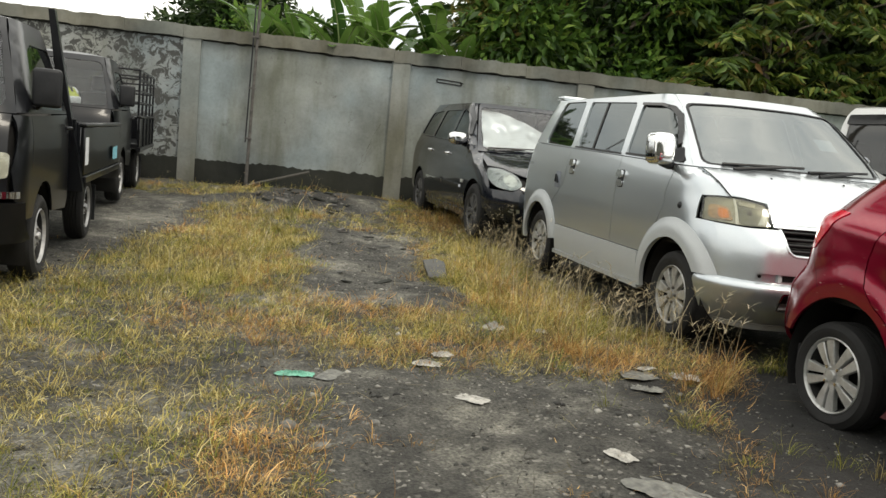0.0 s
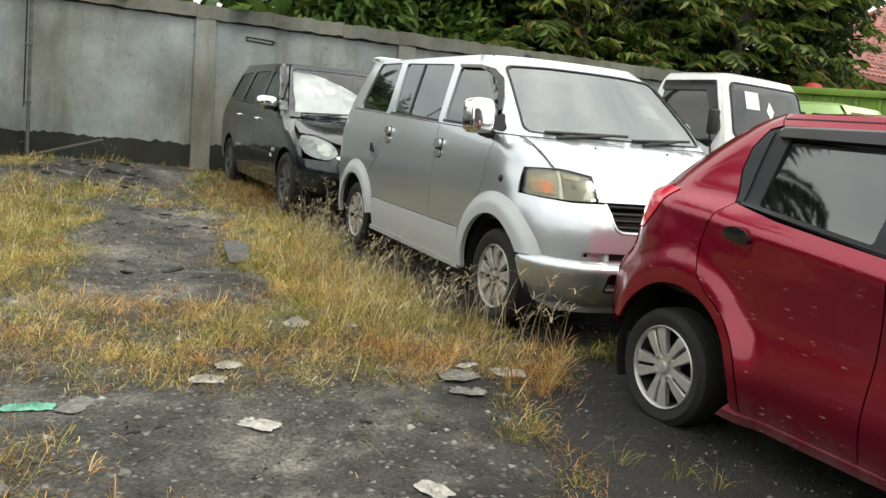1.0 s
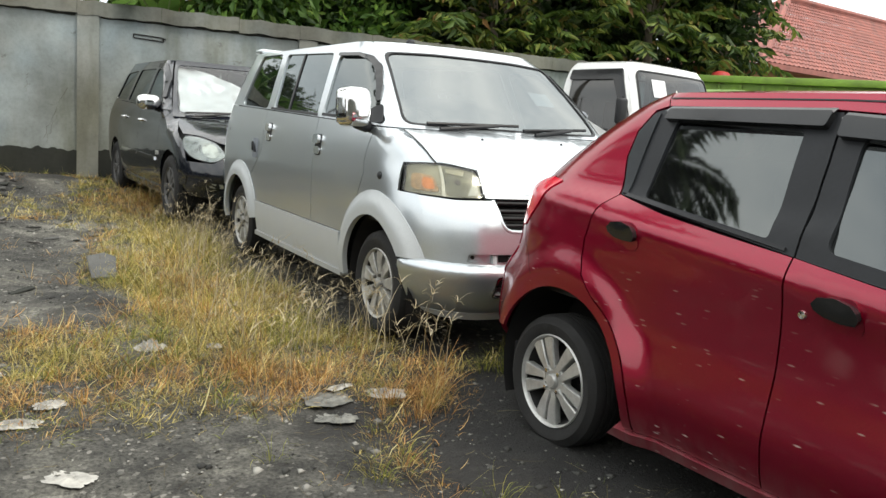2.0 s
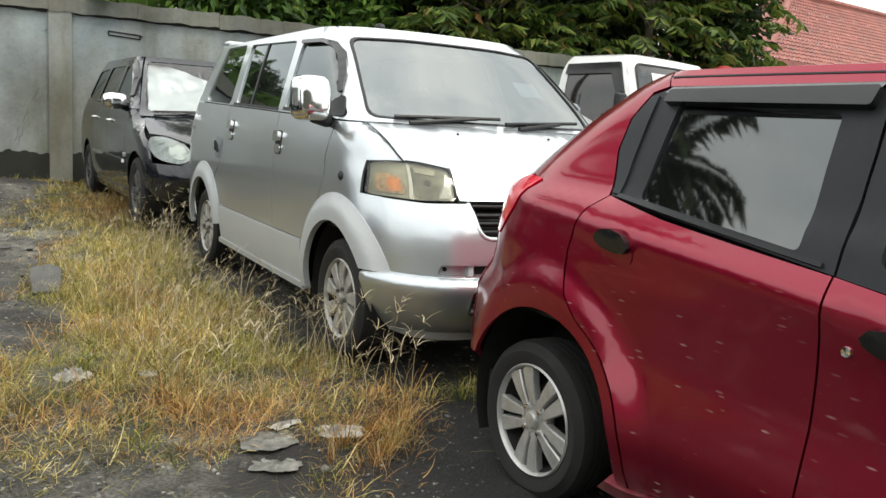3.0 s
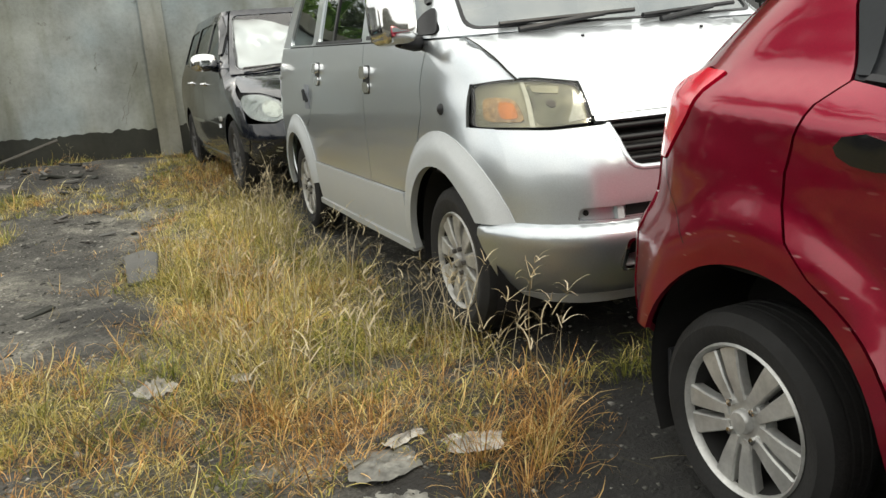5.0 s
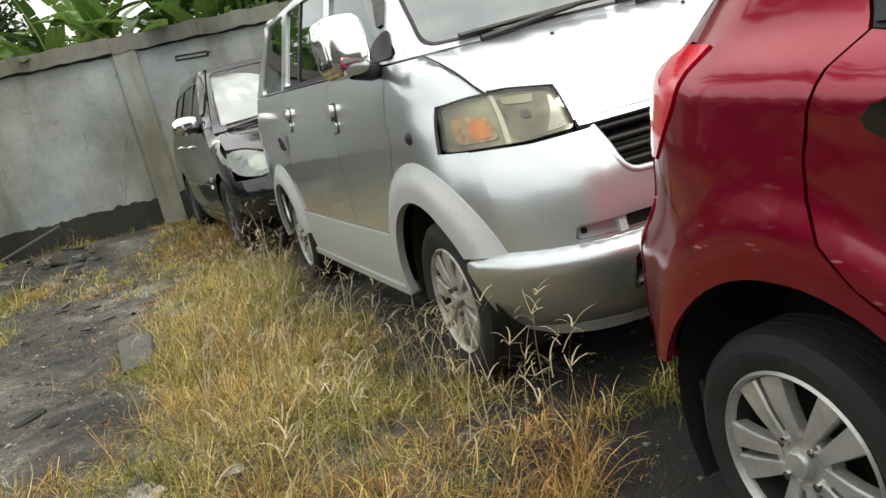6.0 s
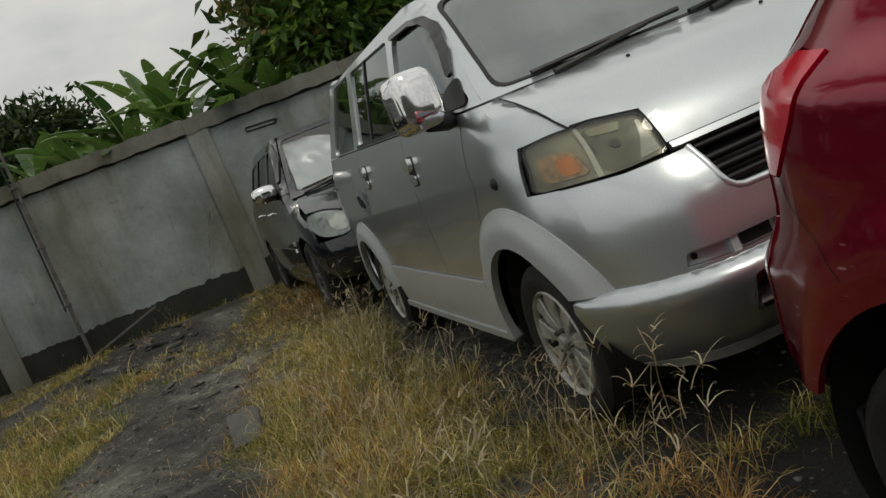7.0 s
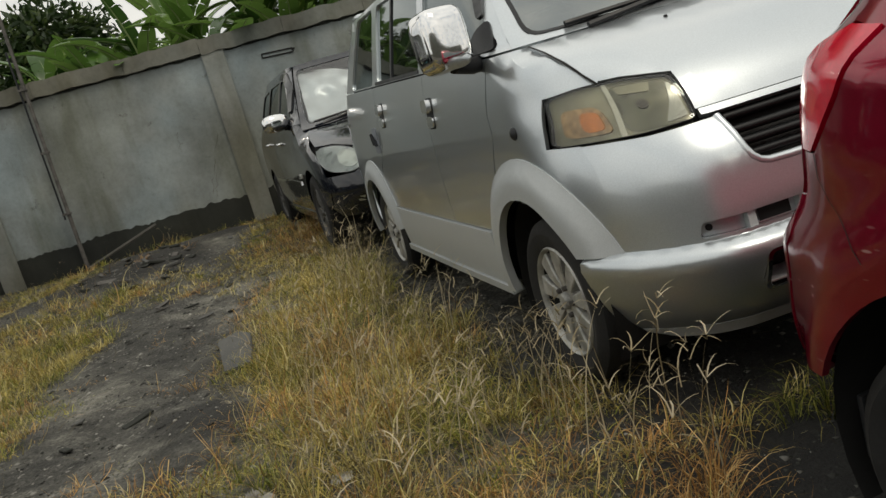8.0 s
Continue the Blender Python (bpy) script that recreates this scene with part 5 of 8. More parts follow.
# ---- red hatchback ----
def red_hatchback():
    car = thing("red_hatchback", parked((0.34, -1.51), 13.0, 2.45, 0.77, -0.035), "metallic red hatchback with dusty, mud-splashed doors", "car", "parked vehicles")
    B = Body(
        front=[(0.18, -0.6), (0.5, -0.7), (0.72, -0.62), (0.86, -0.3), (0.95, 0.35), (1.15, 0.75), (1.4, 1.15)],
        rear=[(0.18, 2.9), (0.32, 3.02), (0.5, 3.06), (0.62, 3.05), (0.67, 3.01), (0.73, 2.95), (0.79, 2.918), (0.86, 2.905), (0.95, 2.9), (1.0, 2.882), (1.035, 2.84), (1.07, 2.79), (1.15, 2.70), (1.3, 2.52), (1.38, 2.40), (1.41, 2.32)],
        half=[(0.16, 0.735), (0.28, 0.79), (0.4, 0.814), (0.5, 0.808), (0.58, 0.802), (0.7, 0.812), (0.82, 0.828), (0.89, 0.822), (0.95, 0.806), (1.0, 0.785), (1.05, 0.748), (1.15, 0.703), (1.3, 0.63), (1.41, 0.562)],
        nose=([(0.2, 0.3), (0.9, 0.3), (1.0, 0.14), (1.4, 0.12)], [(0.2, 0.4), (0.9, 0.4), (1.0, 0.16), (1.4, 0.14)]),
        tail=([(0.16, 0.26), (1.0, 0.24), (1.1, 0.18), (1.41, 0.15)], [(0.16, 0.36), (1.0, 0.35), (1.1, 0.27), (1.41, 0.22)]),
        bow=0.1, tail_bow=0.05, barrel=0.02)
    P = dict(inward=(0, 1.3, 0.7))

    def belt(y):
        return 0.905 + 0.105 * (y - 1.25) / 0.9

    fr, rr = (0.0, 0.262), (2.39, 0.285)
    ra = 0.362

    def flared(p, s):
        """The swelling of the wings round the wheels."""
        for c in (fr, rr):
            d = math.hypot(p.y - c[0], (p.z - c[1]) * 0.92)
            p.x += s * 0.036 * float(1 - smooth(0.385, 0.5, d))
        ledge = p.z - belt(p.y) + 0.062
        p.x += s * 0.018 * math.exp(-(ledge / 0.048) ** 2)
        return p

    gap = [(1.478, 1.325), (1.46, 1.2), (1.437, belt(1.437)), (1.448, 0.7), (1.463, 0.45), (1.478, 0.215)]
    door_back = [(2.186, 1.026), (2.236, 0.985), (2.268, 0.925), (2.287, 0.855), (2.29, 0.79), (2.27, 0.72), (2.212, 0.655)]
    for s in (-1, 1):
        S = lambda y, z, s=s: flared(B.S(y, z, s), s)
        low_arc = arc(*rr, ra + 0.046, 120, 178, 10)
        skin("rear_door", [(y + 0.003, z) for y, z in gap[2:]] + [(1.981, 0.215)] + low_arc[::-1] + door_back[::-1] + [(1.95, belt(1.95) - 0.003), (1.7, belt(1.7) - 0.003)], S, M_RED, car, "red door with dried mud splashes", step=0.03, edge=0.02, **P)
        skin("front_door", [(y - 0.003, z) for y, z in gap[2:]][::-1] + [(1.2, belt(1.2) - 0.003), (0.55, belt(0.7) - 0.02), (0.42, 0.8), (0.43, 0.5), (0.5, 0.215)], S, M_RED, car, "red door with dried mud splashes", **P)
        edge = lambda z: (B.R(B.half(z) - 0.12, z).y, z)
        lamp_front = [(2.53, 1.045), (2.562, 1.01), (2.602, 0.955), (2.65, 0.9), (2.68, 0.87), (2.702, 0.85)]
        lamp_back = [(edge(z)[0] - 0.006, z) for z in (0.846, 0.87, 0.9, 0.95, 0.99, 1.02)]
        lamp = lamp_front + lamp_back + [(2.62, 1.052)]
        skin("quarter_panel", [(y + 0.007, z) for y, z in door_back] + arc(*rr, ra + 0.039, 120, 178, 10) + [(1.988, 0.215), (2.03, 0.215)] + arc(*rr, ra, 179, 22, 24)
             + [(B.R(0.7, z).y, z) for z in (0.43, 0.5, 0.58, 0.66, 0.735)] + [edge(0.76), edge(0.798), edge(0.838)] + [(y - 0.006, z - 0.004) for y, z in lamp_front[::-1]] + [(2.62, 1.058)] + [edge(z) for z in (1.03, 1.06, 1.12, 1.2, 1.28, 1.35, 1.402)]
             + [(2.2, 1.402), (2.16, 1.352), (2.212, 1.335), (2.25, 1.255), (2.245, 1.16), (2.2, 1.045)], S, M_RED, car, "red rear wing", step=0.03, edge=0.02, **P)
        tail = skin("tail_lamp", lamp, S, M_TAIL, car, "red tail lamp", lift=0.005, rim=0.03, edge=0.02, step=0.04, **P)
        skin("front_fender", arc(*fr, ra, 10, 175, 16) + [(B.F(0.75, 0.4).y, 0.3), (B.F(0.75, 0.55).y, 0.55), (B.F(0.75, 0.78).y, 0.78), (0.2, 0.86), (0.54, belt(0.7) - 0.02), (0.414, 0.8), (0.424, 0.5), (0.494, 0.215), (0.33, 0.215)], S, M_RED, car, **P)
        skin("sill", [(0.34, 0.165), (2.12, 0.165), (2.07, 0.208), (0.36, 0.208)], S, M_RED, car, "dusty red sill", lift=0.012, rim=0.05, **P)
        skin("sill_flange", [(0.34, 0.14), (2.1, 0.14), (2.1, 0.165), (0.34, 0.165)], S, M_LINER, car, lift=-0.03, rim=0, **P)
        skin("roof_rail", [(0.9, 1.205), (1.2, 1.335), (1.5, 1.352), (2.155, 1.352), (2.195, 1.402), (1.25, 1.402), (1.0, 1.29)], S, M_RED, car, rim=0.012, **P)
        # black window surround, glass and visors
        win = rounded([(2.08, 1.032), (1.54, 0.966), (1.576, 1.285), (2.085, 1.305)], 0.02)
        sur = [(2.19, 1.03), (2.24, 1.16), (2.245, 1.255), (2.208, 1.33), (2.155, 1.346), (1.482, 1.346), (1.463, 1.2), (1.44, belt(1.44) + 0.003)]
        skin("window_surround", sur, S, M_TRIM, car, "matt black window surround", holes=[win], lift=-0.004, **P)
        w2 = rounded([(1.352, 0.958), (0.62, 0.87), (0.95, 1.2), (1.385, 1.27)], 0.03)
        skin("window_surround", [(1.433, belt(1.433) + 0.003), (1.455, 1.2), (1.474, 1.346), (1.2, 1.33), (0.92, 1.21), (0.56, belt(0.7) - 0.016), (1.2, belt(1.2))], S, M_TRIM, car, "matt black window surround", holes=[w2], lift=-0.004, **P)
        pane = lambda y, z, s=s: Vector((s * (B.width(y, 1.15) - 0.5 * (z - 1.15)), y, z))
        for poly in (win, w2):
            skin("door_window", poly, pane, M_GLASS_DARK, car, "dark tinted window", lift=-0.014, rim=0, **P).visible_shadow = False
        skin("quarter_trim", [(2.156, 1.032), (2.184, 1.034), (2.235, 1.16), (2.24, 1.252), (2.204, 1.322), (2.176, 1.322)], S, M_SATIN, car, "satin dark triangular trim", lift=0.003, rim=0.012, **P)
        skin("roof_ditch", [(1.05, 1.3), (1.25, 1.372), (1.5, 1.378), (2.168, 1.378), (2.178, 1.3825), (1.5, 1.3825), (1.23, 1.377), (1.04, 1.306)], S, M_TRIM, car, "dark roof gutter line", lift=0.002, rim=0.004, **P)
        for run in (((2.14, 1.346), (1.5, 1.353)), ((1.465, 1.34), (1.15, 1.321))):
            b = bmesh.new()
            rows = []
            for i in range(9):
                y = run[0][0] + (run[1][0] - run[0][0]) * i / 8
                z = run[0][1] + (run[1][1] - run[0][1]) * i / 8
                out = Vector((s * 0.024, 0, 0.002))
                rows.append((b.verts.new(S(y, z + 0.004) + Vector((s * 0.004, 0, 0))), b.verts.new(S(y, z - 0.017) + out)))
            for (p, q), (u, v) in zip(rows, rows[1:]):
                b.faces.new((p, q, v, u) if s < 0 else (p, u, v, q))
            part("visor_shoulder", b, M_VISOR, car)
        skin("rain_visor", rounded([(2.13, 1.295), (2.125, 1.33), (1.5, 1.337), (1.505, 1.291)], 0.01), S, M_VISOR, car, "glossy smoked rain visor", lift=0.022, rim=0.026, **P)
        skin("rain_visor", rounded([(1.455, 1.265), (1.462, 1.325), (1.15, 1.303), (0.9, 1.19), (0.93, 1.15), (1.15, 1.25)], 0.01), S, M_VISOR, car, "glossy smoked rain visor", lift=0.022, rim=0.026, **P)
        skin("weather_strip", [(2.16, 1.024), (1.47, 0.94), (1.47, 0.95), (2.152, 1.034)], S, M_PLASTIC, car, lift=0.005, rim=0.01, **P)
        for y, z in ((2.09, 0.897), (1.27, 0.807)):
            cup = rounded([(y - 0.07, z - 0.05), (y + 0.06, z - 0.052), (y + 0.07, z + 0.0), (y + 0.05, z + 0.045), (y - 0.05, z + 0.045), (y - 0.075, z + 0.0)], 0.025)
            h = skin("door_handle", cup, S, M_RED, car, lift=0.003, rim=0.01, step=0.03, edge=0.015, **P)
            skin("grip", [(y - 0.07, z + 0.002), (y - 0.06, z - 0.014), (y - 0.02, z - 0.017), (y + 0.03, z - 0.01), (y + 0.06, z + 0.005), (y + 0.067, z + 0.02), (y + 0.048, z + 0.036), (y, z + 0.04), (y - 0.045, z + 0.031), (y - 0.065, z + 0.018)], S, M_VISOR, h, "black door grip", lift=0.022, rim=0.03, step=0.03, edge=0.015, **P)
        b = bmesh.new()
        lathe(b, [(0.001, s * 0.008), (0.011, s * 0.007), (0.014, s * 0.002), (0.015, -s * 0.01)], 16, m=Matrix.Translation(S(1.378, 0.778)))
        part("door_lock", b, M_CHROME, car, "chrome lock barrel", sharp=40)
        arch_liner(car, 0.79, *fr, ra + 0.02, 0.32, s)
        arch_liner(car, 0.79, *rr, ra + 0.02, 0.32, s)
        b = box(bmesh.new(), (s * 0.62 - 0.12, 2.735, 0.2), (s * 0.62 + 0.12, 2.752, 0.34), 0.006)
        part("mud_flap", b, M_PLASTIC, car, "black rubber mud flap", sharp=40)
        wheel(car, s * 0.685, 0, 0.268, 0.266, 0.184, 0.165, s, "twin", M_ALLOY)
        wheel(car, s * 0.695, 2.46, 0.25, 0.266, 0.184, 0.165, s, "twin", M_ALLOY)
        b = box(bmesh.new(), (-0.09, -0.05, -0.06), (0.09, 0.05, 0.06), 0.03, 3)
        mr = part("door_mirror", b, M_RED, car, sharp=60)
        mr.location = (s * 0.9, 0.72, 1.0)
    R = lambda x, z: B.R(x, z)
    F = lambda x, z: B.F(x, z)

    def Rf(x, z):
        """The rear face, swollen beside the wheels like the wings."""
        return flared(B.R(x, z), -1 if x < 0 else 1) if abs(x) > 0.35 else B.R(x, z)

    rim = [(0.62, 0.3), (0.665, 0.34), (0.7, 0.39), (0.716, 0.44), (0.718, 0.5)] + [(0.718, 0.55), (0.716, 0.66), (0.676, 0.735)]
    skin("rear_bumper", rim + mirrored(rim) + [(-0.5, 0.27), (-0.3, 0.25), (0.3, 0.25), (0.5, 0.27)], Rf, M_RED, car, "red rear bumper", lift=0.001, step=0.03, edge=0.02, rim=0.02, **P)
    for s in (-1, 1):
        S = lambda y, z, s=s: flared(B.S(y, z, s), s)
        skin("bumper_seam", [(2.694, 0.845), (2.699, 0.845), (2.693, 0.802), (2.664, 0.762), (2.615, 0.715), (2.572, 0.668), (2.569, 0.668), (2.612, 0.715), (2.661, 0.762), (2.69, 0.802)], S, M_LINER, car, lift=0.0015, rim=0, edge=0.03, **P)
    tg = rounded([(-0.56, 0.99), (0.56, 0.99), (0.44, 1.33), (-0.44, 1.33)], 0.06)
    te = [(B.half(z) - 0.122, z) for z in (0.745, 0.85, 0.95, 1.05, 1.15, 1.28, 1.402)]
    skin("tailgate", te + mirrored(te), R, M_RED, car, holes=[tg], **P)
    skin("rear_window", tg, R, M_GLASS_DARK, car, lift=-0.008, rim=0, **P).visible_shadow = False
    skin("bonnet", [(-0.7, 0.76), (0.7, 0.76), (0.68, 0.94), (-0.68, 0.94)], F, M_RED, car, **P)
    skin("front_bumper", [(-0.75, 0.2), (0.75, 0.2), (0.75, 0.75), (-0.75, 0.75)], F, M_RED, car, rim=0.03, **P)
    ws = [(-0.64, 0.965), (0.64, 0.965), (0.52, 1.37), (-0.52, 1.37)]
    skin("windscreen", ws, F, M_GLASS_SHIELD, car, lift=-0.006, rim=0, **P).visible_shadow = False
    skin("windscreen_frame", [(-0.72, 0.945), (0.72, 0.945), (0.53, 1.405), (-0.53, 1.405)], F, M_RED, car, holes=[ws], **P)
    B.roof(1.402, 0.035, M_RED, car, "red roof")
    B.shell("inner_body", [0.6, 0.8, 0.9], 0.05, M_LINER, car)
    part("underbody", box(bmesh.new(), (-0.46, -0.5, 0.17), (0.46, 2.95, 0.62), 0.05), M_LINER, car, sharp=40)
    part("underbody", box(bmesh.new(), (-0.72, 0.36, 0.17), (0.72, 2.08, 0.62), 0.03), M_LINER, car, sharp=40)
    for x in (-0.34, 0.34):
        seat(car, x, 1.25, 0.5, 0.48)
    seat(car, 0, 2.05, 0.5, 1.15)
    steering(car, -0.34, 0.85, 0.88)
    return car


red_hatchback()

# ---- dark people carrier ----
def dark_mpv():
    car = thing("dark_mpv", parked((-1.02, 4.3), 12.5, 0, 0.86, 0.075), "dusty black people carrier with silver sunshade behind its windscreen", "car", "parked vehicles")
    B = Body(
        front=[(0.2, -0.68), (0.4, -0.8), (0.5, -0.82), (0.63, -0.76), (0.76, -0.64), (0.86, -0.47), (0.95, -0.2), (1.025, 0.12), (1.19, 0.38), (1.41, 0.68), (1.61, 0.98)],
        rear=[(0.3, 3.5), (0.5, 3.58), (0.9, 3.56), (1.2, 3.46), (1.5, 3.3), (1.63, 3.15)],
        half=[(0.22, 0.82), (0.45, 0.875), (0.8, 0.885), (1.0, 0.865), (1.1, 0.835), (1.3, 0.765), (1.5, 0.69), (1.63, 0.63)],
        nose=([(0.2, 0.34), (0.93, 0.34), (1.045, 0.14), (1.63, 0.12)], [(0.2, 0.42), (0.93, 0.42), (1.045, 0.18), (1.63, 0.16)]),
        tail=([(0.2, 0.24), (1.63, 0.2)], [(0.2, 0.3), (1.63, 0.26)]), bow=0.08)
    P = dict(inward=(0, 1.4, 0.8))
    fr, rr = (0.0, 0.33), (2.75, 0.33)

    def belt(y):
        return 1.075 + 0.03 * y

    for s in (-1, 1):
        S = lambda y, z, s=s: B.S(y, z, s)
        T = lambda x, z, s=s: B.F(s * x, z)
        nose_edge = [(B.F(0.82, z).y, z) for z in (0.4, 0.5, 0.6, 0.7)]
        skin("front_fender", [(0.5, 0.3), (0.44, 0.7), (0.4, 1.0), (0.42, belt(0.4) - 0.004), (0.34, 1.08), (0.22, 1.03), (0.1, 0.985), (-0.05, 0.92), (B.F(0.82, 0.78).y + 0.02, 0.8)] + nose_edge[::-1] + arc(*fr, 0.37, 172, -5, 18), S, M_NAVY, car, step=0.07, edge=0.04, **P)
        skin("front_door", [(0.505, 0.3), (0.445, 0.7), (0.405, 1.0), (0.425, belt(0.4) - 0.004), (1.38, belt(1.38) - 0.004), (1.4, 0.3)], S, M_NAVY, car, step=0.08, edge=0.05, **P)
        skin("rear_door", [(1.405, 0.3), (1.385, belt(1.38) - 0.004), (2.35, belt(2.35) - 0.004), (2.42, 0.9), (2.3, 0.6), (2.32, 0.3)], S, M_NAVY, car, step=0.08, edge=0.05, **P)
        re = [(B.R(0.78, z).y, z) for z in (0.4, 0.7, 1.0, 1.17)]
        skin("quarter_panel", [(2.355, belt(2.35) - 0.004), (2.425, 0.9), (2.305, 0.6), (2.325, 0.32)] + arc(*rr, 0.37, 178, 2, 16) + re, S, M_NAVY, car, step=0.08, edge=0.05, **P)
        skin("sill", [(0.38, 0.22), (2.4, 0.22), (2.36, 0.3), (0.42, 0.3)], S, M_NAVY, car, lift=0.012, rim=0.05, edge=0.06, **P)
        skin("side_moulding", [(0.55, 0.555), (1.36, 0.565), (1.36, 0.6), (0.56, 0.59)], S, M_CHROME, car, "thin chrome side moulding", lift=0.012, rim=0.015, edge=0.06, **P)
        skin("side_moulding", [(1.44, 0.567), (2.26, 0.578), (2.28, 0.612), (1.44, 0.602)], S, M_CHROME, car, "thin chrome side moulding", lift=0.012, rim=0.015, edge=0.06, **P)
        lead = [(B.front(z) + B.bow(z) + 0.03, z) for z in (1.085, 1.2, 1.3, 1.4, 1.5, 1.6, 1.625)]
        trail = [(B.R(B.half(z) - 0.09, z).y, z) for z in (1.625, 1.45, 1.3, 1.17)]
        w1 = rounded([(0.68, 1.115), (1.34, 1.13), (1.36, 1.53), (1.15, 1.52), (0.86, 1.36)], 0.04)
        w2 = rounded([(1.44, 1.132), (2.3, 1.155), (2.2, 1.53), (1.45, 1.535)], 0.04)
        w3 = rounded([(2.4, 1.16), (3.1, 1.185), (2.95, 1.5), (2.32, 1.528)], 0.06)
        skin("window_frame", lead + trail + [(y, belt(y) + 0.002) for y in (2.6, 1.6, 0.8)], S, M_NAVY, car, holes=[w1, w2, w3], step=0.08, edge=0.04, **P)
        for w in (w1, w2, w3):
            skin("door_window", w, S, M_GLASS_DARK, car, lift=-0.01, rim=0, step=0.1, edge=0.05, **P).visible_shadow = False
        skin("rain_visor", [(0.62, 1.2), (0.86, 1.41), (1.13, 1.535), (1.36, 1.545), (1.36, 1.585), (1.1, 1.58), (0.8, 1.42), (0.57, 1.21)], S, M_VISOR, car, "smoked rain visor", lift=0.014, rim=0.02, edge=0.04, **P)
        for y in (1.25, 2.2):
            pull_handle(car, S, y, 0.93 + 0.015 * y, M_CHROME, 0.16, 0.045, 0.03)
        skin("side_marker", rounded([(0.42, 0.62), (0.5, 0.62), (0.5, 0.66), (0.42, 0.66)], 0.01), S, M_HAZE_PALE, car, lift=0.01, rim=0.01, edge=0.03, **P)
        hold = new("door_mirror")
        hold.parent = car
        hold.location = (s * 0.935, 0.62, 1.15)
        hold.rotation_euler = (0, 0, radians(-s * 12))
        part("mirror_shell", pod(0.125, 0.075, 0.08, 2.8, 0.06), M_CHROME, hold, "chrome mirror shell", sharp=60)
        b = bmesh.new()
        tube(b, [(-s * 0.08, 0, -0.06), (-s * 0.17, 0.02, -0.07)], 0.03, 6)
        part("mirror_arm", b, M_PLASTIC, hold)
        lamp = rounded([(0.5, 0.69), (0.63, 0.625), (0.79, 0.655), (0.83, 0.76), (0.8, 0.85), (0.68, 0.85), (0.55, 0.795)], 0.05)
        hl = skin("headlamp", lamp, T, M_LAMP_GREY, car, "large pale headlamp", lift=-0.005, rim=0.04, **P)
        skin("reflector_bowl", arc(0.63, 0.73, 0.068, 0, 340, 18), T, M_HAZE_PALE, hl, "round bright reflector", lift=0.001, rim=0.01, step=0.04, edge=0.02, **P)
        skin("lens", lamp, T, M_GLASS_CLEAR, hl, lift=0.008, rim=0, **P).visible_shadow = False
        skin("fog_lamp", rounded([(0.54, 0.385), (0.66, 0.39), (0.66, 0.43), (0.55, 0.425)], 0.015), T, M_HAZE, car, lift=-0.002, rim=0.01, **P)
        arch_liner(car, 0.86, *fr, 0.385, 0.3, s)
        arch_liner(car, 0.86, *rr, 0.385, 0.3, s)
        wheel(car, s * 0.765, 0, 0.32, 0.325, 0.2, 0.2, s, "twin", M_WHEEL_DARK)
        wheel(car, s * 0.765, 2.75, 0.32, 0.325, 0.2, 0.2, s, "twin", M_WHEEL_DARK)
    F = lambda x, z: B.F(x, z)
    hood = [(0.0, 0.78), (0.4, 0.77), (0.53, 0.805), (0.67, 0.86), (0.79, 0.87), (0.78, 0.945), (0.745, 1.005), (0.3, 1.02)]
    skin("bonnet", hood + [(-x, z) for x, z in hood[:0:-1]], F, M_NAVY, car, "dusty dark bonnet", **P)
    bp = [(0.82, 0.3), (0.84, 0.46), (0.825, 0.62), (0.63, 0.615), (0.48, 0.69), (0.4, 0.76)]
    gr = rounded([(-0.38, 0.62), (0.38, 0.62), (0.36, 0.75), (-0.36, 0.75)], 0.03)
    lo = rounded([(-0.42, 0.38), (0.42, 0.38), (0.4, 0.52), (-0.4, 0.52)], 0.03)
    skin("front_bumper", bp + mirrored(bp) + [(-0.4, 0.25), (0.4, 0.25)], F, M_NAVY, car, holes=[gr, lo], step=0.07, rim=0.03, **P)
    for h in (gr, lo):
        skin("grille_backing", h, F, M_LINER, car, lift=-0.04, rim=0, step=0.1, **P)
    for z in (0.65, 0.685, 0.72):
        skin("grille_bar", [(-0.36, z - 0.008), (0.36, z - 0.008), (0.36, z + 0.008), (-0.36, z + 0.008)], F, M_CHROME, car, lift=-0.01, rim=0.02, step=0.1, **P)
    ws = rounded([(-0.715, 1.055), (0.715, 1.055), (0.67, 1.25), (0.56, 1.575), (-0.56, 1.575), (-0.67, 1.25)], 0.06)
    skin("windscreen", ws, F, M_GLASS_CLEAR, car, lift=-0.005, rim=0, **P).visible_shadow = False
    fw = [(B.half(z) - 0.08, z) for z in (1.024, 1.1, 1.3, 1.5, 1.625)]
    skin("windscreen_frame", fw + mirrored(fw), F, M_NAVY, car, holes=[ws], **P)

    def crumple(x, z):
        p = B.F(x, z)
        d = 0.07 + 0.09 * noise.noise(Vector((x * 3.5, z * 5, 2.0))) + 0.05 * noise.noise(Vector((x * 8, z * 10, 4.0)))
        return Vector((p.x, p.y + d + 0.02, p.z))

    skin("sunshade", rounded([(-0.68, 1.07), (0.65, 1.07), (0.63, 1.24), (0.25, 1.28), (0.05, 1.39), (-0.2, 1.49), (-0.38, 1.54), (-0.55, 1.545)], 0.05), crumple, M_FOIL, car, "crumpled silver foil sunshade", step=0.035, rim=0.0)
    wiper(car, [F(-0.6, 1.025) + Vector((0, -0.02, 0.01)), F(-0.2, 1.065) + Vector((0, -0.02, 0.02)), F(-0.66, 1.055) + Vector((0, -0.02, 0.015)), F(-0.05, 1.075) + Vector((0, -0.02, 0.02))])
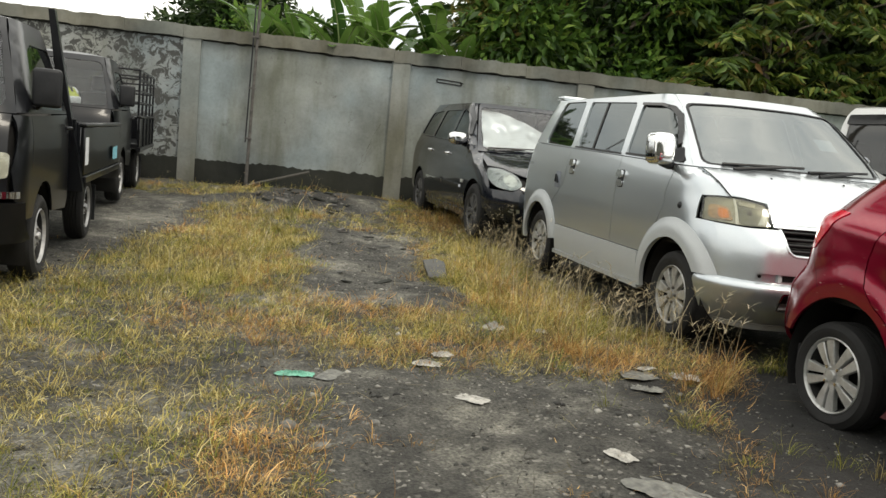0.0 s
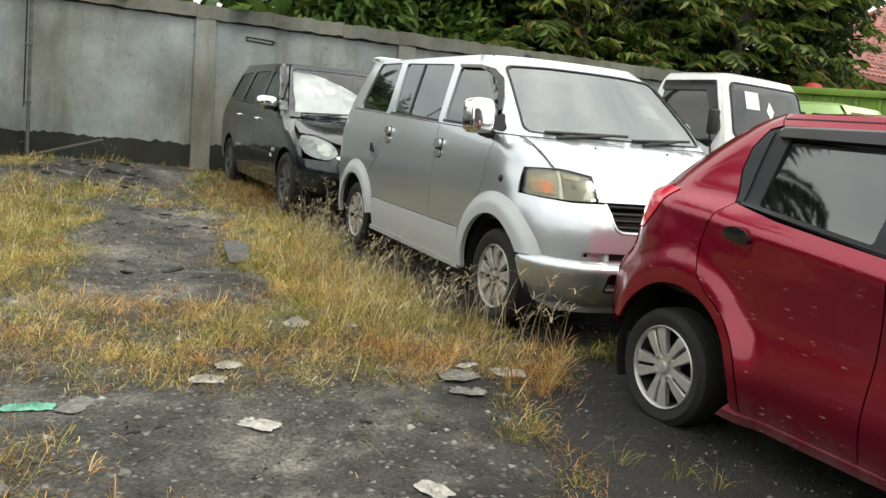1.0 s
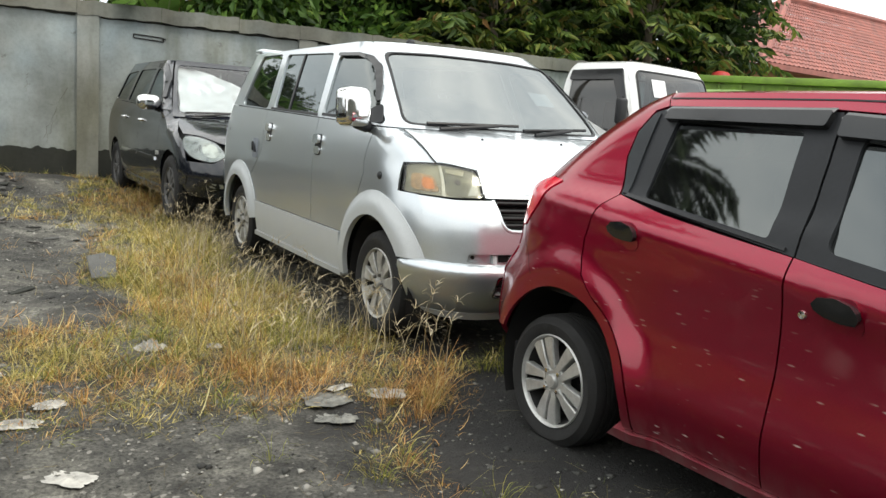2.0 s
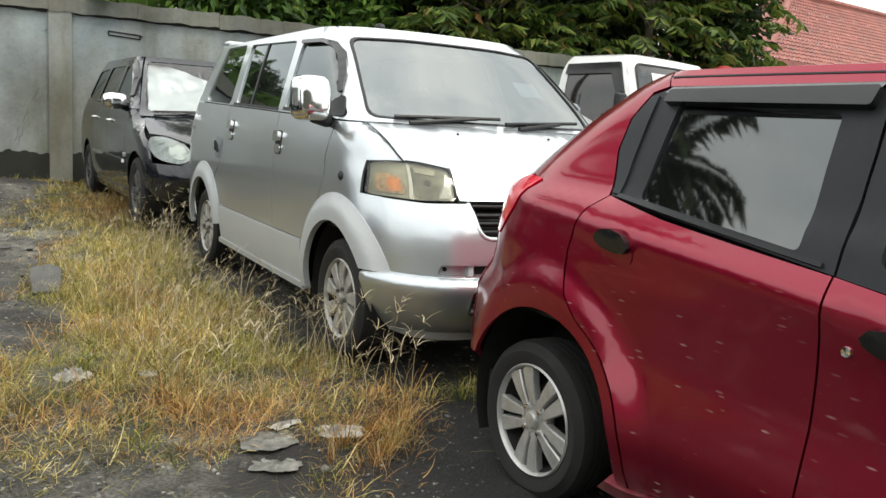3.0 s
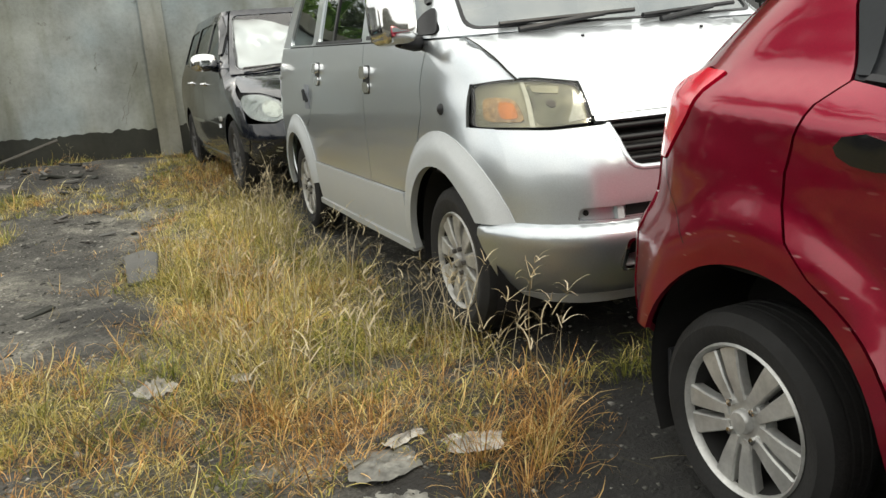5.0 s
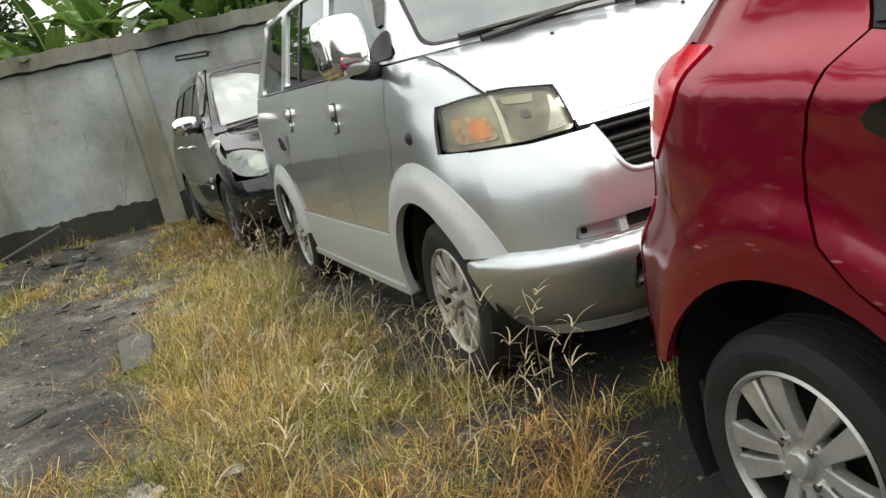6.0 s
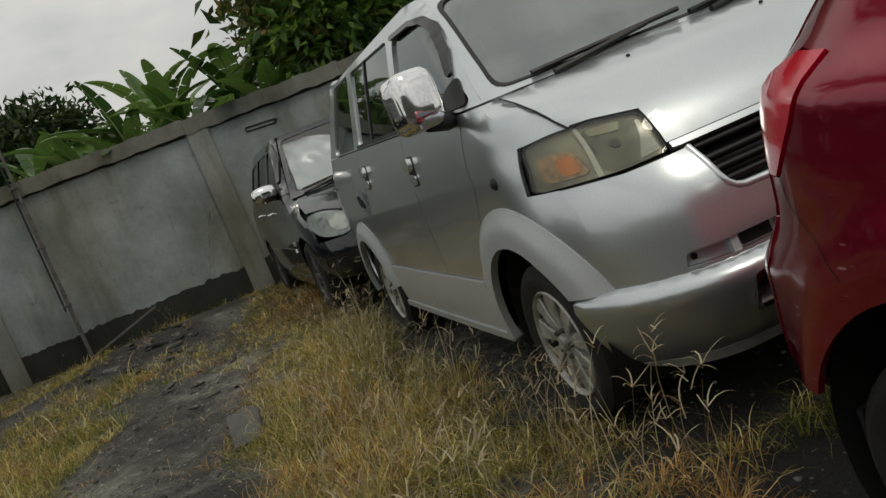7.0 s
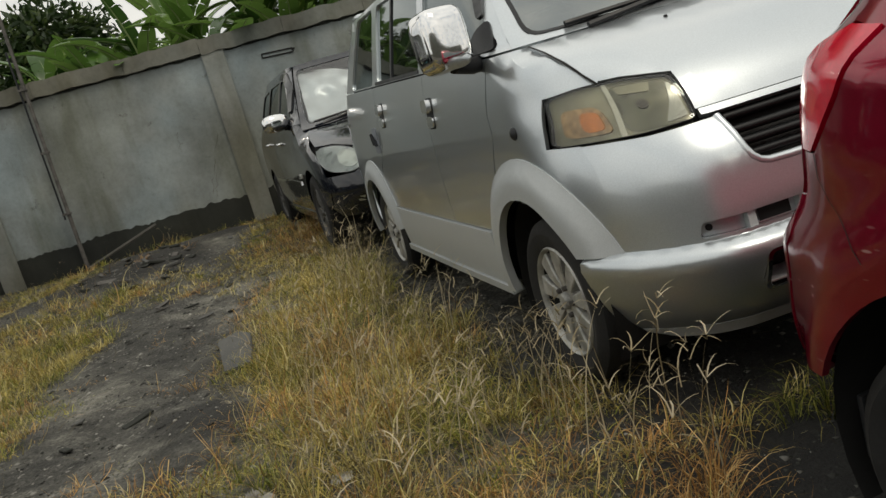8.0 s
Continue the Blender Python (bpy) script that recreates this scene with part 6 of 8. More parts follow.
    wiper(car, [F(0.1, 1.025) + Vector((0, -0.02, 0.01)), F(0.4, 1.065) + Vector((0, -0.02, 0.02)), F(0.0, 1.055) + Vector((0, -0.02, 0.015)), F(0.6, 1.075) + Vector((0, -0.02, 0.02))])
    B.roof(1.622, 0.055, M_NAVY, car, "dusty black roof")
    R = lambda x, z: B.R(x, z)
    skin("tailgate", [(-0.77, 0.32), (0.77, 0.32), (0.76, 1.1), (0.53, 1.625), (-0.53, 1.625), (-0.76, 1.1)], R, M_NAVY, car, step=0.1, edge=0.06, **P)
    B.shell("inner_body", [0.66, 0.84, 0.97], 0.05, M_LINER, car)
    part("underbody", box(bmesh.new(), (-0.52, -0.5, 0.22), (0.52, 3.3, 0.7), 0.05), M_LINER, car, sharp=40)
    part("underbody", box(bmesh.new(), (-0.8, 0.42, 0.24), (0.8, 2.3, 0.7), 0.03), M_LINER, car, sharp=40)
    for x in (-0.38, 0.38):
        seat(car, x, 1.35, 0.7, 0.5)
    seat(car, 0, 2.2, 0.7, 1.2)
    return car


dark_mpv()

# ---- pickups, truck, van behind ----
def cab_body(half, front, rear):
    return Body(front=front, rear=rear, half=half, nose=([(0.2, 0.16), (1.9, 0.12)], [(0.2, 0.2), (1.9, 0.14)]), tail=([(0.2, 0.06), (1.9, 0.08)], [(0.2, 0.05), (1.9, 0.08)]), bow=0.05, tail_bow=0.01, barrel=0.008)


def pickup(m, label, cage, headboard, sticker):
    car = thing("pickup_truck", m, label, "pickup truck", "parked vehicles")
    B = cab_body([(0.25, 0.66), (0.5, 0.7), (0.9, 0.7), (1.08, 0.68), (1.4, 0.585), (1.68, 0.49)],
                 [(0.3, -0.68), (0.5, -0.72), (0.75, -0.71), (1.0, -0.65), (1.1, -0.58), (1.35, -0.38), (1.6, -0.16), (1.68, -0.06)],
                 [(0.3, 0.95), (1.0, 0.95), (1.68, 0.88)])
    P = dict(inward=(0, 0.2, 0.8))
    fr, rr = (0.0, 0.29), (1.95, 0.29)
    for s in (-1, 1):
        S = lambda y, z, s=s: B.S(y, z, s)
        T = lambda x, z, s=s: B.F(s * x, z)
        skin("door", [(0.3, 0.42), (0.9, 0.38), (0.93, 1.085), (-0.33, 1.07), (-0.36, 0.75), (-0.1, 0.7), (0.18, 0.62)], S, M_BLACK, car, step=0.08, edge=0.04, **P)
        skin("front_corner", [(-0.366, 0.752), (-0.336, 1.07), (B.F(0.62, 1.07).y, 1.07), (B.F(0.64, 0.75).y, 0.75), (B.F(0.66, 0.45).y, 0.45)] + arc(*fr, 0.36, 155, 30, 12) + [(0.27, 0.55), (0.16, 0.63), (-0.1, 0.71)], S, M_BLACK, car, step=0.08, edge=0.04, **P)
        win = rounded([(-0.22, 1.115), (0.82, 1.115), (0.8, 1.53), (0.2, 1.53), (0.05, 1.48)], 0.04)
        lead = [(B.front(z) + B.bow(z) + 0.04, z) for z in (1.085, 1.25, 1.4, 1.55, 1.67)]
        skin("window_frame", lead + [(0.86, 1.67), (0.93, 1.09)], S, M_BLACK, car, holes=[win], step=0.08, edge=0.04, **P)
        skin("door_window", win, S, M_GLASS_DARK, car, lift=-0.01, rim=0, step=0.1, **P).visible_shadow = False
        pull_handle(car, S, 0.8, 0.98, M_PLASTIC, 0.12, 0.06, 0.025)
        hold = new("door_mirror")
        hold.parent = car
        hold.location = (s * 0.745, -0.25, 1.25)
        part("mirror_shell", box(bmesh.new(), (-0.085, -0.035, -0.12), (0.085, 0.035, 0.12), 0.025, 3), M_PLASTIC, hold, sharp=60)
        b = bmesh.new()
        tube(b, [(0, 0, -0.08), (-s * 0.07, 0.06, -0.13)], 0.014, 6)
        part("mirror_arm", b, M_PLASTIC, hold)
        lamp = rounded([(0.36, 0.7), (0.62, 0.7), (0.625, 0.85), (0.36, 0.85)], 0.03)
        hl = skin("headlamp", lamp, T, M_HAZE_PALE, car, "pale rectangular headlamp", lift=0.006, rim=0.03, **P)
        skin("lens", lamp, T, M_LENS_CLEAR, hl, lift=0.016, rim=0, **P).visible_shadow = False
        arch_liner(car, 0.68, *fr, 0.37, 0.28, s)
        wheel(car, s * 0.605, 0, 0.278, 0.28, 0.18, 0.16, s, "steel", M_STEEL)
        wheel(car, s * 0.605, 1.95, 0.278, 0.28, 0.18, 0.16, s, "steel", M_STEEL)
        b = box(bmesh.new(), (s * 0.6 - 0.1, 2.3, 0.12), (s * 0.6 + 0.1, 2.315, 0.45), 0.004, 1)
        part("mud_flap", b, M_PLASTIC, car)
    F = lambda x, z: B.F(x, z)
    skin("front_panel", [(-0.62, 0.6), (0.62, 0.6), (0.61, 1.075), (-0.61, 1.075)], F, M_BLACK, car, step=0.09, edge=0.05, **P)
    skin("front_bumper", [(-0.67, 0.33), (0.67, 0.33), (0.67, 0.56), (-0.67, 0.56)], F, M_BLACK, car, lift=0.05, rim=0.06, step=0.09, **P)
    skin("bumper_trim", [(-0.66, 0.585), (0.66, 0.585), (0.66, 0.625), (-0.66, 0.625)], F, M_CHROME, car, "bright bumper trim", lift=0.03, rim=0.04, step=0.09, **P)
    ws = rounded([(-0.58, 1.11), (0.58, 1.11), (0.44, 1.61), (-0.44, 1.61)], 0.07)
    skin("windscreen", ws, F, M_GLASS_CLEAR, car, lift=-0.004, rim=0, **P).visible_shadow = False
    fw = [(B.half(z) - 0.05, z) for z in (1.08, 1.3, 1.5, 1.675)]
    skin("windscreen_frame", fw + mirrored(fw), F, M_BLACK, car, holes=[ws], **P)
    B.roof(1.672, 0.05, M_BLACK, car, "dusty black cab roof")
    R = lambda x, z: B.R(x, z)
    rwin = rounded([(-0.48, 1.15), (0.48, 1.15), (0.4, 1.55), (-0.4, 1.55)], 0.05)
    skin("cab_back", [(-0.66, 0.4), (0.66, 0.4), (0.64, 1.08), (0.45, 1.675), (-0.45, 1.675), (-0.64, 1.08)], R, M_BLACK, car, holes=[rwin], step=0.1, edge=0.06, **P)
    skin("rear_window", rwin, R, M_GLASS, car, lift=-0.006, rim=0, step=0.1, **P).visible_shadow = False
    B.shell("inner_body", [0.6, 0.8, 1.0], 0.05, M_LINER, car)
    part("dashboard", box(bmesh.new(), (-0.6, -0.45, 0.9), (0.6, -0.15, 1.08), 0.05), M_PLASTIC, car, sharp=50)
    for x in (-0.32, 0.32):
        seat(car, x, 0.45, 0.6, 0.5)
    steering(car, -0.3, 0.0, 1.05)
    for x in (-0.35, 0.35):
        part("chassis_rail", box(bmesh.new(), (x - 0.04, -0.5, 0.36), (x + 0.04, 3.3, 0.5), 0.01, 1), M_LINER, car)
    b = bmesh.new()
    tube(b, [(-0.6, 1.95, 0.28), (0.6, 1.95, 0.28)], 0.05, 8)
    part("rear_axle", b, M_LINER, car)
    # cargo bed
    part("bed_floor", box(bmesh.new(), (-0.76, 1.06, 0.6), (0.76, 3.28, 0.66), 0.006, 1), M_BLACK, car)
    for s in (-1, 1):
        side = part("bed_side", box(bmesh.new(), (s * 0.76 - 0.018, 1.06, 0.62), (s * 0.76 + 0.018, 3.28, 1.0), 0.008, 1), M_BLACK, car, sharp=40)
        part("bed_rail", box(bmesh.new(), (s * 0.76 - 0.03, 1.05, 1.0), (s * 0.76 + 0.03, 3.29, 1.03), 0.008, 1), M_BLACK, side, "black rail on top", sharp=40)
        for y in (() if sticker else (1.5, 2.0, 2.5, 3.0)):
            part("bed_rib", box(bmesh.new(), (s * 0.785 - 0.012, y - 0.02, 0.62), (s * 0.785 + 0.012, y + 0.02, 0.995), 0.004, 1), M_BLACK, side)
        part("bed_beam", box(bmesh.new(), (s * 0.765 - 0.03, 1.06, 0.56), (s * 0.765 + 0.03, 3.28, 0.615), 0.006, 1), M_BLACK, side)
        if sticker:
            part("sticker", box(bmesh.new(), (s * 0.78 - 0.0005, 1.1, 0.7), (s * 0.78 + 0.0005, 1.26, 0.92)), M_STICKER, side, "white paper sticker")
            part("sticker", box(bmesh.new(), (s * 0.8 - 0.0008, 2.62, 0.68), (s * 0.8 + 0.0008, 2.95, 0.8), m=None), M_BLUE, side, "pale blue sticker")
    part("tailgate", box(bmesh.new(), (-0.76, 3.265, 0.62), (0.76, 3.295, 1.0), 0.008, 1), M_BLACK, car)
    if headboard:
        hb = part("headboard", box(bmesh.new(), (-0.72, 1.0, 0.62), (0.72, 1.03, 1.06), 0.006, 1), M_BLACK, car, "black headboard with slanting side posts")
        for s in (-1, 1):
            b = bmesh.new()
            v = [b.verts.new((s * x, y, z)) for y in (0.98, 1.05) for x, z in ((0.68, 0.5), (0.79, 0.5), (0.545, 1.86), (0.5, 1.86))]
            for f in ((0, 1, 2, 3), (7, 6, 5, 4), (0, 4, 5, 1), (1, 5, 6, 2), (2, 6, 7, 3), (3, 7, 4, 0)):
                b.faces.new([v[i] for i in f])
            part("slanting_post", b, M_BLACK, hb)
    if cage:
        cg = new("stake_cage")
        cg.parent = car
        for s in (-1, 1):
            for y in (1.08, 1.6, 2.15, 2.7, 3.25):
                b = bmesh.new()
                tube(b, [(s * 0.75, y, 1.0), (s * 0.75, y, 1.62)], 0.016, 6)
                part("upright", b, M_BLACK, cg)
            for z in (1.2, 1.35, 1.5, 1.62):
                b = bmesh.new()
                tube(b, [(s * 0.75, 1.08, z), (s * 0.75, 3.25, z)], 0.014, 6)
                part("rail", b, M_BLACK, cg)
        for z in (1.2, 1.35, 1.5, 1.62):
            for y in (1.08, 3.25):
                b = bmesh.new()
                tube(b, [(-0.75, y, z), (0.75, y, z)], 0.014, 6)
                part("rail", b, M_BLACK, cg)
    return car


def parked_right(hub, angle, y_hub, half, z):
    """As parked(), from a wheel on the car's +x side."""
    return parked(hub, angle, y_hub, -half, z)


pickup(parked_right((-4.2, 0.22), 12.5, 0, 0.69, 0.01), "black pickup truck with a tall black headboard", False, True, True)
second = pickup(parked_right((-5.22, 4.72), 12.5, 0, 0.69, 0.09), "black pickup truck with a stake cage on its bed", True, False, False)


def helmet():
    b = bmesh.new()
    bmesh.ops.create_uvsphere(b, u_segments=20, v_segments=12, radius=0.14)
    for v in b.verts:
        if v.co.z < -0.03:
            v.co.z = -0.03 + (v.co.z + 0.03) * 0.5
    m = plain("lime_plastic", (0.55, 0.62, 0.08), 0.3, 0, 0.2, 9, coat=0.5)
    t = thing("helmet", second.matrix_world @ pose(0.1, -0.28, 1.16, 10, 0, 40), "lime and white crash helmet lying on the dashboard", "helmet")
    part("helmet_shell", b, m, t, sharp=60)
    part("visor", box(bmesh.new(), (-0.1, -0.15, -0.04), (0.1, -0.11, 0.05), 0.02), M_STICKER, t, sharp=60)
    part("trim_band", box(bmesh.new(), (-0.142, -0.03, -0.075), (0.142, 0.03, -0.055), 0.004), M_STICKER, t)
    for k, mat in ((-0.075, M_STICKER), (0.0, M_PLASTIC), (0.075, M_STICKER)):
        rad = math.sqrt(0.142 ** 2 - k * k)
        c = bmesh.new()
        tube(c, [(k, rad * math.cos(a), rad * math.sin(a)) for a in np.linspace(0.1, 2.4, 14)], 0.013, 6)
        part("stripe", c, mat, t, sharp=60)


helmet()


def white_truck():
    car = thing("light_truck", Matrix.Translation((5.15, 4.69, 0.05)) @ pose(0, 0, 0, 0, 0, 22) @ Matrix.Scale(1.03, 4), "white light truck with smoked rain visors and low flatbed", "truck", "parked vehicles")
    B = cab_body([(0.4, 0.88), (0.8, 0.92), (1.15, 0.92), (1.5, 0.89), (1.85, 0.84), (2.04, 0.77)],
                 [(0.4, -0.1), (0.7, -0.12), (1.1, -0.08), (1.3, -0.03), (1.7, 0.09), (1.92, 0.17), (2.04, 0.27)],
                 [(0.4, 1.3), (1.5, 1.3), (1.85, 1.25), (2.04, 1.12)])
    P = dict(inward=(0, 0.7, 1.2))
    for s in (-1, 1):
        S = lambda y, z, s=s: B.S(y, z, s)
        win = rounded([(0.12, 1.34), (0.24, 1.1), (1.1, 1.46), (1.08, 1.9), (0.34, 1.9)], 0.06)
        lead = [(B.front(z) + B.bow(z) + 0.008, z) for z in (1.0, 1.3, 1.6, 1.85, 2.0)]
        skin("door", lead + [(1.13, 2.0), (1.18, 1.8), (1.26, 1.0)], S, M_WHITE, car, holes=[win], step=0.1, edge=0.05, **P)
        skin("cab_side", [(0.05, 0.45), (1.26, 0.45), (1.26, 0.995), (0.0, 0.995)], S, M_WHITE, car, step=0.12, edge=0.06, **P)
        skin("door_window", win, S, M_GLASS_TRUCK, car, lift=-0.01, rim=0, step=0.1, **P).visible_shadow = False
        skin("rain_visor", rounded([(0.15, 1.42), (0.25, 1.42), (0.43, 1.8), (1.11, 1.79), (1.1, 1.91), (0.33, 1.925)], 0.02), S, M_VISOR, car, "smoked rain visor", lift=0.018, rim=0.025, edge=0.05, **P)
        hold = new("door_mirror")
        hold.parent = car
        hold.location = (s * 1.04, 0.14, 1.42)
        part("mirror_shell", box(bmesh.new(), (-0.08, -0.04, -0.15), (0.08, 0.04, 0.15), 0.03, 3), M_PLASTIC, hold, sharp=60)
        for z0, y1, z1 in ((0.13, 0.12, 0.17), (-0.13, 0.08, -0.4)):
            b = bmesh.new()
            tube(b, [(0, 0.03, z0), (-s * 0.14, y1, z1)], 0.012, 6)
            part("mirror_arm", b, M_PLASTIC, hold)
        wheel(car, s * 0.72, 0.45, 0.36, 0.36, 0.21, 0.19, s, "steel", M_STEEL)
        wheel(car, s * 0.62, 2.75, 0.36, 0.36, 0.21, 0.19, s, "steel", M_STEEL)
    F = lambda x, z: B.F(x, z)
    ws = rounded([(-0.8, 1.26), (0.8, 1.26), (0.745, 1.92), (-0.745, 1.92)], 0.1)
    fw = [(B.half(z) - 0.03, z) for z in (0.5, 1.0, 1.3, 1.6, 1.85, 2.01)]
    skin("cab_front", fw + mirrored(fw), F, M_WHITE, car, holes=[ws], step=0.1, edge=0.05, **P)
    skin("windscreen", ws, F, M_GLASS_TRUCK, car, lift=-0.005, rim=0, **P).visible_shadow = False
    skin("windscreen_seal", [(x * 1.015, 1.59 + (z - 1.59) * 1.02) for x, z in ws], F, M_PLASTIC, car, holes=[[(x * 0.98, 1.59 + (z - 1.59) * 0.97) for x, z in ws]], lift=0.004, rim=0.012, step=0.3, **P)
    skin("sticker", [(-0.5, 1.62), (-0.24, 1.62), (-0.24, 1.83), (-0.5, 1.83)], F, M_STICKER, car, "white paper in the windscreen", lift=0.0, rim=0, **P)
    skin("pendant", [(-0.02, 1.5), (0.06, 1.62), (-0.02, 1.74), (-0.1, 1.62)], F, M_PAPER, car, "pale diamond ornament", lift=0.0, rim=0, **P)
    B.roof(2.01, 0.06, M_WHITE, car, "white cab roof")
    B.shell("inner_body", [0.5, 0.9, 1.05], 0.06, M_LINER, car)
    R = lambda x, z: B.R(x, z)
    skin("cab_back", [(-0.8, 0.5), (0.8, 0.5), (0.68, 2.01), (-0.68, 2.01)], R, M_WHITE, car, step=0.2, edge=0.1, **P)
    part("chassis", box(bmesh.new(), (-0.4, 0.2, 0.4), (0.4, 3.5, 0.6), 0.01, 1), M_LINER, car)
    part("flatbed", box(bmesh.new(), (-0.82, 1.5, 0.7), (0.82, 3.55, 0.78), 0.01, 1), M_GREEN, car)
    for s in (-1, 1):
        part("drop_side", box(bmesh.new(), (s * 0.82 - 0.02, 1.52, 0.78), (s * 0.82 + 0.02, 3.55, 1.02), 0.008, 1), M_GREEN, car)
    for x in (-0.36, 0.36):
        seat(car, x, 0.95, 0.95, 0.5)
    return car


white_truck()


def green_van():
    car = thing("pale_green_van", Matrix.Translation((8.05, 5.6, 0.05)) @ pose(0, 0, 0, 0, 0, 24) @ Matrix.Scale(1.07, 4), "pale green minibus standing behind the truck", "car", "parked vehicles")
    B = cab_body([(0.3, 0.78), (0.8, 0.82), (1.1, 0.8), (1.4, 0.74), (1.84, 0.62)],
                 [(0.3, -0.3), (0.8, -0.35), (1.05, -0.2), (1.2, 0.0), (1.5, 0.3), (1.84, 0.62)],
                 [(0.3, 2.0), (1.0, 2.0), (1.84, 1.86)])
    P = dict(inward=(0, 0.8, 1.0))
    for s in (-1, 1):
        S = lambda y, z, s=s: B.S(y, z, s)
        wins = [rounded(w, 0.05) for w in ([(0.38, 1.2), (1.0, 1.2), (1.05, 1.7), (0.75, 1.68)], [(1.12, 1.2), (1.78, 1.2), (1.72, 1.7), (1.12, 1.7)])]
        lead = [(B.front(z) + B.bow(z) + 0.05, z) for z in (0.5, 0.8, 1.1, 1.4, 1.7, 1.82)]
        skin("side_panel", lead + [(1.78, 1.82), (1.9, 1.0), (1.9, 0.5)], S, M_LIME, car, holes=wins, step=0.12, edge=0.06, **P)
        for w in wins:
            skin("side_window", w, S, M_GLASS_DARK, car, lift=-0.01, rim=0, step=0.12, **P).visible_shadow = False
        wheel(car, s * 0.7, 0.2, 0.28, 0.28, 0.18, 0.16, s, "steel", M_STEEL)
        wheel(car, s * 0.7, 1.6, 0.28, 0.28, 0.18, 0.16, s, "steel", M_STEEL)
    F = lambda x, z: B.F(x, z)
    ws = rounded([(-0.66, 1.18), (0.66, 1.18), (0.56, 1.74), (-0.56, 1.74)], 0.08)
    fw = [(B.half(z) - 0.06, z) for z in (0.5, 1.0, 1.3, 1.6, 1.83)]
    skin("van_front", fw + mirrored(fw), F, M_LIME, car, holes=[ws], step=0.12, edge=0.06, **P)
    skin("windscreen", ws, F, M_GLASS, car, lift=-0.005, rim=0, step=0.1, **P).visible_shadow = False
    B.roof(1.828, 0.06, M_LIME, car, "pale green roof")
    B.shell("inner_body", [0.5, 0.9, 1.1], 0.06, M_LINER, car)
    R = lambda x, z: B.R(x, z)
    skin("van_back", [(-0.76, 0.5), (0.76, 0.5), (0.56, 1.83), (-0.56, 1.83)], R, M_LIME, car, step=0.2, edge=0.1, **P)


green_van()

# ---- plants behind the wall ----
M_BARK = plain("grey_brown_bark", (0.16, 0.13, 0.1), 0.9, 0, 0.4, 6, 0.4)
M_LEAF = leaf_material("broad_green_leaf", [(0.0, (0.03, 0.07, 0.015)), (0.5, (0.07, 0.15, 0.025)), (0.85, (0.14, 0.25, 0.04)), (1.0, (0.22, 0.32, 0.06))], back=0.35)
M_LEAF_DARK = leaf_material("dark_green_leaf", [(0.0, (0.016, 0.035, 0.011)), (0.7, (0.04, 0.075, 0.02)), (1.0, (0.09, 0.13, 0.035))])
M_FROND = leaf_material("yellow_green_leaflet", [(0.0, (0.04, 0.085, 0.018)), (0.5, (0.11, 0.18, 0.03)), (0.88, (0.22, 0.26, 0.05)), (1.0, (0.26, 0.14, 0.05))], back=0.35)
M_BUSH = leaf_material("olive_leaf", [(0.0, (0.07, 0.085, 0.02)), (0.6, (0.17, 0.19, 0.04)), (1.0, (0.28, 0.2, 0.06))])
M_BANANA = leaf_material("banana_leaf", [(0.0, (0.03, 0.075, 0.018)), (0.5, (0.075, 0.16, 0.03)), (1.0, (0.18, 0.3, 0.07))], 0.26, 0.35)
M_PALM = leaf_material("palm_leaflet", [(0.0, (0.03, 0.06, 0.015)), (1.0, (0.08, 0.12, 0.03))])
M_RIB = plain("pale_green_midrib", (0.2, 0.26, 0.1), 0.5, 0, 0.2, 6)
M_STEM = plain("banana_stem", (0.15, 0.17, 0.06), 0.6, 0, 0.4, 5)


def unit(v):
    return v / np.maximum(1e-9, np.linalg.norm(v, axis=-1, keepdims=True))


def leaf_cloud(name, places, along, size, width, mat, parent, rng, label=""):
    """Many folded leaves: places (n, 3), each pointing along (n, 3)."""
    n = len(places)
    along = unit(along)
    side = unit(np.cross(along, rng.normal(size=(n, 3))))
    up = np.cross(side, along)
    L = (size * rng.uniform(0.65, 1.35, n))[:, None]
    Wd = L * width
    a = places
    tip = a + along * L - up * L * 0.12
    l = a + along * L * 0.45 + side * Wd * 0.5 + up * L * 0.08
    r = a + along * L * 0.45 - side * Wd * 0.5 + up * L * 0.08
    v = np.stack([a, l, tip, r], 1).reshape(-1, 3)
    i = np.arange(n)[:, None] * 4
    me = raw_mesh(name, v, [np.concatenate([i + np.array([[0, 1, 2]]), i + np.array([[0, 2, 3]])])])
    ob = finish(name, me, mat, parent, label, False)
    return ob


def crown_points(blobs, n, rng, clump=0.35):
    """Points in clumps over the outer shells of some ellipsoids, and the way outwards at each."""
    w = np.array([b[3] * b[4] * b[5] for b in blobs]) ** (2 / 3)
    k = rng.choice(len(blobs), size=max(1, n // 14), p=w / w.sum())
    B = np.array(blobs)[k]
    d = unit(rng.normal(size=(len(k), 3)))
    rad = rng.uniform(0.55, 1.05, len(k))[:, None]
    c = B[:, :3] + d * B[:, 3:] * rad
    rep = rng.integers(0, len(k), n)
    pts = c[rep] + rng.normal(size=(n, 3)) * clump * np.array([1, 1, 0.7])
    out = d[rep] + rng.normal(size=(n, 3)) * 0.55 + np.array([0, 0, -0.35])
    return pts, out


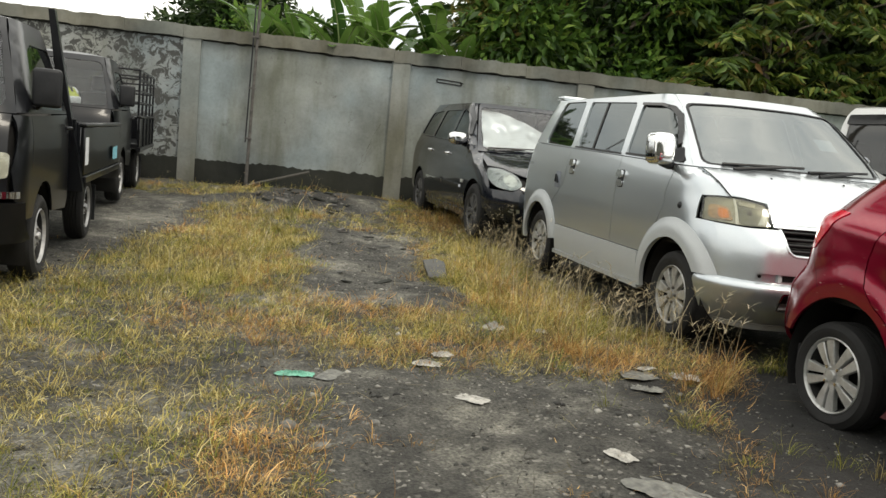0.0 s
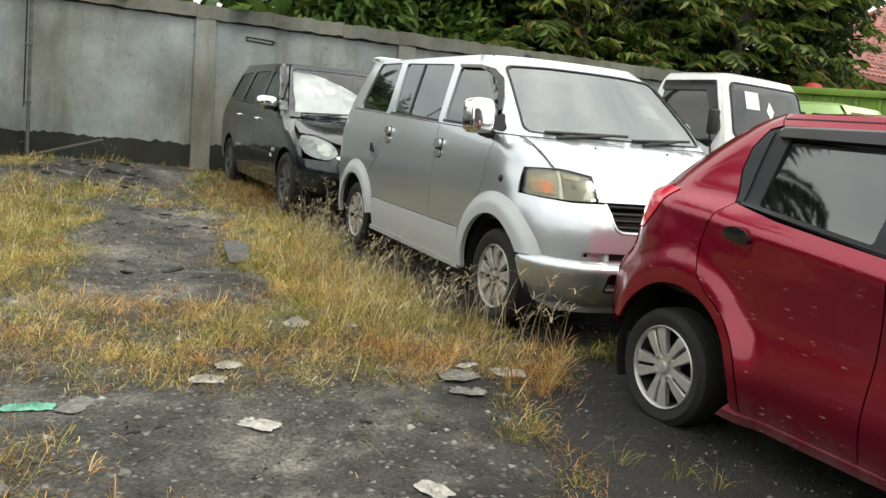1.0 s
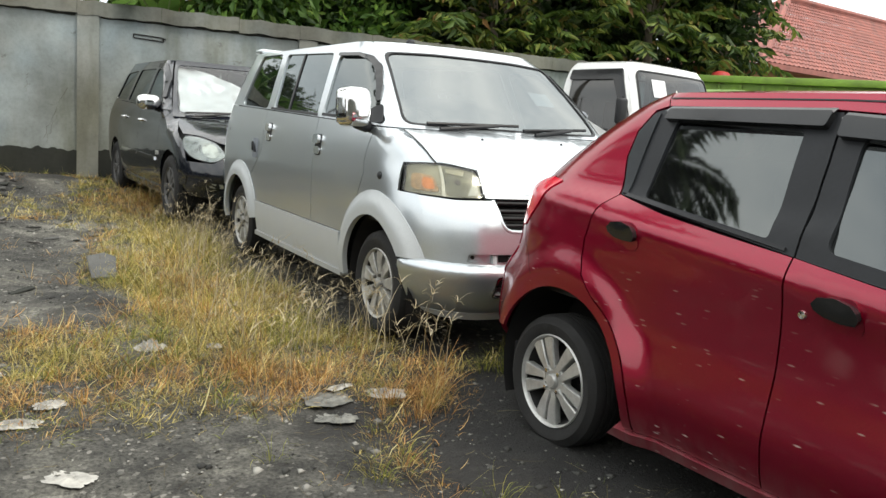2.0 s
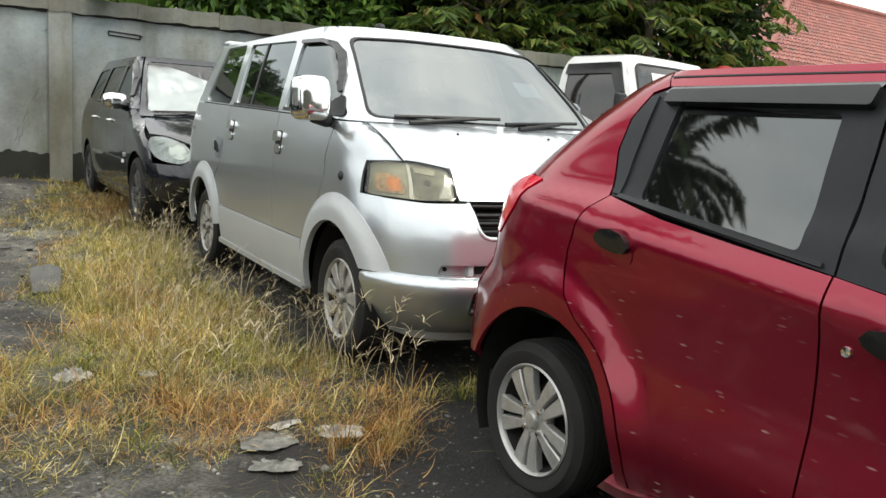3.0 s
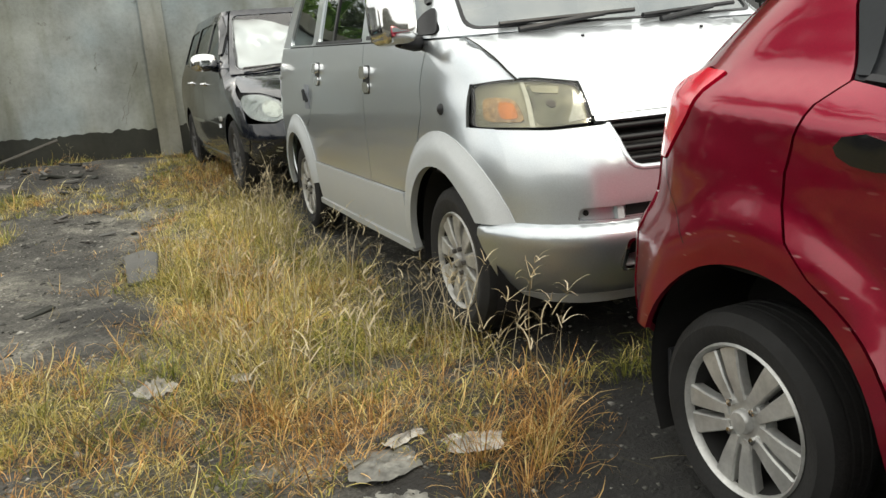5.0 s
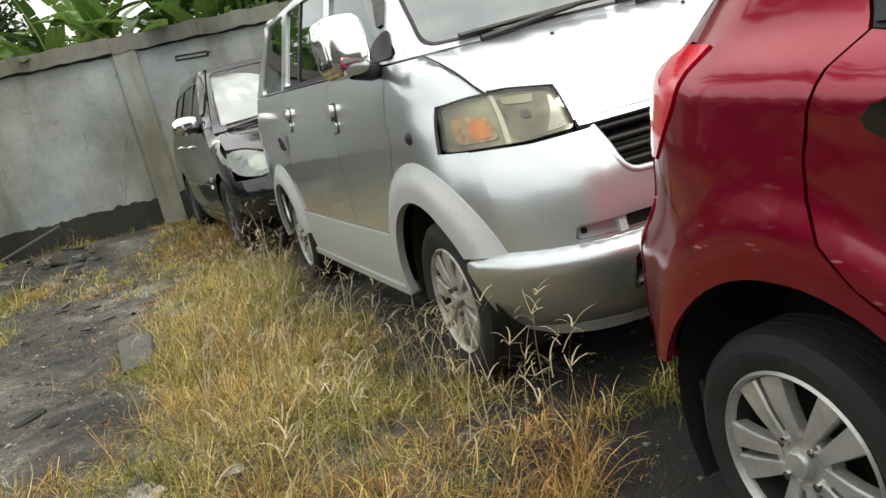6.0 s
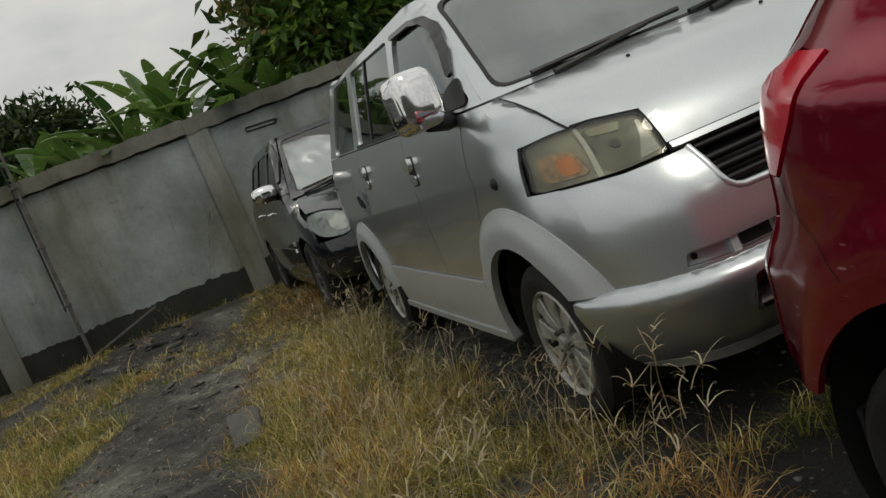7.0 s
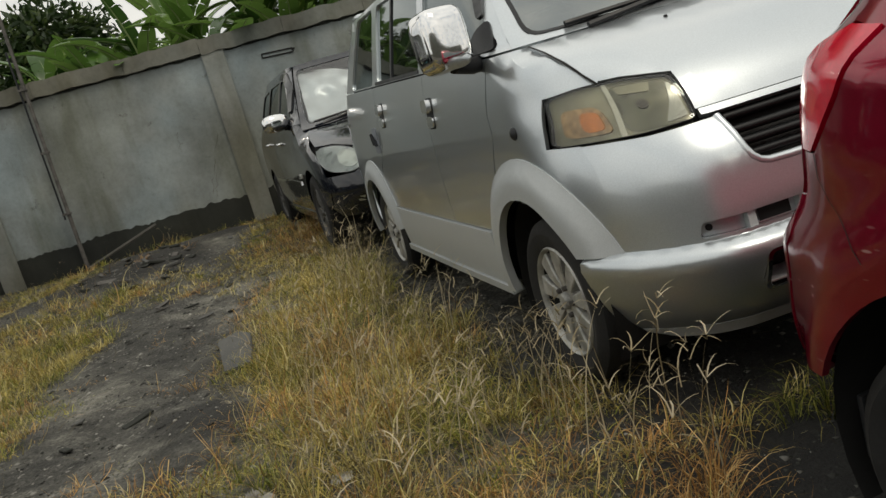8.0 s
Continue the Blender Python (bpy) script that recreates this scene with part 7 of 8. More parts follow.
def tree(x, y, h, blobs, n, size, mat, label, seed, width=0.42, clump=0.3, lean=0.0):
    rng = np.random.default_rng(seed)
    t = thing("tree", pose(x, y, 0), label, "tree")
    bm = bmesh.new()
    tube(bm, [(0, 0, -0.2), (lean * 0.3, 0.05, h * 0.4), (lean, 0, h)], 0.16, 9, 0.07)
    part("trunk", bm, M_BARK, t, sharp=60)
    for b in blobs[:9]:
        bm = bmesh.new()
        e = Vector(b[:3])
        s = Vector((lean * 0.6, 0, min(h * 0.75, max(0.8, e.z - 1.2))))
        tube(bm, [s, s.lerp(e, 0.5) + Vector((0.1, -0.1, 0.15)), e], 0.06, 6, 0.018)
        part("limb", bm, M_BARK, t, sharp=60)
    p, o = crown_points(blobs, n, rng, clump)
    leaf_cloud("crown", p, o, size, width, mat, t, rng)
    return t


def blobs_in(rng, n, lo, hi, r0, r1):
    lo, hi = np.array(lo), np.array(hi)
    out = []
    for _ in range(n):
        c = lo + (hi - lo) * rng.uniform(size=3)
        r = rng.uniform(r0, r1)
        out.append((*c, r, r, r * 0.8))
    return out


rg = np.random.default_rng(11)
# dense broad-leaved trees
tree(1.3, 10.6, 3.6, blobs_in(rg, 20, (-1.5, -0.9, 1.9), (1.6, 0.8, 6.4), 0.6, 1.0), 12000, 0.23, M_LEAF, "leafy green tree leaning over the wall", 21, 0.4, 0.24)
tree(3.4, 11.4, 4.2, blobs_in(rg, 22, (-1.8, -1.0, 1.8), (1.8, 1.0, 6.8), 0.7, 1.2), 12000, 0.25, M_LEAF_DARK, "dark dense tree behind the wall", 22)
tree(6.0, 11.6, 4.5, blobs_in(rg, 22, (-1.9, -0.6, 1.6), (1.9, 1.2, 7.0), 0.7, 1.2), 12000, 0.25, M_LEAF_DARK, "dark dense tree behind the wall", 23)
tree(9.2, 13.0, 5.0, blobs_in(rg, 22, (-2.2, -0.8, 1.8), (1.6, 1.4, 7.5), 0.8, 1.3), 11000, 0.27, M_LEAF_DARK, "dark dense tree near the fence", 24)
tree(4.6, 15.0, 6.0, blobs_in(rg, 34, (-4.6, -0.8, 1.6), (5.0, 1.0, 9.0), 1.0, 1.5), 16000, 0.42, M_LEAF_DARK, "tall dark tree in the back row", 25, 0.5, 0.5)
tree(10.15, 10.5, 4.2, blobs_in(np.random.default_rng(91), 14, (-1.0, -0.5, 3.0), (0.4, 0.8, 5.6), 0.5, 0.8), 8000, 0.24, M_LEAF_DARK, "dark dense tree near the fence", 92, clump=0.25)
# thin olive tree beside the banana plants
tree(-0.3, 10.2, 3.0, blobs_in(rg, 16, (-0.45, -0.4, 2.2), (0.6, 0.5, 5.4), 0.3, 0.55), 6000, 0.16, M_BUSH, "slender olive-leaved tree with yellowing leaves", 26, clump=0.2)
# farther round tree on the west side
tree(-6.7, 15.5, 3.2, blobs_in(rg, 18, (-0.7, -0.7, 2.4), (1.1, 0.7, 4.6), 0.45, 0.75), 9000, 0.22, M_LEAF_DARK, "round dark tree standing farther off", 27, clump=0.2)
tree(-4.6, 14.0, 2.6, blobs_in(rg, 12, (-1.3, -0.5, 1.8), (1.2, 0.5, 3.4), 0.4, 0.6), 6000, 0.2, M_LEAF, "low bushy tree behind the banana plants", 28, clump=0.2)


def frond_tree(x, y, h, lo, hi, count, seed, label):
    """A tree whose drooping sprays carry paired leaflets."""
    rng = np.random.default_rng(seed)
    t = thing("tree", pose(x, y, 0), label, "tree")
    bm = bmesh.new()
    tube(bm, [(0, 0, -0.2), (0.1, 0.1, h * 0.5), (-0.1, 0, h)], 0.14, 9, 0.05)
    part("trunk", bm, M_BARK, t, sharp=60)
    lo, hi = np.array(lo), np.array(hi)
    P, A = [], []
    for k in range(count):
        c = lo + (hi - lo) * rng.uniform(size=3)
        c[1] = lo[1] + (hi[1] - lo[1]) * rng.uniform() ** 2
        yaw = rng.uniform(0, math.tau)
        d = np.array([math.cos(yaw), -abs(math.sin(yaw)) * 0.8, rng.uniform(-0.15, 0.35)])
        d = d / np.linalg.norm(d)
        L = rng.uniform(0.5, 0.8)
        sd = np.cross(d, [0, 0, 1.0])
        sd = sd / np.linalg.norm(sd)
        for j in range(9):
            s = (j + 1) / 9
            p = c + d * L * s + np.array([0, 0, -0.3 * L * s * s])
            for q in (-1, 1):
                P.append(p)
                A.append(d * 0.35 + sd * q * 0.8 + np.array([0, 0, -0.55]) + rng.normal(size=3) * 0.12)
        if k < 8:
            bm = bmesh.new()
            tube(bm, [(0, 0, h * 0.7), Vector(c) * 0.5 + Vector((0, 0, h * 0.4)), Vector(c)], 0.035, 5, 0.01)
            part("limb", bm, M_BARK, t, sharp=60)
    leaf_cloud("crown", np.array(P), np.array(A), 0.27, 0.27, M_FROND, t, rng)
    return t


frond_tree(4.6, 9.9, 4.5, (-1.8, -0.9, 2.6), (2.2, 0.7, 5.6), 170, 41, "tree with drooping yellow-green paired leaflets")
frond_tree(8.3, 10.6, 4.8, (-2.0, -1.2, 2.7), (2.0, 0.8, 5.8), 170, 42, "tree with drooping yellow-green paired leaflets")


def banana_leaf(parent, base, yaw, pitch, length, width, droop, seed):
    """A broad leaf on a midrib, its blade torn into strips that hang at slightly different angles."""
    rng = random.Random(seed)
    n, bm = 20, bmesh.new()
    cy, sy = math.cos(yaw), math.sin(yaw)
    turn = lambda q: Vector((base[0] + q.x * cy - q.y * sy, base[1] + q.x * sy + q.y * cy, base[2] + q.z))
    mid, wid, nrms = [], [], []
    p, ang = Vector((0, 0, 0)), pitch
    for i in range(n + 1):
        s = i / n
        wid.append(width * max(0.02, math.sin(math.pi * min(1, s * 0.92 + 0.07)) ** 0.55) * (1 if s > 0.2 else max(0.03, (s / 0.2) ** 2)))
        mid.append(p.copy())
        nrms.append(Vector((-math.sin(ang), 0, math.cos(ang))))
        p = p + Vector((math.cos(ang), 0, math.sin(ang))) * length / n
        ang -= droop / n * (0.4 + 1.2 * s)
    for k in (-1, 1):
        i = 0
        while i < n:
            j = min(n, i + rng.choice((2, 3, 4, 6)))
            hang = rng.uniform(-0.05, 0.3)
            rows = []
            for q in range(i, j + 1):
                tight = 0.93 if q in (i, j) and 0 < q < n else 1.0
                w = wid[q] / 2 * tight
                row = [mid[q], mid[q] + Vector((0, k * w * 0.55, 0)) + nrms[q] * w * 0.2, mid[q] + Vector((0, k * w * 0.97, 0)) + nrms[q] * w * (0.28 - hang)]
                if q == i and i > 0:
                    row = [row[0]] + [c + (mid[i + 1] - mid[i]) * 0.12 for c in row[1:]]
                rows.append([bm.verts.new(turn(c)) for c in row])
            for a, b in zip(rows, rows[1:]):
                for c in range(2):
                    bm.faces.new((a[c], a[c + 1], b[c + 1], b[c]))
            i = j
    bmesh.ops.remove_doubles(bm, verts=[v for v in bm.verts], dist=0.0005)
    ob = part("leaf", bm, M_BANANA, parent, smooth=True)
    rib = bmesh.new()
    tube(rib, [turn(m - nr * 0.008) for m, nr in zip(mid, nrms)][:-1], 0.022, 5, 0.005)
    part("midrib", rib, M_RIB, ob, smooth=True)
    return ob


def banana_plant(x, y, h, seed, leaves):
    rng = random.Random(seed)
    t = thing("banana_plant", pose(x, y, 0), "banana plant with broad green leaves behind the wall", "banana plant", "banana plants")
    bm = bmesh.new()
    tube(bm, [(0, 0, -0.1), (0.03, 0, h * 0.5), (0.0, 0.02, h)], 0.11, 9, 0.05)
    part("stem", bm, M_STEM, t, sharp=60)
    for k in range(leaves):
        yaw = math.tau * k / leaves + rng.uniform(-0.4, 0.4)
        up = rng.choice((0.6, 0.9, 1.2, 1.4, 1.5))
        banana_leaf(t, (0, 0, h - rng.uniform(0, 0.25)), yaw, up, rng.uniform(1.2, 2.0), rng.uniform(0.28, 0.44), rng.uniform(0.5, 2.2), seed * 50 + k)
    return t


for i, (bx, by, bh, nl) in enumerate([(-4.7, 10.3, 2.25, 8), (-3.9, 9.8, 2.0, 8), (-3.15, 9.6, 2.3, 9), (-2.5, 10.1, 2.4, 9), (-2.0, 9.6, 2.1, 9), (-1.5, 10.2, 2.6, 9), (-1.05, 9.7, 2.15, 8), (-2.9, 11.2, 2.7, 8)]):
    banana_plant(bx, by, bh, 60 + i, nl)


def coconut_palm(x, y, h):
    rng = np.random.default_rng(77)
    t = thing("coconut_palm", pose(x, y, 0), "tall coconut palm with feathery fronds", "palm tree")
    bm = bmesh.new()
    tube(bm, [(0, 0, -0.2), (0.2, 0, h * 0.4), (0.1, 0.1, h)], 0.2, 10, 0.12)
    part("trunk", bm, M_BARK, t, sharp=60)
    for k in range(21):
        yaw = math.tau * k / 21 + rng.uniform(-0.15, 0.15)
        pitch = rng.uniform(-0.35, 0.95)
        L = rng.uniform(3.3, 4.4)
        P, A, mid = [], [], []
        p, ang = np.array([0.1, 0.1, h]), pitch
        for j in range(26):
            d = np.array([math.cos(yaw) * math.cos(ang), math.sin(yaw) * math.cos(ang), math.sin(ang)])
            p = p + d * L / 26
            mid.append(Vector(p))
            ang -= 0.028 + 0.026 * (j / 26)
            sd = np.array([-math.sin(yaw), math.cos(yaw), 0])
            if j > 2:
                for q in (-1, 1):
                    for f in (0.0, 0.5):
                        P.append(p - d * f * L / 26)
                        A.append(sd * q * 0.8 + d * 0.75 + np.array([0, 0, -0.4]))
        leaf_cloud("frond", np.array(P), np.array(A), 0.8, 0.1, M_PALM, t, rng)
        bm = bmesh.new()
        tube(bm, mid, 0.03, 5, 0.006)
        part("rachis", bm, M_STEM, t)


coconut_palm(-12.3, 11.3, 13.4)

# ---- grass, straw, stones and litter ----
M_STRAW = leaf_material("dry_straw_blade", [(0.0, (0.1, 0.07, 0.018)), (0.3, (0.37, 0.285, 0.068)), (0.7, (0.6, 0.485, 0.15)), (1.0, (0.86, 0.76, 0.42))], 0.6, 0.2, 7.0)
M_GRASS = leaf_material("green_blade", [(0.0, (0.05, 0.068, 0.01)), (0.5, (0.21, 0.23, 0.032)), (1.0, (0.52, 0.48, 0.11))], 0.55, 0.3, 7.0)
M_ORANGE = leaf_material("rusty_dry_blade", [(0.0, (0.14, 0.065, 0.022)), (0.5, (0.56, 0.29, 0.085)), (1.0, (0.88, 0.61, 0.28))], 0.6, 0.25, 7.0)
M_SEED = leaf_material("seed_stalk", [(0.0, (0.24, 0.19, 0.1)), (0.5, (0.42, 0.35, 0.22)), (1.0, (0.6, 0.52, 0.36))], 0.6, 0.2)
M_THATCH = leaf_material("trodden_straw", [(0.0, (0.03, 0.024, 0.015)), (0.6, (0.1, 0.08, 0.037)), (1.0, (0.3, 0.25, 0.14))], 0.8, 0.1)

# (x, y, rx, ry, strength): where grass stands, and where it is worn away
GROWN = [(-0.8, 0.5, 0.6, 1.5, 1.0), (-0.3, -0.3, 0.4, 0.6, 0.95), (-1.15, 2.6, 0.55, 1.8, 1.0), (-1.6, 5.0, 0.65, 1.9, 1.0), (-1.4, 6.6, 0.7, 0.8, 1.0), (-1.6, -0.5, 1.3, 0.75, 0.85), (-0.25, -1.0, 0.25, 0.35, 0.8), (-0.32, -1.9, 0.14, 0.7, 0.6),
         (-3.4, 1.5, 0.85, 3.2, 0.95), (-3.6, 5.0, 0.8, 1.2, 0.8), (-4.9, 6.9, 1.3, 0.7, 0.7), (-2.9, -0.4, 0.9, 1.0, 0.75), (-2.0, 5.3, 0.8, 0.5, 0.7), (-2.4, 4.6, 0.9, 0.35, 0.5), (-2.9, -2.6, 0.85, 1.3, 0.85),
         (0.42, -0.6, 0.4, 0.13, 0.7), (-1.4, 7.6, 0.8, 0.4, 0.8), (-4.1, -2.0, 1.2, 2.2, 0.9), (-3.2, -3.4, 1.2, 0.8, 0.8), (-2.2, -2.55, 0.18, 0.9, 0.85), (-0.55, -0.95, 0.5, 0.3, 0.7), (-0.22, -0.92, 0.16, 0.18, 0.9), (0.05, -0.92, 0.1, 0.18, 0.9), (-2.5, 2.6, 0.35, 0.35, 0.5), (-3.1, 8.0, 2.6, 0.2, 0.5)]
WORN = [(-2.2, 2.6, 0.72, 1.5, 1.0), (-2.0, 1.1, 0.6, 0.5, 0.9), (-1.5, 0.85, 0.3, 0.32, 1.0), (-3.3, 6.3, 0.75, 0.9, 1.0), (-1.3, -2.1, 0.85, 0.75, 1.0), (-0.46, -1.17, 0.22, 0.22, 0.95), (-1.48, 0.68, 0.3, 0.3, 0.8), (0.35, -2.2, 0.42, 1.1, 1.0), (0.38, -1.0, 0.25, 0.24, 1.0), (-0.8, -2.9, 1.2, 0.6, 1.0), (-1.9, 3.9, 0.5, 0.5, 0.8),
        (-4.75, 1.2, 0.42, 2.4, 1.0), (0.3, -0.85, 0.32, 0.3, 0.8), (0.5, -0.35, 0.4, 0.25, 0.6), (-1.19, -0.24, 0.17, 0.17, 0.95), (-0.87, -0.24, 0.09, 0.1, 0.8), (-0.05, -0.42, 0.13, 0.16, 0.85), (-1.55, -0.75, 0.2, 0.12, 0.85), (-0.95, -0.55, 0.16, 0.1, 0.7)]


def grown(x, y):
    d = np.zeros_like(x)
    for cx, cy, rx, ry, s in GROWN:
        q = ((x - cx) / rx) ** 2 + ((y - cy) / ry) ** 2
        d = np.maximum(d, s * (1 - smooth(0.65, 1.25, q)))
    for cx, cy, rx, ry, s in WORN:
        q = ((x - cx) / rx) ** 2 + ((y - cy) / ry) ** 2
        d = d * (1 - s * (1 - smooth(0.55, 1.05, q)))
    return d


def patchy(x, y, f=1.3, seed=0.0):
    return 0.5 + 0.5 * np.sin(x * 2.3 * f + 1.7 * np.sin(y * 1.9 * f + seed)) * np.sin(y * 2.7 * f + 1.3 * np.sin(x * 3.1 * f + seed))


def tall(x, y):
    """How high the grass grows: tallest along the van, low on the trodden side."""
    h = 0.088 + 0.1 * np.exp(-(((x + 0.85) / 0.5) ** 2)) * smooth(-1.2, -0.2, y) + 0.06 * np.exp(-(((x + 3.4) / 0.6) ** 2)) * smooth(-0.5, 1.0, y)
    return h * np.where((x < -2.05) & (y < -1.2), 0.85, 1.0)


def blades(x, y, z, yaw, lean, h, w, curl):
    """Tapering blades of four segments that arch over: vertices and faces. lean: angle at the foot, curl: how far it bends over."""
    n = len(x)
    side = np.stack([-np.sin(yaw + 0.6), np.cos(yaw + 0.6), np.zeros(n)], 1)
    c = np.stack([x, y, z], 1)
    twist = np.sin(x * 913.0 + y * 577.0) * 1.3
    rows, last = [], 0.0
    for s, ww in ((0.0, 1.0), (0.36, 0.92), (0.62, 0.8), (0.83, 0.55), (1.0, 0.0)):
        mid = (s + last) / 2
        bend = np.clip(lean + curl * mid * mid, -0.4, 3.3)
        turn = yaw + twist * mid
        out = np.stack([np.cos(turn), np.sin(turn), np.zeros(n)], 1)
        c = c + ((s - last) * h)[:, None] * (out * np.sin(bend)[:, None] + np.cos(bend)[:, None] * np.array([[0, 0, 1.0]]))
        last = s
        rows += [c - side * (w * ww / 2)[:, None], c + side * (w * ww / 2)[:, None]] if ww else [c]
    v = np.stack(rows, 1).reshape(-1, 3)
    i = np.arange(n)[:, None] * 9
    q = np.concatenate([i + np.array([[k, k + 1, k + 3, k + 2]]) for k in (0, 2, 4)])
    t = i + np.array([[6, 7, 8]])
    return v, [q, t], rows[-1]


def tufts(name, count, weight, mat, label, seed, per=9, scale=1.0, wide=0.0025, spread=0.042, lean=(0.0, 0.95), curl=(0.4, 5.2), region=(-6.4, 1.1, -3.8, 8.1), stalk=0.0):
    rng = np.random.default_rng(seed)
    x0, x1, y0, y1 = region
    x, y = rng.uniform(x0, x1, count * 6), rng.uniform(y0, y1, count * 6)
    keep = rng.uniform(size=len(x)) < weight(x, y)
    # clear of the van's and the cars' footprints
    a = radians(10.5)
    across = x * math.cos(a) + y * math.sin(a)
    along = -x * math.sin(a) + y * math.cos(a)
    keep &= ~((across > 0.03 + 0.1 * rng.uniform(size=len(x))) & (along > -0.45) & (along < 8))
    keep &= ~((x > 0.45) & (y < -1.15))
    far = smooth(2.2, 4.5, y) + smooth(4.2, 4.8, -x)
    keep &= rng.uniform(size=len(x)) > 0.5 * np.clip(far, 0, 1)
    x, y = x[keep][:count], y[keep][:count]
    hh = tall(x, y) * scale * rng.choice((0.5, 0.8, 1.0, 1.25, 1.6), len(x), p=(0.2, 0.25, 0.3, 0.17, 0.08)) * rng.uniform(0.8, 1.2, len(x))
    k = rng.integers(max(2, per // 2), per + per // 2, len(x))
    idx = np.repeat(np.arange(len(x)), k)
    n = len(idx)
    r = np.abs(rng.normal(0, spread, n))
    yaw = rng.uniform(0, math.tau, n)
    bx, by = x[idx] + r * np.cos(yaw), y[idx] + r * np.sin(yaw)
    h = hh[idx] * rng.uniform(0.4, 1.3, n)
    yaw2 = yaw + rng.normal(0, 0.5, n)
    v, f, tip = blades(bx, by, ground_z(bx, by) - 0.01, yaw2, rng.uniform(*lean, n) + 0.3 * r / spread, h, wide * (1 + 0.5 * np.clip(smooth(2.2, 4.5, y[idx]) + smooth(4.2, 4.8, -x[idx]), 0, 1)) * rng.choice((0.55, 0.8, 1.05, 1.7), n), rng.uniform(*curl, n))
    me = raw_mesh(name, v, f)
    ob = finish(name, me, mat, None, "", False)
    tagged(ob, label, "grass", kind="stuff")
    if stalk:
        m = rng.uniform(size=len(x)) < stalk * (hh > 0.16) * np.where(x > -1.1, 1.4, 0.5)
        sx, sy, sh = x[m], y[m], hh[m] * rng.uniform(1.25, 1.9, m.sum())
        yw = rng.uniform(0, math.tau, len(sx))
        v1, f1, tp = blades(sx, sy, ground_z(sx, sy) - 0.01, yw, rng.uniform(0.02, 0.35, len(sx)), sh, np.full(len(sx), 0.0034), rng.uniform(0.1, 0.9, len(sx)))
        vs, qs, ts = [v1], [f1[0]], [f1[1]]
        for j in range(4):
            g = len(sx)
            vv, ff, _ = blades(tp[:, 0], tp[:, 1], tp[:, 2] - 0.004, yw + rng.uniform(-1.5, 1.5, g), rng.uniform(0.5, 1.5, g), rng.uniform(0.035, 0.085, g), np.full(g, 0.0034), rng.uniform(0.5, 1.9, g))
            o = sum(len(q) for q in vs)
            vs.append(vv)
            qs.append(ff[0] + o)
            ts.append(ff[1] + o)
        me = raw_mesh("seed_stalks", np.concatenate(vs), [np.concatenate(qs), np.concatenate(ts)])
        tagged(finish("seed_stalks", me, M_SEED, None, "", False), "thin arching grass stalks with fingered seed heads", "grass", kind="stuff")
    return ob


def gaps(x, y, seed):
    """Clumps a hand or two wide with bare soil between."""
    return smooth(0.42, 0.6, 0.5 * patchy(x, y, 3.3, seed) + 0.5 * patchy(x + 0.4 * y, y - 0.4 * x, 6.7, seed + 1.3))


def blob(x, y, cx, cy, rx, ry):
    return np.exp(-(((x - cx) / rx) ** 2 + ((y - cy) / ry) ** 2))


def rusty(x, y):
    """Where the dead, rust-coloured clumps stand."""
    d = np.clip(patchy(x, y, 1.5, 4.0) * 1.5 - 0.72, 0, 1) * np.where((x < -2.5) & (y < 0.4), 0.15, 0.6)
    for q in ((-0.22, -0.92, 0.13, 0.14), (0.05, -0.92, 0.09, 0.14), (-0.58, -0.72, 0.2, 0.14), (-0.2, -0.55, 0.3, 0.22), (0.05, -0.8, 0.14, 0.2), (-0.8, -0.72, 0.42, 0.22), (-0.5, -0.68, 0.25, 0.2), (-1.86, -0.95, 0.3, 0.22), (-1.25, -0.75, 0.25, 0.2), (-2.25, -2.4, 0.2, 0.75), (-0.15, -1.5, 0.12, 0.4), (-1.35, 5.6, 0.5, 0.8), (-2.6, -0.6, 0.5, 0.3), (-2.0, 0.1, 0.5, 0.3)):
        d = np.maximum(d, blob(x, y, *q))
    return np.clip(d, 0, 1)


tufts("straw_grass", 7200, lambda x, y: grown(x, y) * (0.04 + 0.96 * gaps(x, y, 0.3)) * np.clip(1.5 * patchy(x, y, 1.1), 0.3, 1) * (1 - 0.7 * rusty(x, y)), M_STRAW, "dry straw-coloured grass in tufts", 1, per=17, scale=1.1, spread=0.034, stalk=0.7)
tufts("green_grass", 5800, lambda x, y: np.maximum(grown(x, y) * (0.1 + 0.9 * gaps(x, y, 2.1)) * np.clip(patchy(x, y, 0.9, 2.0) * 1.5 - 0.25 + 0.4 * (x < -2.4) * (y < 0.6), 0.25, 1) * (1 - 0.8 * rusty(x, y)), 0.55 * blob(x, y, -2.75, 1.9, 0.3, 0.3)), M_GRASS, "green and yellowing grass among the straw", 2, per=17, scale=1.0, spread=0.034, stalk=0.08)
tufts("rusty_grass", 5600, lambda x, y: np.clip(grown(x, y) * 1.3 + 0.1, 0, 1) * (0.15 + 0.85 * gaps(x, y, 4.2)) * rusty(x, y), M_ORANGE, "rust-coloured dead grass clumps", 3, per=22, scale=1.0, spread=0.034, curl=(0.2, 3.2))
tufts("creeping_grass", 5500, lambda x, y: np.clip(grown(x, y) * 0.6 + 0.03, 0, 1) * (0.2 + 0.8 * gaps(x, y, 5.0)), M_GRASS, "short creeping grass at the worn edges", 4, per=7, scale=0.5, lean=(0.5, 1.2), curl=(0.3, 1.6))


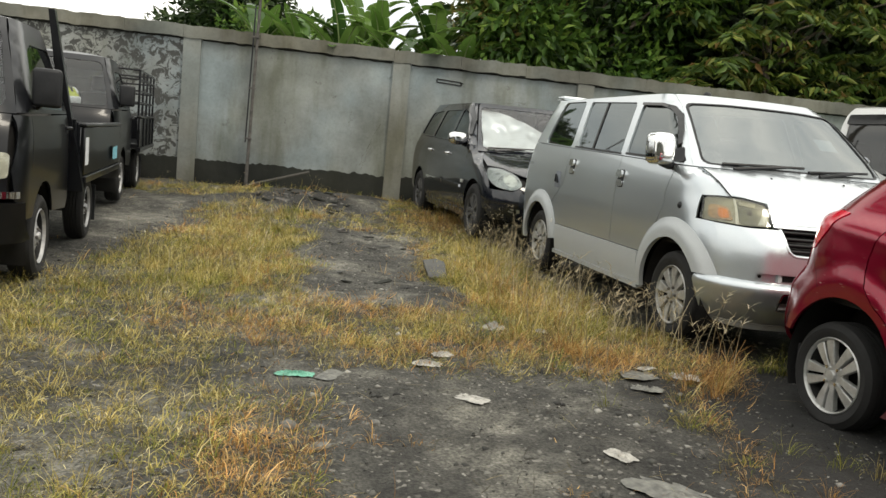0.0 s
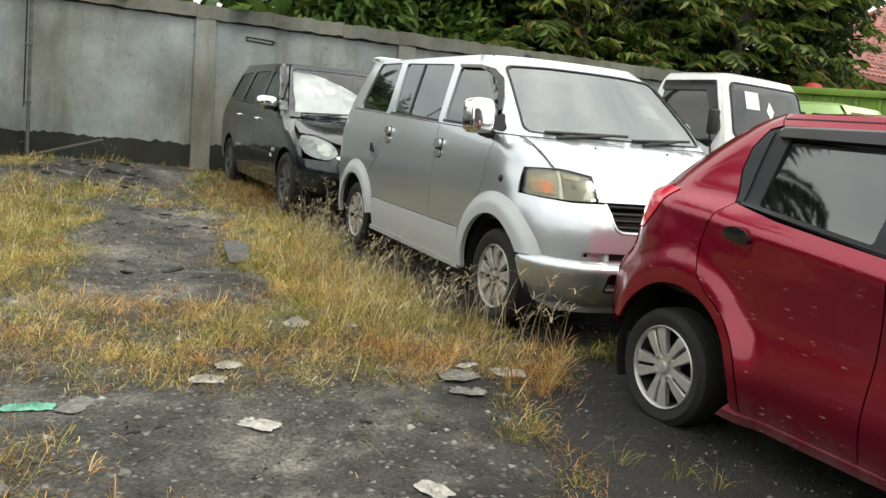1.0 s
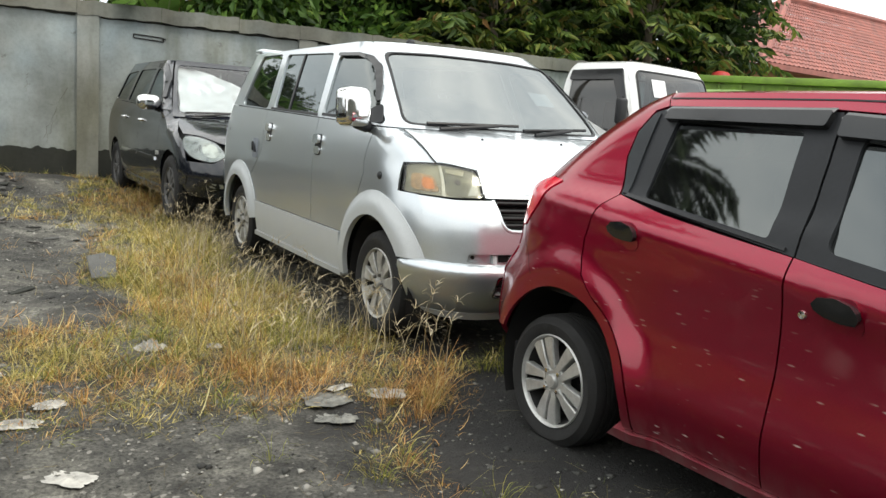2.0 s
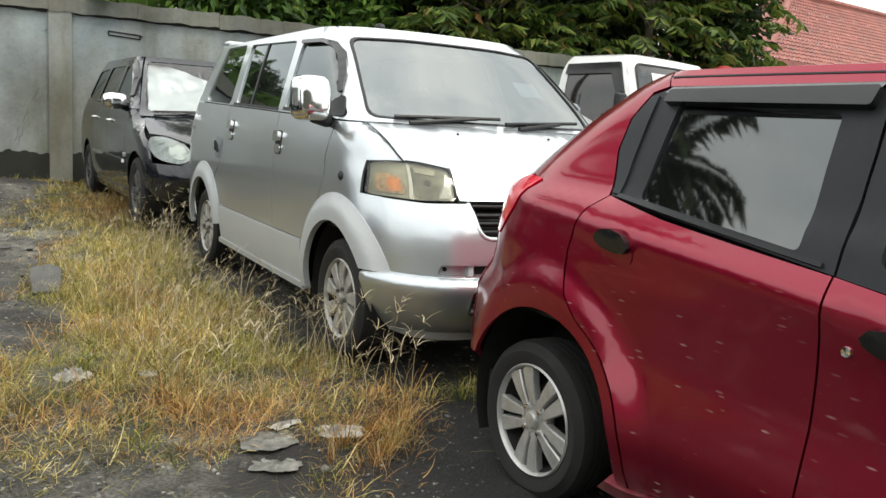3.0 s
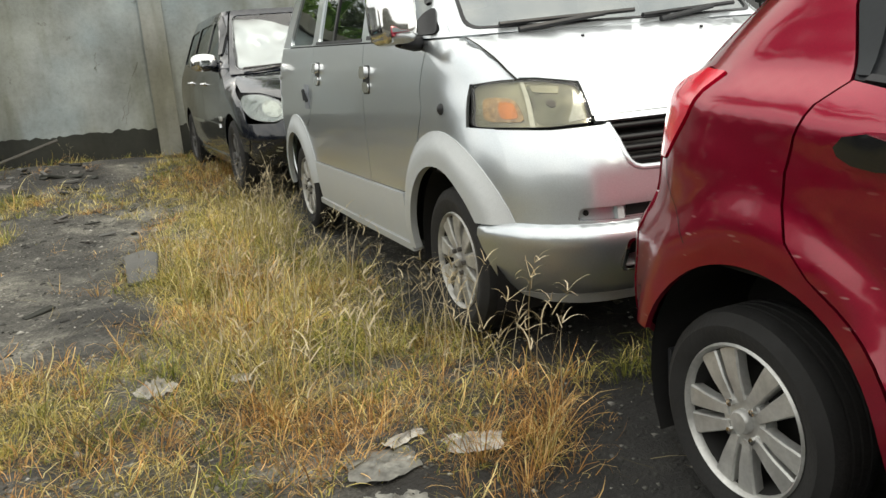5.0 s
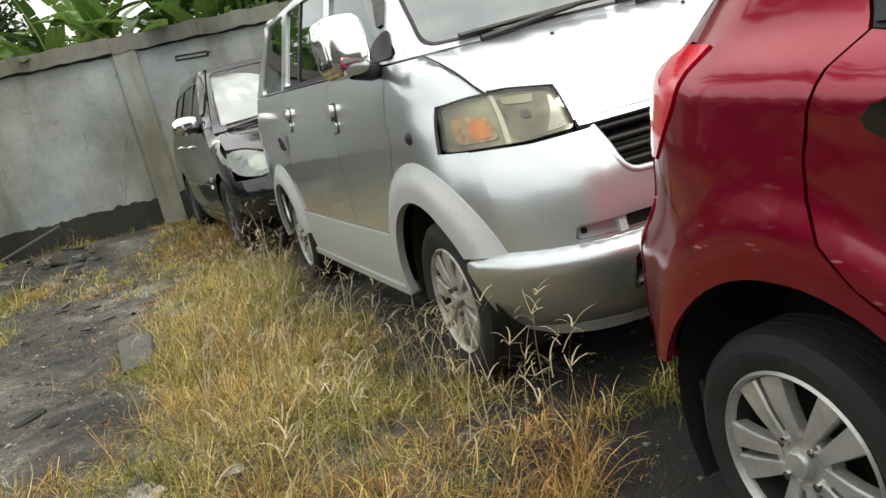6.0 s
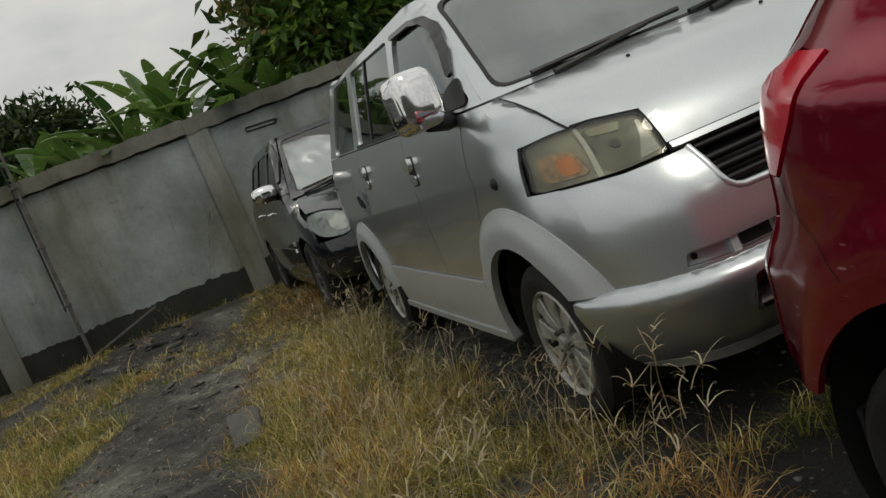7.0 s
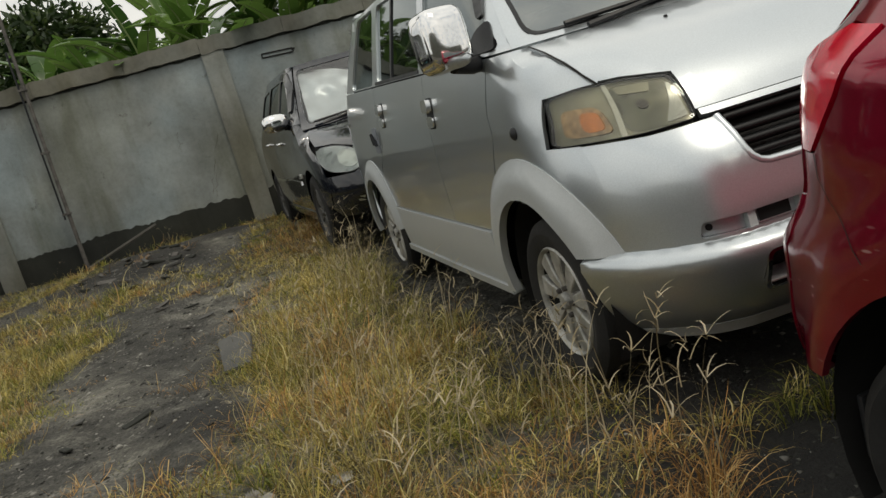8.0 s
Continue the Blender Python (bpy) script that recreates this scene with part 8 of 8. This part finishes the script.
tufts("tangled_straw", 6500, lambda x, y: grown(x, y) * (0.06 + 0.94 * gaps(x, y, 6.1)), M_STRAW, "bent and tangled dead grass stems", 5, per=7, scale=1.2, wide=0.0026, spread=0.08, lean=(0.3, 1.45), curl=(-1.6, 3.0))
tufts("tangled_rust", 4200, lambda x, y: np.clip(grown(x, y) * 1.3 + 0.1, 0, 1) * rusty(x, y), M_ORANGE, "bent rust-coloured dead stems", 6, per=8, scale=1.15, wide=0.0026, spread=0.08, lean=(0.3, 1.4), curl=(-1.4, 3.0))


def lone_tufts():
    """Single weeds on the bare soil beside the red car."""
    rng = np.random.default_rng(15)
    for x, y, h, mat in ((-0.05, -1.95, 0.13, M_GRASS), (0.12, -2.1, 0.16, M_GRASS), (0.22, -2.2, 0.13, M_STRAW), (-0.42, -1.75, 0.14, M_GRASS), (-0.12, -2.45, 0.12, M_ORANGE), (0.28, -2.55, 0.08, M_STRAW), (-0.75, -1.55, 0.12, M_GRASS), (-0.1, -1.2, 0.22, M_ORANGE), (-0.18, -1.05, 0.25, M_ORANGE), (-0.02, -1.1, 0.2, M_STRAW), (-2.3, -2.45, 0.12, M_ORANGE), (-2.35, -2.7, 0.13, M_ORANGE), (-2.25, -2.9, 0.12, M_ORANGE), (0.52, -0.66, 0.22, M_GRASS), (0.58, -0.62, 0.2, M_GRASS), (0.42, -0.64, 0.18, M_GRASS), (0.28, -0.6, 0.15, M_STRAW), (-0.04, -1.12, 0.19, M_ORANGE), (0.02, -1.03, 0.23, M_ORANGE), (0.06, -0.95, 0.23, M_ORANGE), (0.1, -0.84, 0.24, M_ORANGE), (-0.03, -0.97, 0.2, M_ORANGE), (-0.55, -0.85, 0.18, M_ORANGE), (-0.62, -0.95, 0.16, M_ORANGE), (-0.46, -0.82, 0.19, M_ORANGE), (-0.7, -0.9, 0.15, M_ORANGE)):
        n = int(18 + 260 * max(0, h - 0.1))
        yaw = rng.uniform(0, math.tau, n)
        r = np.abs(rng.normal(0, 0.03, n))
        bx, by = x + r * np.cos(yaw), y + r * np.sin(yaw)
        v, f, _ = blades(bx, by, ground_z(bx, by) - 0.008, yaw + rng.normal(0, 0.4, n), rng.uniform(0.05, 0.7, n), h * rng.uniform(0.5, 1.3, n), rng.uniform(0.0014, 0.003, n), rng.uniform(0.2, 4.2, n))
        tagged(finish("weed_tuft", raw_mesh("weed_tuft", v, f), mat, None, "", False), "single weed tuft growing on bare soil", "grass", "lone weed tufts")


lone_tufts()


def finger_grass(count, seed):
    """Tall thin stalks with spread, nodding seed fingers, in front of the van and along it."""
    rng = np.random.default_rng(seed)
    x = rng.uniform(-0.75, 0.18, count)
    y = np.where(rng.uniform(size=count) < 0.6, rng.uniform(-1.0, -0.1, count), rng.uniform(-0.3, 2.6, count))
    x = np.where(y > -0.35, np.minimum(x, -0.06 - 0.19 * np.maximum(y, 0)) - 0.12 * np.maximum(y, 0), x)
    h = rng.uniform(0.26, 0.46, count)
    yaw = rng.uniform(0, math.tau, count)
    v, f, tip = blades(x, y, ground_z(x, y) - 0.01, yaw, rng.uniform(0.02, 0.3, count), h, np.full(count, 0.0042), rng.uniform(0.1, 0.8, count))
    vs, qs, ts = [v], [f[0]], [f[1]]
    for j in range(5):
        low = rng.uniform(0.0, 0.05, count) if j > 2 else np.zeros(count)
        vv, ff, _ = blades(tip[:, 0], tip[:, 1], tip[:, 2] - 0.003 - low, yaw + j * 1.3 + rng.uniform(-0.5, 0.5, count), rng.uniform(0.5, 1.1, count), rng.uniform(0.05, 0.1, count), np.full(count, 0.0046), rng.uniform(0.5, 1.9, count))
        o = sum(len(q) for q in vs)
        vs.append(vv)
        qs.append(ff[0] + o)
        ts.append(ff[1] + o)
    me = raw_mesh("finger_grass", np.concatenate(vs), [np.concatenate(qs), np.concatenate(ts)])
    tagged(finish("finger_grass", me, M_SEED, None, "", False), "tall dry finger grass with nodding seed heads", "grass", kind="stuff")


finger_grass(95, 21)


def thatch(count, seed):
    rng = np.random.default_rng(seed)
    x, y = rng.uniform(-6.2, 1.2, count * 5), rng.uniform(-3.9, 8.0, count * 5)
    keep = rng.uniform(size=len(x)) < np.clip(grown(x, y) + 0.05, 0, 1) * 0.8
    x, y = x[keep][:count], y[keep][:count]
    n = len(x)
    v, f, _ = blades(x, y, ground_z(x, y) + rng.uniform(0.0, 0.02, n), rng.uniform(0, math.tau, n), rng.uniform(1.3, 1.5, n), rng.uniform(0.04, 0.15, n), rng.uniform(0.002, 0.004, n), rng.uniform(-0.3, 0.4, n))
    tagged(finish("trodden_straw", raw_mesh("trodden_straw", v, f), M_THATCH, None, "", False), "trodden dead straw lying on the soil", "straw", kind="stuff")


thatch(24000, 8)

M_STONE = plain("grey_stone", (0.15, 0.145, 0.13), 0.9, 0, 0.5, 20, 0.4)
M_PEBBLE = leaf_material("pebble", [(0.0, (0.025, 0.025, 0.024)), (0.6, (0.08, 0.08, 0.072)), (0.85, (0.2, 0.195, 0.175)), (1.0, (0.42, 0.41, 0.37))], 0.9, 0.0)


def pebbles(count, seed):
    rng = np.random.default_rng(seed)
    x, y = rng.uniform(-4.6, 0.8, count), rng.uniform(-3.9, 6.5, count)
    r = rng.uniform(0.004, 0.011, count) * np.where(rng.uniform(size=count) < 0.08, 2.6, 1.0)
    d = np.array([[1, 0, 0], [-0.5, 0.87, 0], [-0.5, -0.87, 0], [0.1, 0.1, 0.5], [0.0, 0.0, -0.6]])
    z = ground_z(x, y)
    v = np.stack([x, y, z], 1)[:, None, :] + d[None] * r[:, None, None] * rng.uniform(0.6, 1.4, (count, 5, 3))
    i = np.arange(count)[:, None] * 5
    t = np.concatenate([i + np.array([[a, b, 3]]) for a, b in ((0, 1), (1, 2), (2, 0))] + [i + np.array([[b, a, 4]]) for a, b in ((0, 1), (1, 2), (2, 0))])
    tagged(finish("gravel", raw_mesh("gravel", v.reshape(-1, 3), [t]), M_PEBBLE, None, "", False), "loose grit and small pebbles", "gravel", kind="stuff")


pebbles(20000, 9)


def crumpled(name, x, y, sx, sy, yaw, h, mat, label, category, seed, holes=0.0):
    """A torn, crumpled sheet lying on the ground; holes: how ragged its outline is."""
    bm = bmesh.new()
    n, rings = 44, 9
    nz = lambda *q: noise.noise(Vector(q))
    grid = []
    for j in range(rings + 1):
        row = []
        for i in range(n):
            a = math.tau * i / n
            c, sn = math.cos(a), math.sin(a)
            edge = 0.5 * (1 + 0.3 * nz(c * 1.6, sn * 1.6, seed) + (0.06 + 0.2 * holes) * nz(c * 4.5, sn * 4.5, seed + 3)) / max(abs(c) ** 0.7, abs(sn) ** 0.7, 0.8)
            r = edge * j / rings
            u, v = c * r, sn * r
            fold = 1 - abs(nz(u * 5, v * 5, seed + 2)) * 2.2
            z = h * max(0.03, 0.55 * fold + 0.25 * nz(u * 13, v * 13, seed + 5) - 0.12) * (1 - 0.75 * (j / rings) ** 2)
            row.append(bm.verts.new((u * sx, v * sy, z)) if j else (row[0] if row else bm.verts.new((0, 0, z))))
        grid.append(row)
    for j in range(rings):
        for i in range(n):
            k = (i + 1) % n
            if j == 0:
                bm.faces.new((grid[0][0], grid[1][i], grid[1][k]))
            else:
                bm.faces.new((grid[j][i], grid[j + 1][i], grid[j + 1][k], grid[j][k]))
    ob = part(name, bm, mat, None, sharp=28)
    ob.matrix_world = pose(x, y, float(ground_z(x, y)) + 0.005, 0, 0, yaw)
    return tagged(ob, label, category)


def rock(name, x, y, sx, sy, sz, yaw, mat, label, seed):
    bm = bmesh.new()
    bmesh.ops.create_icosphere(bm, subdivisions=3, radius=1)
    for v in bm.verts:
        d = 1 + 0.28 * noise.noise(v.co * 1.4 + Vector((seed, 0, 0))) + 0.1 * noise.noise(v.co * 4 + Vector((0, seed, 0)))
        v.co = Vector((v.co.x * sx * d, v.co.y * sy * d, v.co.z * sz * d))
    ob = part(name, bm, mat, None, sharp=35)
    ob.matrix_world = pose(x, y, float(ground_z(x, y)) + sz * 0.35, 0, 0, yaw)
    return tagged(ob, label, "stone")


M_PLASTIC_WHITE = plain("dirty_white_plastic", (0.34, 0.33, 0.3), 0.5, 0, 0.4, 18)
M_PLASTIC_GREY = plain("muddy_plastic_film", (0.13, 0.13, 0.115), 0.5, 0, 0.6, 22)
M_PLASTIC_GREEN = plain("green_plastic_film", (0.12, 0.36, 0.26), 0.4, 0, 0.3, 14)
M_SLAB = plain("grey_slab", (0.085, 0.085, 0.08), 0.85, 0, 0.35, 9, 0.3)
crumpled("plastic_bag", -2.27, -1.4, 0.2, 0.07, 8, 0.045, M_PLASTIC_GREEN, "flattened green plastic wrapper on the soil", "litter", 1.0)
crumpled("paper_scrap", -1.62, -1.14, 0.15, 0.08, 4, 0.06, M_PLASTIC_WHITE, "dirty white crumpled paper scrap", "litter", 2.0)
crumpled("paper_scrap", -1.53, -0.98, 0.12, 0.07, 20, 0.05, M_PLASTIC_WHITE, "small torn pale paper scrap", "litter", 12.0)
crumpled("paper_scrap", -1.41, -1.57, 0.16, 0.1, -28, 0.02, M_PLASTIC_WHITE, "muddy flattened paper scrap", "litter", 3.0, 0.8)
crumpled("plastic_bag", -0.85, -2.16, 0.09, 0.15, 30, 0.03, M_PLASTIC_WHITE, "twisted white neck of a torn plastic bag", "litter", 4.0, 0.1)
crumpled("plastic_bag", -0.72, -2.46, 0.34, 0.2, -42, 0.03, M_PLASTIC_GREY, "muddy white plastic bag on bare soil", "litter", 14.0, 0.4)
crumpled("plastic_bag", -0.45, -1.16, 0.18, 0.12, -12, 0.03, M_PLASTIC_GREY, "torn pale plastic bag in the dry grass", "litter", 5.0, 0.32)
crumpled("plastic_bag", -0.46, -1.0, 0.2, 0.16, 15, 0.02, M_PLASTIC_GREY, "torn grey plastic film in a soil hollow", "litter", 15.0, 0.25)
crumpled("paper_scrap", -0.18, -0.95, 0.19, 0.12, -14, 0.05, M_PLASTIC_WHITE, "white crumpled plastic scrap in rusty grass", "litter", 6.0)
crumpled("plastic_bag", -1.17, -0.17, 0.13, 0.12, 40, 0.12, M_PLASTIC_WHITE, "pale grey crumpled bag among the grass", "litter", 7.0)
crumpled("paper_scrap", -0.87, -0.2, 0.08, 0.06, 0, 0.05, M_PLASTIC_WHITE, "small white scrap among the grass", "litter", 8.0)
crumpled("paper_scrap", -0.38, -0.88, 0.13, 0.06, 30, 0.03, M_PLASTIC_WHITE, "small pale scrap beside rusty grass", "litter", 9.0)
crumpled("paper_scrap", -2.1, -1.36, 0.1, 0.2, -20, 0.02, M_PLASTIC_GREY, "brown-grey flattened scrap beside dry grass", "litter", 16.0)
rock("stone", -2.2, -2.13, 0.035, 0.03, 0.025, 20, M_STONE, "fist-sized grey stone on bare soil", 1.0)
rock("stone", -2.05, -2.3, 0.045, 0.03, 0.012, 50, M_STONE, "flat grey stone on bare soil", 2.0)
rock("stone", -1.85, -2.0, 0.025, 0.02, 0.014, 80, M_STONE, "small grey stone on bare soil", 3.0)


def slab():
    bm = bmesh.new()
    v = [bm.verts.new((x, y, z)) for z in (0.0, 0.025) for x, y in ((-0.085, -0.16), (0.07, -0.17), (0.1, 0.13), (0.03, 0.2), (-0.09, 0.17))]
    bm.faces.new(v[4::-1])
    bm.faces.new(v[5:])
    for k in range(5):
        bm.faces.new((v[k], v[(k + 1) % 5], v[5 + (k + 1) % 5], v[5 + k]))
    bmesh.ops.bevel(bm, geom=bm.edges[:], offset=0.005, segments=2, affect="EDGES")
    ob = part("stone_slab", bm, M_SLAB, None, sharp=40)
    ob.matrix_world = pose(-1.49, 1.73, float(ground_z(-1.49, 1.73)) + 0.05, 18, -4, 8)
    tagged(ob, "flat broken grey slab lying on soil", "slab")


slab()


def debris():
    rng = random.Random(4)
    for k in range(46):
        x, y = rng.gauss(-3.3, 0.5), rng.gauss(6.3, 0.55)
        w, d, h = rng.uniform(0.05, 0.2), rng.uniform(0.03, 0.08), rng.uniform(0.01, 0.03)
        ob = part("debris_scrap", box(bmesh.new(), (-w / 2, -d / 2, 0), (w / 2, d / 2, h), 0.004, 1), rng.choice((M_PLINTH, M_PLINTH, M_RUST, M_SLAB)), None)
        ob.matrix_world = pose(x, y, float(ground_z(x, y)) + 0.0, rng.uniform(-18, 18), rng.uniform(-18, 18), rng.uniform(0, 180))
        tagged(ob, "charred scrap lying on a dark rubbish heap", "debris", "rubbish heap scraps")
    for k in range(14):
        x, y = rng.uniform(-2.9, -1.5), rng.uniform(0.8, 4.4)
        w, d = rng.uniform(0.06, 0.16), rng.uniform(0.02, 0.05)
        ob = part("wood_chip", box(bmesh.new(), (-w / 2, -d / 2, 0), (w / 2, d / 2, 0.012), 0.003, 1), rng.choice((M_RUST, M_SLAB, M_PLINTH)), None)
        ob.matrix_world = pose(x, y, float(ground_z(x, y)) + 0.004, rng.uniform(-10, 10), rng.uniform(-10, 10), rng.uniform(0, 180))
        tagged(ob, "small dark chip lying on bare soil", "debris", "chips on the soil")


debris()
